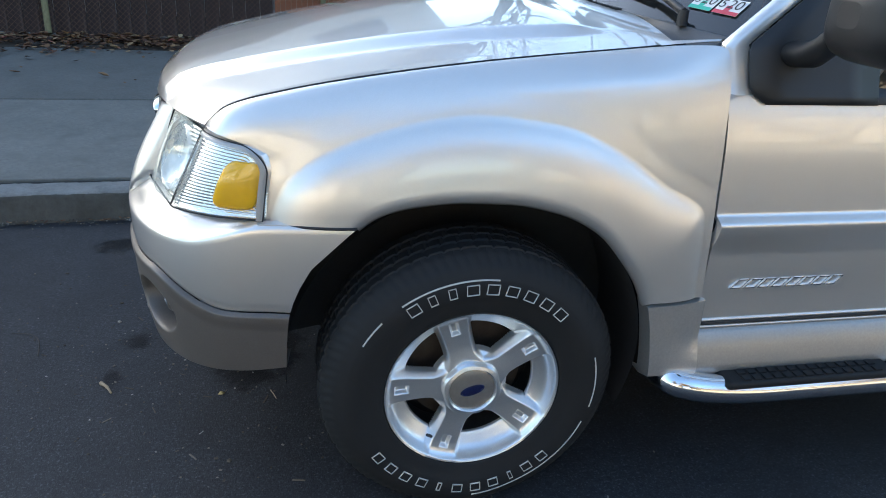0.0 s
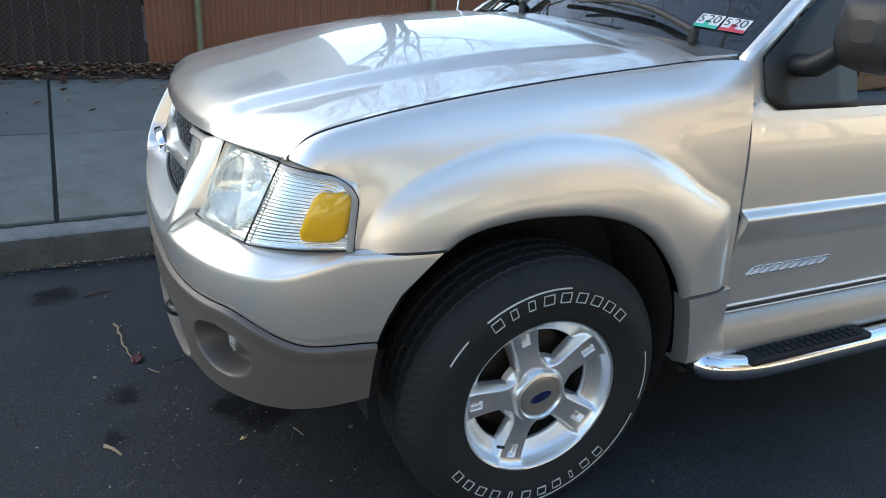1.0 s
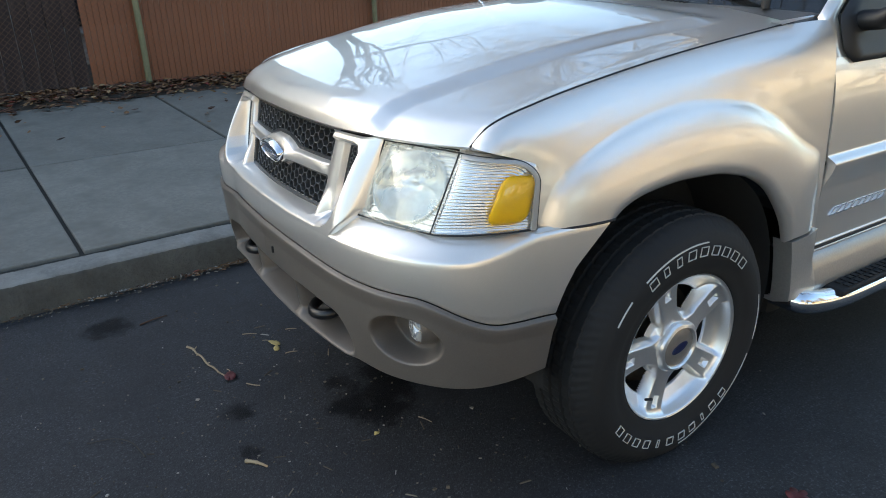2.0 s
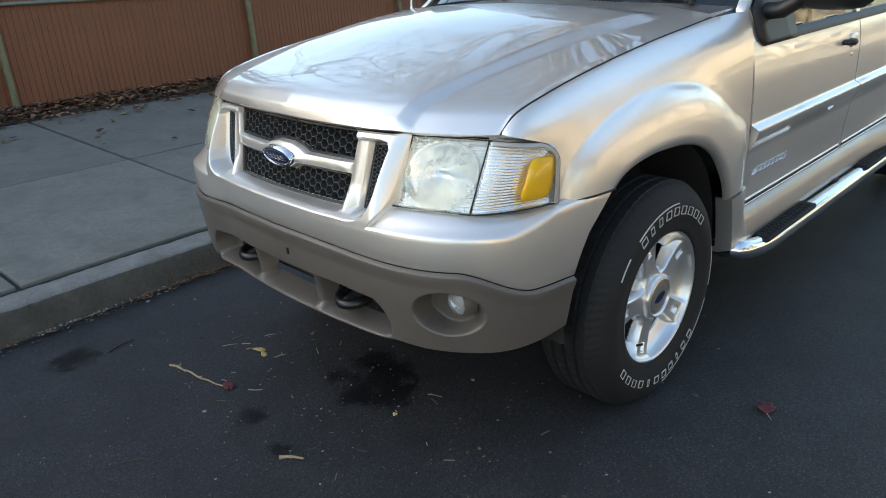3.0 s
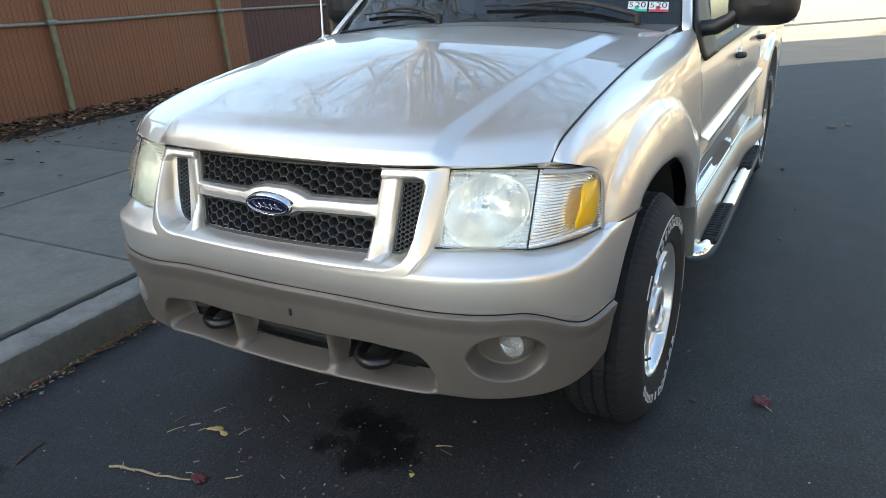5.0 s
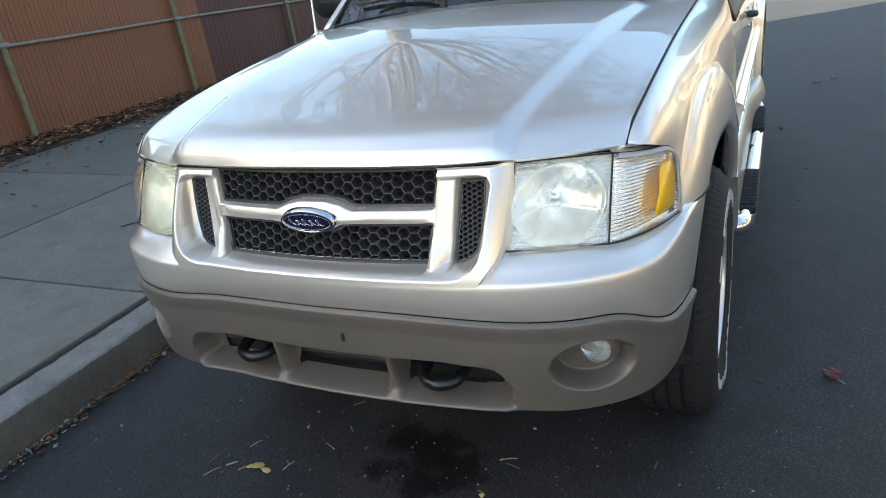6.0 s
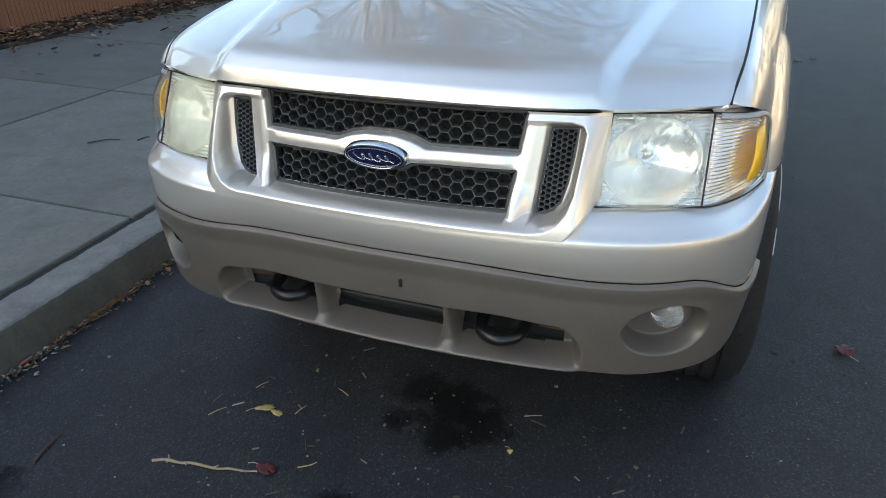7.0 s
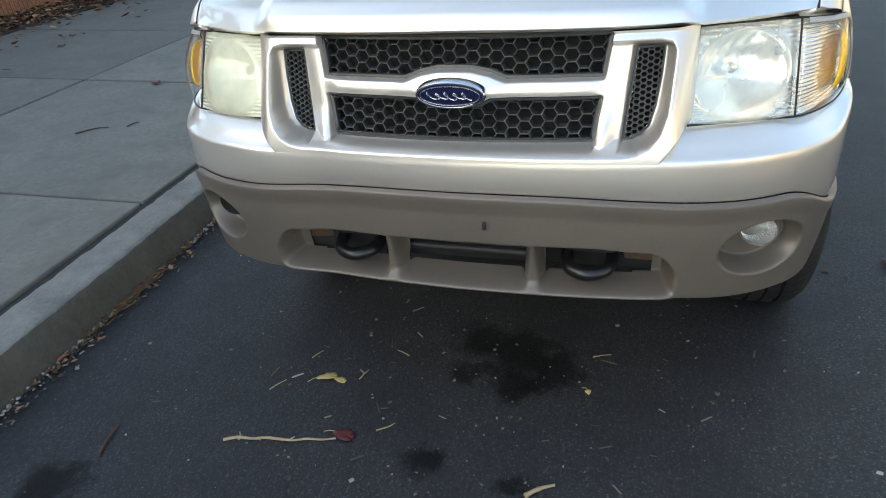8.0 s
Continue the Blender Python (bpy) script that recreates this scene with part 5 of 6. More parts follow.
for sg in (-1, 1):
    # pillar between screen and side glass, with the sweep down to the fender
    k = np.linspace(0, 1, 24)
    rows = []
    for (dx, dy) in ((0.0, -0.014), (-0.006, 0.000), (0.000, 0.010), (0.012, 0.014), (0.022, 0.010)):
        c = A_BASE[None] + (A_TOP - A_BASE)[None] * k[:, None]
        c = c + np.array((dx, -dy, 0.0))
        c[:, 1] += 0.0
        rows.append(np.stack([c[:, 0], -sg * c[:, 1], c[:, 2]], -1) if sg > 0 else c)
    sheet("windscreen_pillar", np.stack(rows, 1), paint, truck, sharp=60)
    # small apron from pillar foot to the hood edge
    ap = []
    for q in np.linspace(0, 1, 8):
        x = 0.40 + 0.20 * q
        ap.append([(x, sg * (float(gap_y(x)) + 0.004), float(gap_z(x))), (x, sg * (float(gap_y(x)) - 0.03 + 0.05 * q), float(gap_z(x)) + 0.004), (x, sg * (0.700 + 0.045 * q), float(gap_z(x)) - 0.004)])
    sheet("cowl_corner", np.array(ap), paint, truck)
    # side glass and its black frame
    def side_glass(x, v, off=0.0):
        y = 0.800 - off - 0.160 * v ** 1.2
        return (x, sg * y, BELT - 0.004 + (1.690 - BELT) * v)
    for xa, xb, slope in ((0.90, 1.640, 0.42), (1.69, 2.42, 0.0)):
        G = np.array([[side_glass(xa + (xb - xa) * u + slope * v * (1 - u), v) for v in np.linspace(0, 0.93, 10)] for u in np.linspace(0, 1, 14)])
        g = sheet("side_window", G, window_glass, truck, "dark tinted side window", sharp=0)
        g.visible_shadow = False
        rod("window_seal", [tuple(np.array(side_glass(xa + (xb - xa) * u, 0.0)) + np.array((0, sg * 0.006, 0.002))) for u in np.linspace(0, 1, 10)], 0.008, black, g, n=6)
    for xa, w, lean in ((1.640, 0.05, 0.0), (2.42, 0.20, 0.12)):
        G = np.array([[np.array(side_glass(xa + w * u + lean * v, v)) + np.array((0, sg * 0.008, 0)) for v in np.linspace(0, 1, 10)] for u in np.linspace(0, 1, 5)])
        sheet("door_pillar", G, paint, truck)
    # black sail plate in the front window's corner
    def frame_y(z):
        return float(side_y(0.0, min(z, 1.12))) - 0.010 - 0.30 * max(0.0, z - 1.12)
    # painted door frame that runs up beside the pillar
    rows = []
    for z in np.concatenate([np.linspace(1.090, 1.20, 12), np.linspace(1.22, 1.68, 14)]):
        xf = 0.532 + 0.070 * (1.20 - z) if z < 1.20 else 0.532 + (z - 1.20) * 1.330
        xb = xf + 0.070 - 0.016 * float(smooth01(z, 1.14, 1.22))
        rows.append([(xf + 0.004, sg * (frame_y(z) - 0.02), z), (xf, sg * (frame_y(z) + 0.004), z), (xf + (xb - xf) * 0.3, sg * (frame_y(z) + 0.010), z), (xf + (xb - xf) * 0.7, sg * (frame_y(z) + 0.009), z), (xb, sg * (frame_y(z) + 0.005), z), (xb, sg * (frame_y(z) - 0.02), z)])
    sheet("door_frame", np.array(rows), paint, truck, sharp=60)
    # black corner plate with a rounded foot
    G = []
    for z in np.linspace(1.078, 1.46, 22):
        foot = 0.040 * max(0.0, 1 - (z - 1.078) / 0.040) ** 2
        xf = 0.590 + foot - 0.006 * min(1.0, (z - 1.078) / 0.08) if z < 1.20 else 0.584 + (z - 1.20) * 1.330
        G.append([(xf + (0.92 - xf) * q, sg * (frame_y(z) + 0.016), z) for q in (0, 0.25, 0.5, 0.75, 1.0)])
    sail = sheet("mirror_plate", np.array(G), black, truck, "black corner plate that carries the mirror", thick=0.006)
    # black moulding along the belt
    G = np.array([[(x, sg * (frame_y(z) + d), z) for z, d in ((1.076, 0.0), (1.080, 0.017), (1.094, 0.020), (1.108, 0.016), (1.114, -0.004))] for x in np.linspace(0.915, 2.46, 12)])
    sheet("belt_moulding", G, black, truck)
    # upper roof rail
    G = np.array([[(x, sg * y, z) for y, z in ((0.655, 1.672), (0.660, 1.695), (0.640, 1.716), (0.60, 1.728))] for x in np.linspace(1.20, 2.62, 20)])
    sheet("roof_rail", G, paint, truck)

P = np.array([[(1.08 + 0.13 * abs(u) ** 2.2 + (2.66 - 1.08) * v, 0.62 * u, 1.712 + 0.045 * math.sin(math.pi * min(1, v * 1.1)) * 0.6 + 0.02 * (1 - u * u)) for v in np.linspace(0, 1, 20)] for u in np.linspace(-1, 1, 24)])
sheet("roof", P, paint, truck, thick=0.006)
P = np.array([[(2.66 + 0.10 * (1 - v), 0.70 * u * (1 - 0.1 * v), BELT - 0.02 + 0.62 * v) for v in np.linspace(0, 1, 6)] for u in np.linspace(-1, 1, 10)])
sheet("rear_window", P, window_glass, truck)
part("cabin_floor", box_bm((2.0, 1.40, 0.04), 0.01, (1.6, 0, 0.62)), cabin_mat, truck)
part("dashboard", box_bm((0.36, 1.38, 0.24), 0.06, (0.86, 0, 1.06)), cabin_mat, truck, "dark dashboard behind the windscreen")
for yy in (-0.36, 0.36):
    seat = part("front_seat", box_bm((0.50, 0.50, 0.20), 0.06, (1.42, yy, 0.86)), cabin_mat, truck, "dark cloth front seat")
    part("seat_back", box_bm((0.16, 0.48, 0.62), 0.06, (1.70, yy, 1.20)), cabin_mat, seat)
    part("headrest", box_bm((0.10, 0.26, 0.18), 0.04, (1.74, yy, 1.60)), cabin_mat, seat)
k = np.linspace(0, 2 * np.pi, 33)
rod("steering_wheel", [(1.12 + 0.06 * math.sin(a), -0.36 + 0.185 * math.cos(a), 1.12 + 0.175 * math.sin(a)) for a in k], 0.016, black, truck, n=8)


def mirror(sign):
    m = tagged(new("side_mirror"), "large black plastic side mirror")
    m.parent = truck
    if sign > 0:
        # the far mirror is folded in
        m.location = (0.07, -0.13, 0.03)
    # shell: a rounded box swept forward, open to the rear
    nu, nv = 28, 16
    P = np.zeros((nu, nv, 3))
    for i, a in enumerate(np.linspace(0, 2 * np.pi, nu, endpoint=False)):
        ca, sa = math.cos(a), math.sin(a)
        sq = (abs(ca) ** 4 + abs(sa) ** 4) ** -0.25
        for j, t in enumerate(np.linspace(0, 1, nv)):
            f = math.sqrt(max(0.0, 1 - (1 - t) ** 2.4))
            P[i, j] = (0.640 + 0.125 * t, sign * (0.985 + 0.118 * sq * ca * (0.25 + 0.75 * f)), 1.285 + 0.098 * sq * sa * (0.25 + 0.75 * f))
    shell = sheet("shell", P, black, m, wrap_u=True, sharp=60)
    solid("shell_nose", [P[i, 0] for i in range(nu)], [tuple(range(nu))], black, m)
    G = np.array([[(0.755, sign * (0.985 + 0.105 * u), 1.285 + 0.085 * v) for v in (-1, 1)] for u in (-1, 1)])
    sheet("mirror_glass", G, chrome, m)
    rod("arm", [(0.70, sign * 0.79, 1.185), (0.70, sign * 0.84, 1.190), (0.695, sign * 0.885, 1.215), (0.70, sign * 0.92, 1.25)], [0.042, 0.040, 0.034, 0.034], black, m, n=14, flat=0.7)


mirror(-1)
mirror(1)

# whip aerial on the far fender
rod("aerial", [(0.46, 0.765, 1.178), (0.462, 0.766, 1.21), (0.50, 0.770, 1.60), (0.54, 0.774, 1.98)], [0.014, 0.006, 0.0022, 0.0016], chrome, truck, "thin whip aerial", 8)

# inspection stickers inside the glass
def sticker(u0, v0, tint):
    def at(du, dv, out=0.004):
        p = screen_point((u0 + du) / 0.72, v0 + dv)
        return p + np.array((-0.6, 0, 0.75)) * out
    back = sheet("inspection_sticker", np.array([[at(a, b) for b in (0, 0.062)] for a in (0, 0.062)]), paper_white, screen, "small printed inspection sticker")
    sheet("print_block", np.array([[at(a, b, 0.0046) for b in (0.0, 0.014)] for a in (0, 0.062)]), tint, back)
    sheet("print_block", np.array([[at(a, b, 0.0046) for b in (0.014, 0.034)] for a in (0.026, 0.040)]), tint, back)
    for text, du, size in (("5", 0.052, 0.036), ("20", 0.022, 0.040)):
        cu = bpy.data.curves.new("figure", "FONT")
        cu.body, cu.size, cu.align_x = text, size, "CENTER"
        tmp = bpy.data.objects.new("figure", cu)
        me = bpy.data.meshes.new_from_object(tmp)
        bpy.data.objects.remove(tmp)
        o, ex, ey = at(du, 0.024, 0.0052), at(du - 0.01, 0.024, 0.0052), at(du, 0.034, 0.0052)
        X, Y = Vector(ex - o).normalized(), Vector(ey - o).normalized()
        Z = X.cross(Y)
        me.transform(Matrix(((X.x, Y.x, Z.x, o[0]), (X.y, Y.y, Z.y, o[1]), (X.z, Y.z, Z.z, o[2]), (0, 0, 0, 1))))
        me.materials.append(ink)
        fig = new("figure", me)
        fig.parent = back


sticker(-0.598, 0.072, paper_green)
sticker(-0.666, 0.072, paper_red)

# bed with flared rear wings
for sg in (-1, 1):
    n = 60
    w = np.linspace(math.pi + 0.12, -0.12, n)
    ax, az = 3.198 + 0.425 * np.cos(w), 0.445 + 0.425 * np.sin(w)
    # outer frame of the panel, followed round from front foot to rear foot
    per = np.array([(2.532, 0.40), (2.532, 0.80), (2.532, BELT), (3.0, BELT), (3.4, BELT), (4.36, BELT), (4.38, 0.80), (4.36, 0.46)])
    ln = np.concatenate([[0], np.cumsum(np.hypot(*np.diff(per, axis=0).T))])
    o = np.stack([np.interp(np.linspace(0, ln[-1], n), ln, per[:, c]) for c in (0, 1)], -1)
    rows = []
    for k, t in enumerate([0, 0, 0.03, 0.12, 0.22, 0.28, 0.32, 0.36, 0.45, 0.7, 1.0, 1.0]):
        x, z = ax + (o[:, 0] - ax) * t, az + (o[:, 1] - az) * t
        flare = 0.034 * (1 - smooth01(t, 0.26, 0.38))
        y = side_y(x, np.clip(z, 0.84, 1.2)) + flare - (0.05 if k == 0 else 0.0) - (0.05 if k == 11 else 0.0)
        rows.append(np.stack([x, sg * y, z], -1))
    sheet("bed_side", np.stack(rows, 1), paint, truck)
    rod("bed_rail", [(x, sg * 0.775, BELT + 0.012) for x in np.linspace(2.56, 4.36, 8)], 0.030, black, truck, n=10)
part("bed_floor", box_bm((1.85, 1.30, 0.05), 0.01, (3.44, 0, 0.70)), black, truck)
part("tailgate", box_bm((0.05, 1.50, 0.56), 0.015, (4.36, 0, 0.86)), paint, truck)
part("rear_bumper", box_bm((0.16, 1.66, 0.18), 0.04, (4.44, 0, 0.56)), chrome, truck)

# chrome side step with two treads
for sg in (-1, 1):
    line = [(0.515, 0.78, 0.372), (0.522, 0.850, 0.370), (0.555, 0.872, 0.364), (0.64, 0.882, 0.352), (0.80, 0.886, 0.345), (1.5, 0.886, 0.345), (2.20, 0.886, 0.345), (2.32, 0.882, 0.350), (2.40, 0.868, 0.372), (2.45, 0.84, 0.40), (2.60, 0.80, 0.42)]
    dense = pchip(np.linspace(0, 1, len(line)), line, np.linspace(0, 1, 70))
    step = rod("side_step", [(x, sg * y, z) for x, y, z in dense], 0.038, chrome, truck, "polished tubular side step", 18)
    for xc in (0.90, 2.09):
        pad = part("step_pad", box_bm((0.50, 0.090, 0.024), 0.009, (xc, sg * 0.876, 0.380), 3), rubber, step, "ribbed black tread pad")
        for i in range(14):
            for j in range(3):
                part("tread_rib", box_bm((0.020, 0.020, 0.004), 0.0, (xc - 0.195 + i * 0.030, sg * (0.848 + j * 0.028), 0.3945)), rubber, pad, smooth=False)
    for xc in (0.75, 1.55, 2.35):
        rod("step_bracket", [(xc, sg * 0.60, 0.44), (xc, sg * 0.89, 0.36)], 0.02, black, step, n=8)

# mark of a lost screw on the bumper
part("screw_hole", box_bm((0.004, 0.006, 0.020), 0.001, (-0.853, -0.084, 0.612)), ink, skirt, "small dark screw mark")

# ---------------------------------------------------------------- pavement, kerb, fence, houses, tree
pavement = structure(sheet("pavement", np.array([[(u, v, walk_h(v) - 0.018) for v in (BACK - 0.03, 3.4, FENCE + 0.3, 9.0)] for u in (-60, -20, 0, 20, 60)]), joint_mat), "grey concrete pavement of square slabs with dark joints", "pavement")
pavement.matrix_world = ROAD


def slab_mesh(length, v0, v1):
    """A slab with worn edges; its top follows the pavement's fall."""
    bm = box_bm((length - 0.022, v1 - v0 - 0.022, 0.07), 0.007, (0, 0, -0.035), 2)
    for v in bm.verts:
        v.co.z += 0.067 * v.co.y
    me = bpy.data.meshes.new("paving_slab")
    bm.to_mesh(me)
    bm.free()
    me.materials.append(slab_mat)
    return me


JOINTS = [-9.0, -7.4, -5.85, -4.3, -2.72, -1.15, 0.19, 1.98, 3.55, 5.1, 6.7, 8.3, 9.85, 11.4, 13.0, 14.6, 16.1, 17.7]
rows_v = ((BACK + 0.018, MID), (MID, FAR + 0.12))
slab_meshes = {}
for i, (ua, ub) in enumerate(zip(JOINTS, JOINTS[1:])):
    for a, b in rows_v:
        key = (round(ub - ua, 2), a)
        if key not in slab_meshes:
            slab_meshes[key] = slab_mesh(ub - ua, a, b)
        ob = new("paving_slab", slab_meshes[key])
        ob.parent = pavement
        ob.location = ((ua + ub) / 2, (a + b) / 2, walk_h((a + b) / 2) + 0.002 * math.sin(i * 2.7 + a))

kerb = structure(thing("kerb", "rough concrete kerb along the road", "kerb", ROAD), "rough concrete kerb along the road", "kerb")
prof = [(KERB + 0.30, -0.05), (KERB, -0.05), (KERB, 0.0), (KERB + 0.010, 0.060), (KERB + 0.020, 0.112), (KERB + 0.025, 0.130), (KERB + 0.036, 0.140), (KERB + 0.060, 0.144), (BACK - 0.036, 0.150), (BACK - 0.020, 0.146), (BACK - 0.016, 0.10)]
KL = 6.1
nu = 420
P = np.zeros((nu, len(prof), 3))
for i, u in enumerate(np.linspace(-KL / 2 + 0.010, KL / 2 - 0.010, nu)):
    for j, (v, h) in enumerate(prof):
        wob = noise.noise((u * 17, v * 24, h * 24)) * 0.004 + noise.noise((u * 2, v * 3, h * 3)) * 0.003 + noise.noise((u * 55, v * 60, h * 60)) * 0.003
        # the ends are worn round
        worn_end = 0.016 * math.exp(-((KL / 2 - 0.010 - abs(u)) / 0.018) ** 2) if 2 < j < 10 else 0.0
        P[i, j] = (u, v + (wob if 0 < j < 10 else 0) + (worn_end if j < 6 else 0), h + wob * 0.6 - (worn_end if j > 4 else 0))
kerb_piece = sheet("kerb_stone", P, kerb_mat, kerb, sharp=0)
kerb_piece.data.materials.append(kerb_grime)
for k, f in enumerate(kerb_piece.data.polygons):
    f.material_index = 1 if k % (len(prof) - 1) < 5 else 0
for i in range(-5, 6):
    if i:
        ob = new("kerb_stone", kerb_piece.data)
        ob.parent = kerb
        ob.location = (i * KL + 1.21, 0, 0)
kerb_piece.location = (1.21, 0, 0)

# fence
FH = 1.95
FB = walk_h(FENCE) - 0.005
POSTS = [-10.6, -7.9, -5.2, -2.45, 0.29, 3.04, 5.62, 8.3, 11.0, 13.7, 16.4]
fence = structure(thing("fence", "chain-link fence backed with rust-brown upright slats", "fence", ROAD), "chain-link fence backed with rust-brown upright slats", "fence")
slat_data = {}


def slat(u, width, mat, v, name, height=FH, h0=FB, proud=0.006):
    key = (mat.name, round(width, 3))
    if key not in slat_data:
        bm = box_bm((width, 0.012, height), 0.003, (0, 0, height / 2), 1)
        me = bpy.data.meshes.new(name)
        bm.to_mesh(me)
        bm.free()
        me.materials.append(mat)
        slat_data[key] = me
    ob = new(name, slat_data[key])
    ob.parent = fence
    ob.location = (u, v, h0)
    return ob


rng = random.Random(4)
u = -0.22
while u < 6.12:
    slat(u + 0.029, 0.0555, slat_mat, FENCE + 0.035 + rng.uniform(-0.002, 0.002), "slat", h0=FB + rng.uniform(-0.012, 0.006))
    u += 0.058
u = 6.14
while u < 12.0:
    slat(u + 0.05, 0.096, maroon_mat, FENCE + 0.04 + rng.uniform(-0.003, 0.003), "slat", h0=FB + rng.uniform(-0.01, 0.01))
    u += 0.10
u = -0.24
while u > -9.0:
    wd = rng.choice((0.135, 0.142, 0.150))
    slat(u - wd / 2, wd - 0.004, board_mat, FENCE + 0.06 + rng.uniform(-0.006, 0.006), "board", h0=FB + 0.02 + rng.uniform(-0.02, 0.02))
    u -= wd
for p in POSTS:
    pts = [(p + 0.004 * math.sin(7 * h), FENCE - 0.028 + 0.003 * math.sin(5 * h + p), FB - 0.1 + h * (FH + 0.15)) for h in np.linspace(0, 1, 12)]
    rod("post", pts, 0.030, mossy, fence, "lichen-covered steel post", 14)
for hh, r in ((FB + 0.97, 0.019), (FB + FH, 0.021)):
    pts = [(uu, FENCE - 0.004, hh + 0.006 * math.sin(uu * 1.3)) for uu in np.linspace(0.2, 16, 60)]
    rod("rail", pts, r, galv, fence, "weathered steel rail", 12)
rod("bottom_pipe", [(uu, FENCE - 0.030, FB + 0.028 + 0.004 * math.sin(uu)) for uu in np.linspace(-11, 0.50, 40)], 0.024, galv, fence, "galvanised bottom pipe", 14)
rod("bottom_pipe", [(uu, FENCE - 0.012, FB + 0.006 + 0.004 * math.sin(uu * 2)) for uu in np.linspace(3.0, 12, 40)], 0.014, galv, fence, "bent galvanised bottom pipe", 10)
for p in POSTS[4:8]:
    lt = [(p - 0.05, FENCE - 0.03, FB + 0.97), (p, FENCE - 0.036, FB + 0.972), (p + 0.07, FENCE - 0.02, FB + 0.975)]
    rod("rail_clamp", lt, [0.028, 0.038, 0.026], galv, fence, "", 12)
# chain-link wires as one netting
verts, faces = [], []
STEP, WR = 0.056, 0.0016


def wire_line(a, b):
    a, b = Vector(a), Vector(b)
    d = (b - a).normalized()
    e1 = d.cross(Vector((0, 1, 0))).normalized() * WR
    e2 = Vector((0, -WR, 0))
    i0 = len(verts)
    for c in (a, b):
        verts.extend([c + e1, c + e2, c - e1])
    faces.extend([(i0, i0 + 1, i0 + 4, i0 + 3), (i0 + 1, i0 + 2, i0 + 5, i0 + 4)])


h_top = FB + FH
for s in (1, -1):
    c = -9.0 - FH
    while c < 12.5:
        u0, u1 = c, c + FH
        if s < 0:
            u0, u1 = u1, u0
        wire_line((u0, FENCE + 0.012 + 0.002 * s, FB + 0.01), (u1, FENCE + 0.012 + 0.002 * s, h_top))
        c += STEP
net = solid("chain_link", verts, faces, wire_mat, fence, "thin chain-link wire netting", False)
tagged(net, kind="stuff")

# soil strip with leaf litter under the fence
n = 160
P = np.zeros((n, 8, 3))
for i, uu in enumerate(np.linspace(-12, 14, n)):
    for j, q in enumerate(np.linspace(0, 1, 8)):
        v = FAR + 0.13 + (FENCE + 0.25 - FAR - 0.13) * q
        P[i, j] = (uu, v + 0.03 * noise.noise((uu * 2, q * 3, 0)), walk_h(v) - 0.004 + 0.030 * math.sin(math.pi * min(1, q * 0.8)) + 0.016 * noise.noise((uu * 4, v * 6, 1)))
strip = structure(sheet("soil_strip", P, soil), "narrow strip of soil under the fence", "soil")
strip.matrix_world = ROAD


def leaf_card(bm, c, size, turn, curl, tip, rng, long=1.0):
    """A small curled leaf: a bent pointed blade, eight faces."""
    ca, sa = math.cos(turn), math.sin(turn)
    out = [(-0.5, 0.0), (-0.25, 0.30), (0.15, 0.34), (0.5, 0.0), (0.15, -0.34), (-0.25, -0.30)]
    ring = []
    for a, b in out:
        x, y = a * size * long, b * size * (1 + rng.uniform(-0.25, 0.25))
        z = curl * size * (b * b * 3 + a * a * 0.8) + tip * a * size
        ring.append(bm.verts.new((c[0] + x * ca - y * sa, c[1] + x * sa + y * ca, c[2] + z)))
    mid = bm.verts.new((c[0], c[1], c[2] + 0.02 * size))
    for k in range(6):
        bm.faces.new((ring[k], ring[(k + 1) % 6], mid))


def litter(name, count, spot, mat, label, seed, lo=0.02, hi=0.055):
    rng = random.Random(seed)
    bm = bmesh.new()
    for _ in range(count):
        u, v, h = spot(rng)
        leaf_card(bm, (u, v, h), rng.uniform(lo, hi), rng.uniform(0, 6.3), rng.uniform(-0.5, 0.9), rng.uniform(-0.5, 0.5), rng, rng.uniform(0.9, 1.6))
    ob = part(name, bm, mat, None, "", False)
    ob.matrix_world = ROAD
    return tagged(ob, label, "leaves", kind="stuff")


def fence_spot(rng):
    v = FENCE - 0.03 - abs(rng.gauss(0, 0.85 if rng.random() < 0.05 else 0.30))
    return rng.uniform(-7, 9), v, walk_h(v) + 0.022 + rng.uniform(0, 0.035) * (1 if v > FAR + 0.1 else 0.1)


litter("leaf_litter", 10500, fence_spot, leaf_brown, "dry brown leaf litter along the fence", 3, 0.025, 0.075)

# ---------------------------------------------------------------- things on the road
def twig(name, pts, r, label, mat=twig_mat, knots=0, seed=1):
    rng = random.Random(seed)
    k = np.linspace(0, 1, 26)
    dense = pchip(np.linspace(0, 1, len(pts)), pts, k)
    base_ob = rod(name, [(u, v, h) for u, v, h in dense], [r * (1 + 0.35 * noise.noise((q * 9, seed, 0))) * (1.1 - 0.5 * q) for q in k], mat, None, label, 8)
    for i in range(knots):
        p = dense[rng.randrange(3, 22)]
        a = rng.uniform(0, 6.3)
        rod("side_shoot", [tuple(p), (p[0] + 0.016 * math.cos(a), p[1] + 0.016 * math.sin(a), p[2] + 0.006)], [r * 0.7, r * 0.35], mat, base_ob, n=6)
    base_ob.matrix_world = ROAD
    return tagged(base_ob, label, "twig", kind="")


def to_road(x, y):
    p = ROAD.inverted() @ Vector((x, y, 0))
    return p.x, p.y


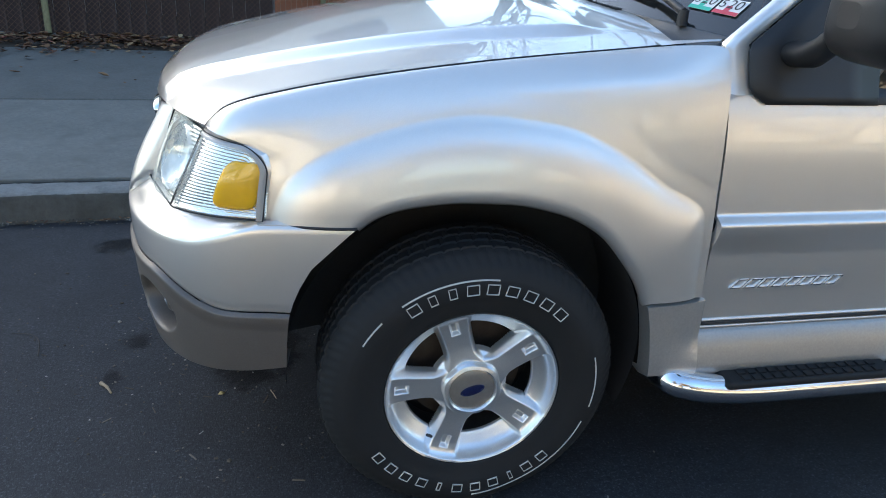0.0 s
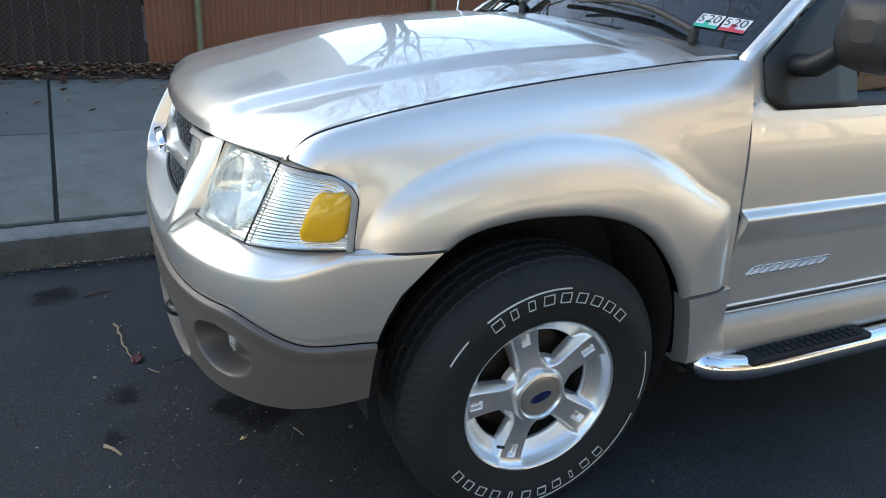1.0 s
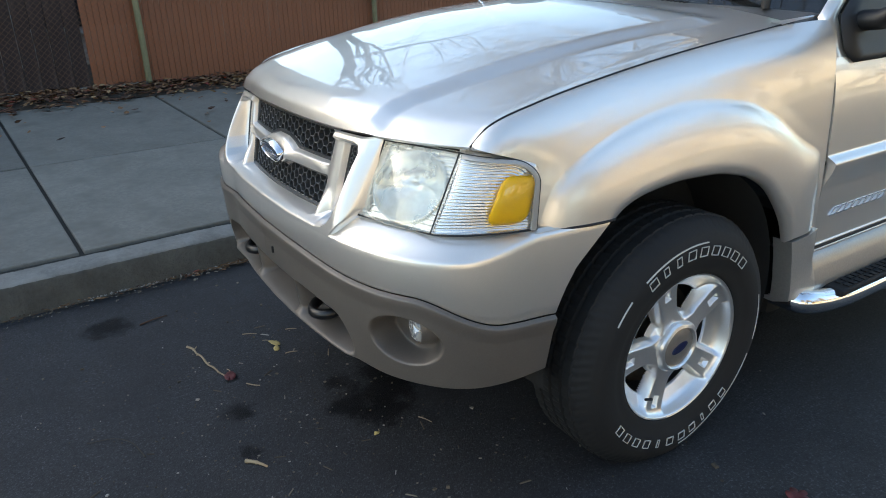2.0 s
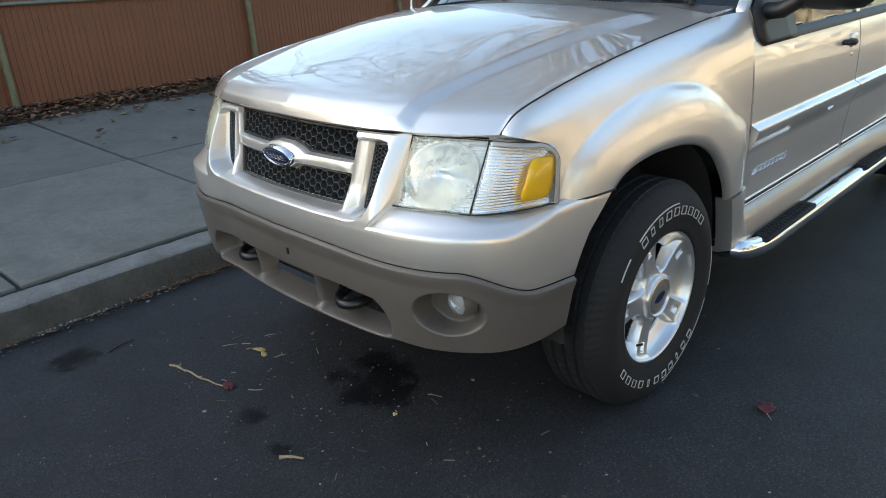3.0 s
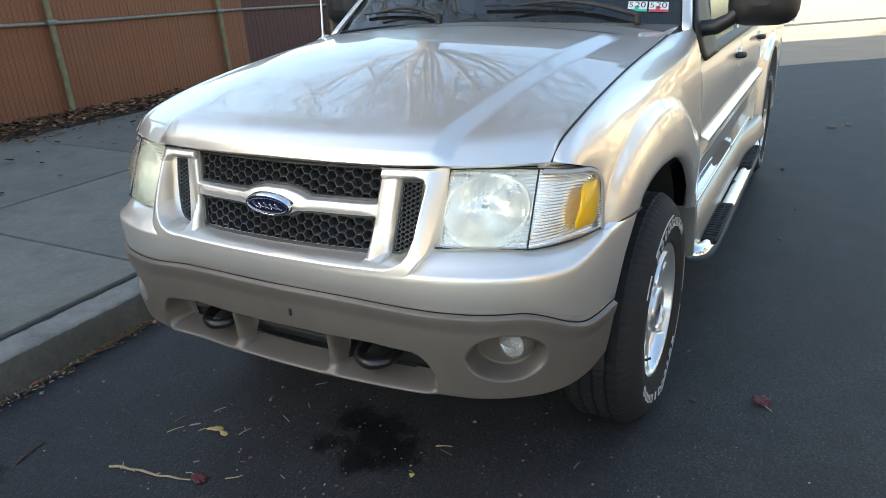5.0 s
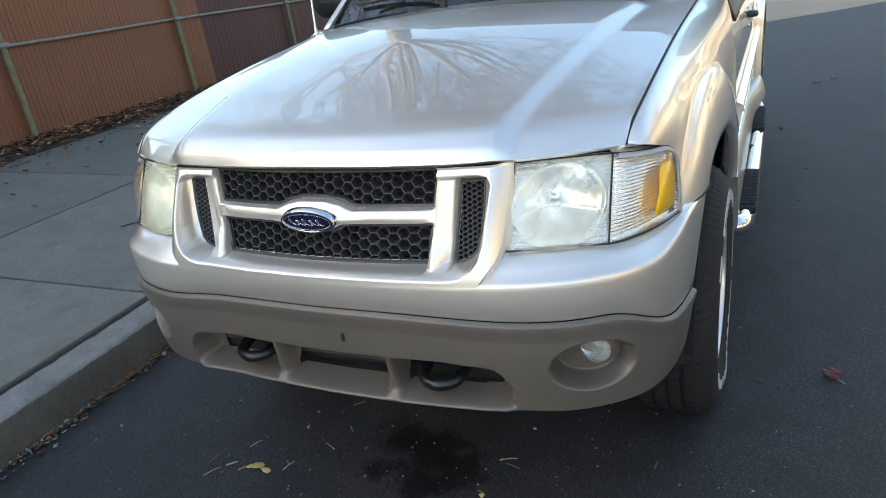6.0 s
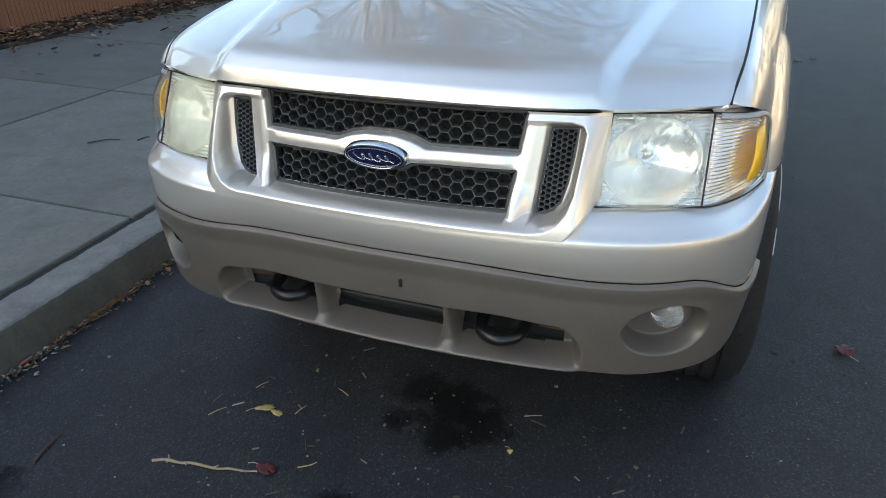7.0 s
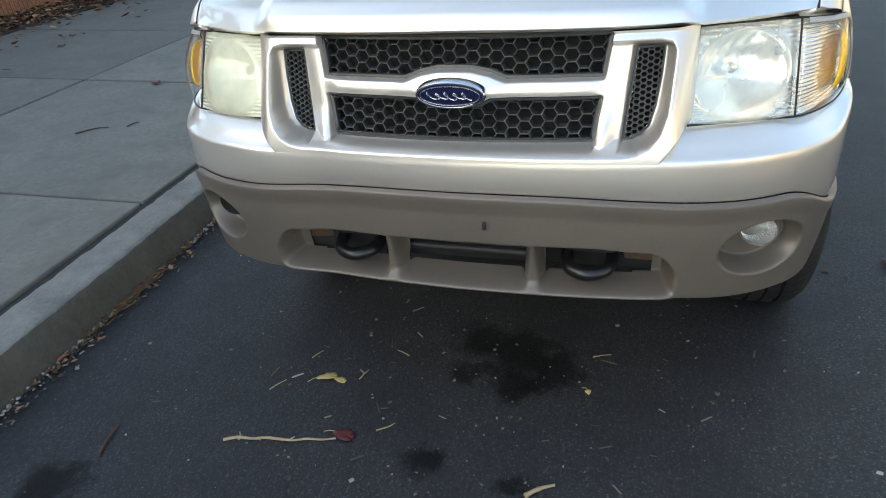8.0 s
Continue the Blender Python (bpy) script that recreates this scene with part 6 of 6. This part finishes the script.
def loose_leaf(name, x, y, size, turn, mat, label, lobes=5, lift=0.0, long=1.0, h=0.0):
    """A curled lobed leaf with a stalk, lying on the road."""
    u, v = to_road(x, y)
    n = 40
    verts = [(0, 0, 0.010 + lift)]
    ring = []
    for k in range(n):
        a = 2 * math.pi * k / n
        rad = size * 0.5 * (0.66 + 0.34 * abs(math.cos(lobes * a / 2)) ** 0.6) * (1 + 0.10 * noise.noise((k * 0.9, x * 7, y * 5)))
        px, py = rad * math.cos(a) * long, rad * math.sin(a) * 0.8
        ring.append((px, py, lift + 0.003 + 0.30 * size * (1 - math.cos(py / (size * 0.5) * 1.3)) + 0.10 * size * abs(noise.noise((px * 40, py * 40, x)))))
    for s in (0.5, 1.0):
        verts += [(p[0] * s, p[1] * s, 0.008 + lift + (p[2] - 0.008 - lift) * s * s) for p in ring]
    faces = [(0, 1 + k, 1 + (k + 1) % n) for k in range(n)] + [(1 + k, 1 + n + k, 1 + n + (k + 1) % n, 1 + (k + 1) % n) for k in range(n)]
    ob = solid(name, verts, faces, mat, None, "", True, 0)
    ob.matrix_world = on_road(u, v, h, turn)
    mod = ob.modifiers.new("thickness", "SOLIDIFY")
    mod.thickness = 0.0008
    rod("stalk", [(size * 0.45 * long, 0, lift + 0.006), (size * 0.62 * long, 0.004, lift + 0.006), (size * 0.85 * long, 0.012, lift + 0.003)], 0.0012, twig_mat, ob, n=6)
    return tagged(ob, label, "leaf")


def R3(*xyh):
    return [(*to_road(x, y), h) for x, y, h in xyh]


twig("twig", R3((-1.032, 0.640, 0.005), (-1.016, 0.600, 0.006), (-1.016, 0.56, 0.008), (-1.004, 0.52, 0.007), (-1.003, 0.45, 0.010), (-0.988, 0.41, 0.008), (-0.983, 0.37, 0.008), (-0.970, 0.335, 0.006)), 0.0042, "pale dry twig with a dark red leaf at its end", knots=5, seed=2)
loose_leaf("red_leaf", -0.955, 0.318, 0.052, 70, leaf_red, "dark red crumpled leaf beside the twig", 3, 0.002, 1.35)
loose_leaf("yellow_leaf", -0.738, 0.470, 0.036, 105, leaf_yellow, "pale yellow crumpled leaf", 3, 0.0, 1.9)
loose_leaf("yellow_leaf", -0.745, 0.425, 0.030, 70, leaf_yellow, "small pale yellow crumpled leaf", 3, 0.0, 1.6)
loose_leaf("yellow_leaf", -0.672, -0.283, 0.022, 15, leaf_yellow, "tiny square pale yellow leaf scrap", 4)
loose_leaf("red_leaf", 0.118, -1.170, 0.072, 200, leaf_red, "curled red-brown leaf on the open road", 5, 0.004)
loose_leaf("red_leaf", -1.46, 1.44, 0.060, 120, leaf_red, "dark red leaf lying against the kerb", 5, 0.004)
for (u, v), size, turn, label in (((4.86, -1.66), 0.085, 30, "dry brown leaf on the open road"), ((4.98, -1.80), 0.070, 110, "dry brown leaf on the open road")):
    p = ROAD @ Vector((u, v, 0))
    loose_leaf("brown_leaf", p.x, p.y, size, turn, leaf_brown, label, 5, 0.003)
for (u, v), size, turn in (((1.92, 2.76), 0.085, 60), ((2.9, 4.3), 0.075, 10), ((3.3, 4.5), 0.08, 200)):
    p = ROAD @ Vector((u, v, 0))
    loose_leaf("red_leaf", p.x, p.y, size, turn, leaf_red, "dark red leaf lying on the pavement", 5, 0.004, 1.0, walk_h(v))
twig("twig", R3((-1.055, -0.184, 0.005), (-1.03, -0.212, 0.007), (-1.01, -0.246, 0.006)), 0.0055, "short pale broken twig on asphalt", seed=5)
twig("twig", [(-1.078, 1.037, 0.005), (-1.02, 1.052, 0.006), (-0.962, 1.058, 0.005)], 0.0036, "thin brown twig lying on asphalt", rust, seed=6)
twig("twig", R3((-1.30, 0.01, 0.004), (-1.32, 0.09, 0.010), (-1.37, 0.16, 0.006), (-1.44, 0.18, 0.004)), 0.0018, "thin bent dry stem on asphalt", bark, seed=7)
twig("twig", R3((-0.92, 0.24, 0.004), (-0.90, 0.21, 0.005), (-0.885, 0.20, 0.004)), 0.002, "thin straw-coloured stem on asphalt", seed=8)
for i, (x, y, dx, dy) in enumerate(((-0.73, 0.37, 0.045, -0.012), (-0.82, 0.62, 0.05, -0.03), (-0.66, 0.56, 0.04, -0.02), (-0.60, 0.26, 0.02, 0.045), (-0.52, -0.28, 0.02, -0.05))):
    twig("twig", R3((x, y, 0.003), (x + dx * 0.5, y + dy * 0.5, 0.005), (x + dx, y + dy, 0.003)), 0.0018, "short straw-coloured stem on asphalt", seed=20 + i)
# twigs on the pavement
for i, (x, y, dx, dy) in enumerate(((0.74, 2.70, 0.13, -0.12), (0.90, 2.48, 0.08, -0.02))):
    u0, v0 = to_road(x, y)
    u1, v1 = to_road(x + dx, y + dy)
    twig("twig", [(u0, v0, walk_h(v0) + 0.005), ((u0 + u1) / 2 + 0.02, (v0 + v1) / 2, walk_h((v0 + v1) / 2) + 0.008), (u1, v1, walk_h(v1) + 0.005)], 0.004, "thin dark twig on the pavement", bark, seed=40 + i)


def road_grit():
    rng = random.Random(11)
    bm = bmesh.new()
    for k in range(1100):
        near = rng.random() < 0.6
        u = rng.gauss(-0.75, 0.55) if near else rng.uniform(-4, 7)
        v = rng.gauss(0.05, 0.6) if near else rng.uniform(-4.5, 1.47)
        if v > 1.47 or rng.random() < 0.0:
            continue
        kind = rng.random()
        s = rng.uniform(0.0008, 0.0028) if kind < 0.9 else rng.uniform(0.0022, 0.0048)
        long = rng.uniform(3, 9) if kind > 0.76 and kind < 0.86 else rng.uniform(0.8, 1.8)
        a = rng.uniform(0, 6.3)
        ca, sa = math.cos(a), math.sin(a)
        pts = []
        for dz in (0.0, s * 0.9):
            for i, j in ((-1, -1), (1, -1), (1, 1), (-1, 1)):
                x, y = i * s * long * rng.uniform(0.7, 1.1), j * s * rng.uniform(0.6, 1.1)
                pts.append(bm.verts.new((u + x * ca - y * sa, v + x * sa + y * ca, dz + 0.0005)))
        bm.faces.new(pts[4:])
        for q in range(4):
            bm.faces.new((pts[q], pts[(q + 1) % 4], pts[4 + (q + 1) % 4], pts[4 + q]))
    # single pale stones and straws
    for u, v, s, long in ((3.256, -1.258, 0.009, 1.6), (1.708, -1.234, 0.007, 1.2), (-0.019, -0.966, 0.006, 1.8), (-0.10, -1.157, 0.004, 1.0), (-0.736, 1.378, 0.0062, 1.1), (-0.590, 1.205, 0.0045, 1.3), (-0.517, 0.376, 0.0028, 9.0), (-0.483, -0.681, 0.0026, 7.0), (-0.762, -0.527, 0.0022, 8.0), (-0.664, -0.564, 0.0050, 1.1), (-0.81, 0.33, 0.0024, 10.0), (-0.70, 0.62, 0.0024, 8.0)):
        a = rng.uniform(0, 3.1)
        ca, sa = math.cos(a), math.sin(a)
        pts = [bm.verts.new((u + (i * long * ca - j * sa) * s * k, v + (i * long * sa + j * ca) * s * k, 0.0005 + dz * s)) for dz, k in ((0, 1.0), (1.1, 0.7)) for i, j in ((-1, -1), (1, -1), (1, 1), (-1, 1))]
        bm.faces.new(pts[4:])
        for q in range(4):
            bm.faces.new((pts[q], pts[(q + 1) % 4], pts[4 + (q + 1) % 4], pts[4 + q]))
    # crumbs gathered in the gutter
    for k in range(2200):
        u, v = rng.uniform(-4, 5), KERB - abs(rng.gauss(0, 0.045)) + 0.005
        s = rng.uniform(0.0010, 0.0032)
        a = rng.uniform(0, 6.3)
        long = rng.choice((1, 1, 1.3, 3))
        ca, sa = math.cos(a), math.sin(a)
        pts = [bm.verts.new((u + (i * long * ca - j * sa) * s, v + (i * long * sa + j * ca) * s, dz * s + 0.0005)) for dz in (0, 1) for i, j in ((-1, -1), (1, -1), (1, 1), (-1, 1))]
        bm.faces.new(pts[4:])
        for q in range(4):
            bm.faces.new((pts[q], pts[(q + 1) % 4], pts[4 + (q + 1) % 4], pts[4 + q]))
    ob = part("road_grit", bm, debris_mat, None, "", False)
    ob.matrix_world = ROAD
    tagged(ob, "scattered pale grit and straw on the asphalt", "grit", kind="stuff")


road_grit()


def kerb_crumbs():
    rng = random.Random(17)
    bm = bmesh.new()
    for k in range(1300):
        u, v = rng.uniform(-3.5, 4.5), KERB - 0.002 - abs(rng.gauss(0, 0.014))
        if noise.noise((u * 1.7, 3.1, 0)) < -0.05:
            continue
        s = rng.uniform(0.0015, 0.0080)
        ring = [bm.verts.new((u + s * rng.uniform(0.7, 1.3) * math.cos(a), v + s * rng.uniform(0.6, 1.2) * math.sin(a), 0.0005)) for a in (0, 1.3, 2.5, 3.8, 5.0)]
        tip = bm.verts.new((u, v, s * rng.uniform(0.6, 1.2)))
        for q in range(5):
            bm.faces.new((ring[q], ring[(q + 1) % 5], tip))
    ob = part("mortar_crumbs", bm, crumb_mat, None, "", False)
    ob.matrix_world = ROAD
    tagged(ob, "pale crumbs of mortar along the kerb", "crumbs", kind="stuff")


kerb_crumbs()


def pine_straw():
    """Brown needles swept together against the kerb."""
    rng = random.Random(23)
    bm = bmesh.new()
    for k in range(260):
        u = rng.gauss(-0.36, 0.20) if k < 150 else rng.uniform(-2.0, 3.5)
        v = KERB - 0.004 - abs(rng.gauss(0, 0.022))
        a, half, r = rng.gauss(0, 0.45), rng.uniform(0.010, 0.034), rng.uniform(0.0007, 0.0014)
        ca, sa = math.cos(a), math.sin(a)
        z0, z1 = rng.uniform(0.001, 0.008), rng.uniform(0.001, 0.008)
        ends = []
        for s, z in ((-half, z0), (half, z1)):
            ends.append([bm.verts.new((u + s * ca - d * sa, min(v + s * sa + d * ca, KERB - 0.001), z + e)) for d, e in ((-r, 0), (r, 0), (0, 1.6 * r))])
        for q in range(3):
            bm.faces.new((ends[0][q], ends[0][(q + 1) % 3], ends[1][(q + 1) % 3], ends[1][q]))
    ob = part("pine_straw", bm, straw_mat, None, "", False)
    ob.matrix_world = ROAD
    tagged(ob, "orange-brown dry needles gathered against the kerb", "needles", kind="stuff")


pine_straw()
litter("gutter_litter", 420, lambda rng: (rng.uniform(-3.5, 5), KERB - 0.004 - abs(rng.gauss(0, 0.035)), 0.006), leaf_brown, "bits of brown leaf gathered in the gutter", 8, 0.008, 0.028)


# ---------------------------------------------------------------- what the paint and glass reflect
# Unseen strips, added to set how bright the truck's flank reflects.
far_walk = structure(part("far_pavement", box_bm((90, 1.6, 0.14), 0.02, (0, -8.4, 0.07)), slab_mat), "unseen concrete pavement across the street, added for reflections", "pavement")
far_walk.matrix_world = ROAD
far_lawn = structure(part("far_lawn", box_bm((90, 3.6, 0.14), 0.02, (0, -11.0, 0.08)), lawn), "unseen dry lawn across the street, added for reflections", "lawn")
far_lawn.matrix_world = ROAD
def house(u, v, length, depth, height, wall, turn, label, roof_h=1.9):
    h = thing("house", label, "house", on_road(u, v, 0.0, turn))
    part("wall", box_bm((length, depth, height), 0.02, (0, 0, height / 2)), wall, h)
    L, D = length / 2 + 0.35, depth / 2 + 0.45
    vs = [(-L, -D, height), (L, -D, height), (L, D, height), (-L, D, height), (-L, 0, height + roof_h), (L, 0, height + roof_h)]
    vs += [(x, y, z - 0.14) for x, y, z in vs[:4]]
    solid("roof", vs, [(0, 1, 5, 4), (2, 3, 4, 5), (3, 0, 4), (1, 2, 5), (0, 6, 7, 1), (2, 8, 9, 3), (1, 7, 8, 2), (3, 9, 6, 0), (6, 9, 8, 7)], shingle, h, "", False)
    for side in (-1, 1):
        for k in range(max(2, int(length / 3.2))):
            x = -length / 2 + 1.6 + k * (length - 3.2) / max(1, int(length / 3.2) - 1)
            for z in ((1.5,) if height < 4 else (1.5, 4.2)):
                win = part("window", box_bm((1.3, 0.10, 1.2), 0.012, (x, side * (depth / 2 + 0.01), z)), trim_white, h)
                part("pane", box_bm((1.14, 0.02, 1.04), 0.0, (x, side * (depth / 2 + 0.066), z)), window_dark, win)
    return h


window_dark = material("dark_window_pane", (0.02, 0.025, 0.03), 0.08, 0.0, Coat_Weight=0.5)
# Unseen house sized to keep the sun off; its pale wall brightens the hood.
house(-12.3, 12.2, 28.0, 9.0, 5.8, siding, 0.0, "unseen pale two-storey house that shades the truck", 2.2)
house(-9.0, -17.0, 13.0, 9.0, 3.2, stucco, 0.0, "low sunlit stucco house across the street")
house(8.5, -17.5, 12.0, 9.0, 3.4, stucco_b, 0.0, "tan sunlit stucco house across the street")
house(25.0, -17.0, 13.0, 9.0, 3.2, stucco, 0.0, "low pale stucco house across the street")


def bare_tree(u, v, seed, height, trunk_r, label, leaves=0, fork=0, turn=0.0):
    rng = random.Random(seed)
    tree = thing("tree", label, "tree", on_road(u, v, 0.0, turn))
    verts, faces, tips = [], [], []
    wob = 0.075 if fork else 0.12

    def limb(p, d, r, length, depth):
        n = 7 if r > 0.03 else 4
        steps = 6 if r > 0.05 else 4
        rings = []
        for s in range(steps + 1):
            rr = max(0.017 if fork else 0.004, r * (1 - (0.25 if depth == 0 and fork else 0.5) * s / steps))
            a = d.orthogonal().normalized()
            b = d.cross(a).normalized()
            i0 = len(verts)
            for k in range(n):
                w = 2 * math.pi * k / n
                verts.append(p + (a * math.cos(w) + b * math.sin(w)) * rr)
            rings.append(i0)
            if s < steps:
                d = (d + Vector((rng.gauss(0, wob), rng.gauss(0, wob), rng.gauss(0.03, 0.75 * wob)))).normalized()
                p = p + d * (length / steps)
                if depth < 5 and s > 0 and rng.random() < (((0.62 if depth < 2 else 0.78) if fork else 0.75) if depth else 0.0 if fork else 0.5):
                    q = (d + Vector((rng.gauss(0, 0.75), rng.gauss(0, 0.75), rng.gauss(0.15, 0.4)))).normalized()
                    limb(p, q, rr * (rng.uniform(0.50, 0.68) if fork else rng.uniform(0.42, 0.62)), length * rng.uniform(0.50, 0.75), depth + 1)
        for r1, r2 in zip(rings, rings[1:]):
            for k in range(n):
                faces.append((r1 + k, r1 + (k + 1) % n, r2 + (k + 1) % n, r2 + k))
        tips.append(p)
        if fork and depth == 0:
            for k in range(fork):
                w = 2 * math.pi * (k + rng.uniform(-0.2, 0.2)) / fork
                s = rng.uniform(0.30, 1.6)
                limb(p, Vector((s * math.cos(w), s * math.sin(w), 1.0)).normalized(), r * rng.uniform(0.15, 0.31), height * rng.uniform(0.19, 0.30), 1)
        elif depth < 5:
            for _ in range(2):
                q = (d + Vector((rng.gauss(0, 0.5), rng.gauss(0, 0.5), rng.gauss(0.05, 0.35)))).normalized()
                limb(p, q, max(0.004, r * (0.5 if fork else 0.42)), length * rng.uniform(0.5, 0.7), depth + 1)

    limb(Vector((0, 0, -0.1)), Vector((0.02, 0, 1)), trunk_r, height * (0.26 if fork else 0.34), 0)
    solid("trunk", verts, faces, bark, tree, "", True, 0)
    if leaves:
        bm = bmesh.new()
        for _ in range(leaves):
            t = rng.choice(tips)
            c = (t.x + rng.gauss(0, 0.5), t.y + rng.gauss(0, 0.5), t.z + rng.gauss(0, 0.4))
            leaf_card(bm, c, rng.uniform(0.10, 0.22), rng.uniform(0, 6.3), rng.uniform(-0.5, 0.9), rng.uniform(-0.9, 0.9), rng)
        part("crown", bm, leaf_gold, tree, "thin golden autumn leaves", False)
    return tree


bare_tree(14.2, 6.5, 5, 30.0, 0.42, "large bare tree with a forked trunk behind the fence", fork=16)
bare_tree(3.6, 8.2, 21, 15.0, 0.22, "bare tree close behind the fence")
bare_tree(15.0, -9.5, 8, 12.0, 0.24, "bare street tree across the road")
bare_tree(-6.0, -10.5, 9, 9.0, 0.18, "street tree with thin golden leaves across the road", 1800)
bare_tree(3.0, -11.0, 12, 8.5, 0.17, "street tree with golden autumn leaves across the road", 2200)

bare_tree(-1.8, -9.9, 31, 8.0, 0.16, "street tree with thin golden leaves across the road", 2400)
bare_tree(7.2, -10.0, 32, 9.0, 0.18, "street tree with golden autumn leaves across the road", 2600)
bare_tree(11.4, -9.8, 33, 8.5, 0.17, "street tree with thin golden leaves across the road", 2200)

# the far front corner of the body sits a little further forward and out
for ob in list(bpy.data.objects):
    top = ob
    while top.parent is not None and top.matrix_local == Matrix.Identity(4):
        top = top.parent
    if ob.type == "MESH" and top == truck and ob.data.users == 1 and ob.matrix_local == Matrix.Identity(4):
        co = np.zeros(len(ob.data.vertices) * 3)
        ob.data.vertices.foreach_get("co", co)
        co = co.reshape(-1, 3)
        fade = 1 - smooth01(co[:, 0], -0.45, 0.25)
        co[:, 0] -= 0.022 * fade * smooth01(co[:, 1], 0.30, 0.52)
        co[:, 1] += 0.022 * fade * smooth01(co[:, 1], 0.44, 0.66)
        ob.data.vertices.foreach_set("co", co.ravel())
        ob.data.update()
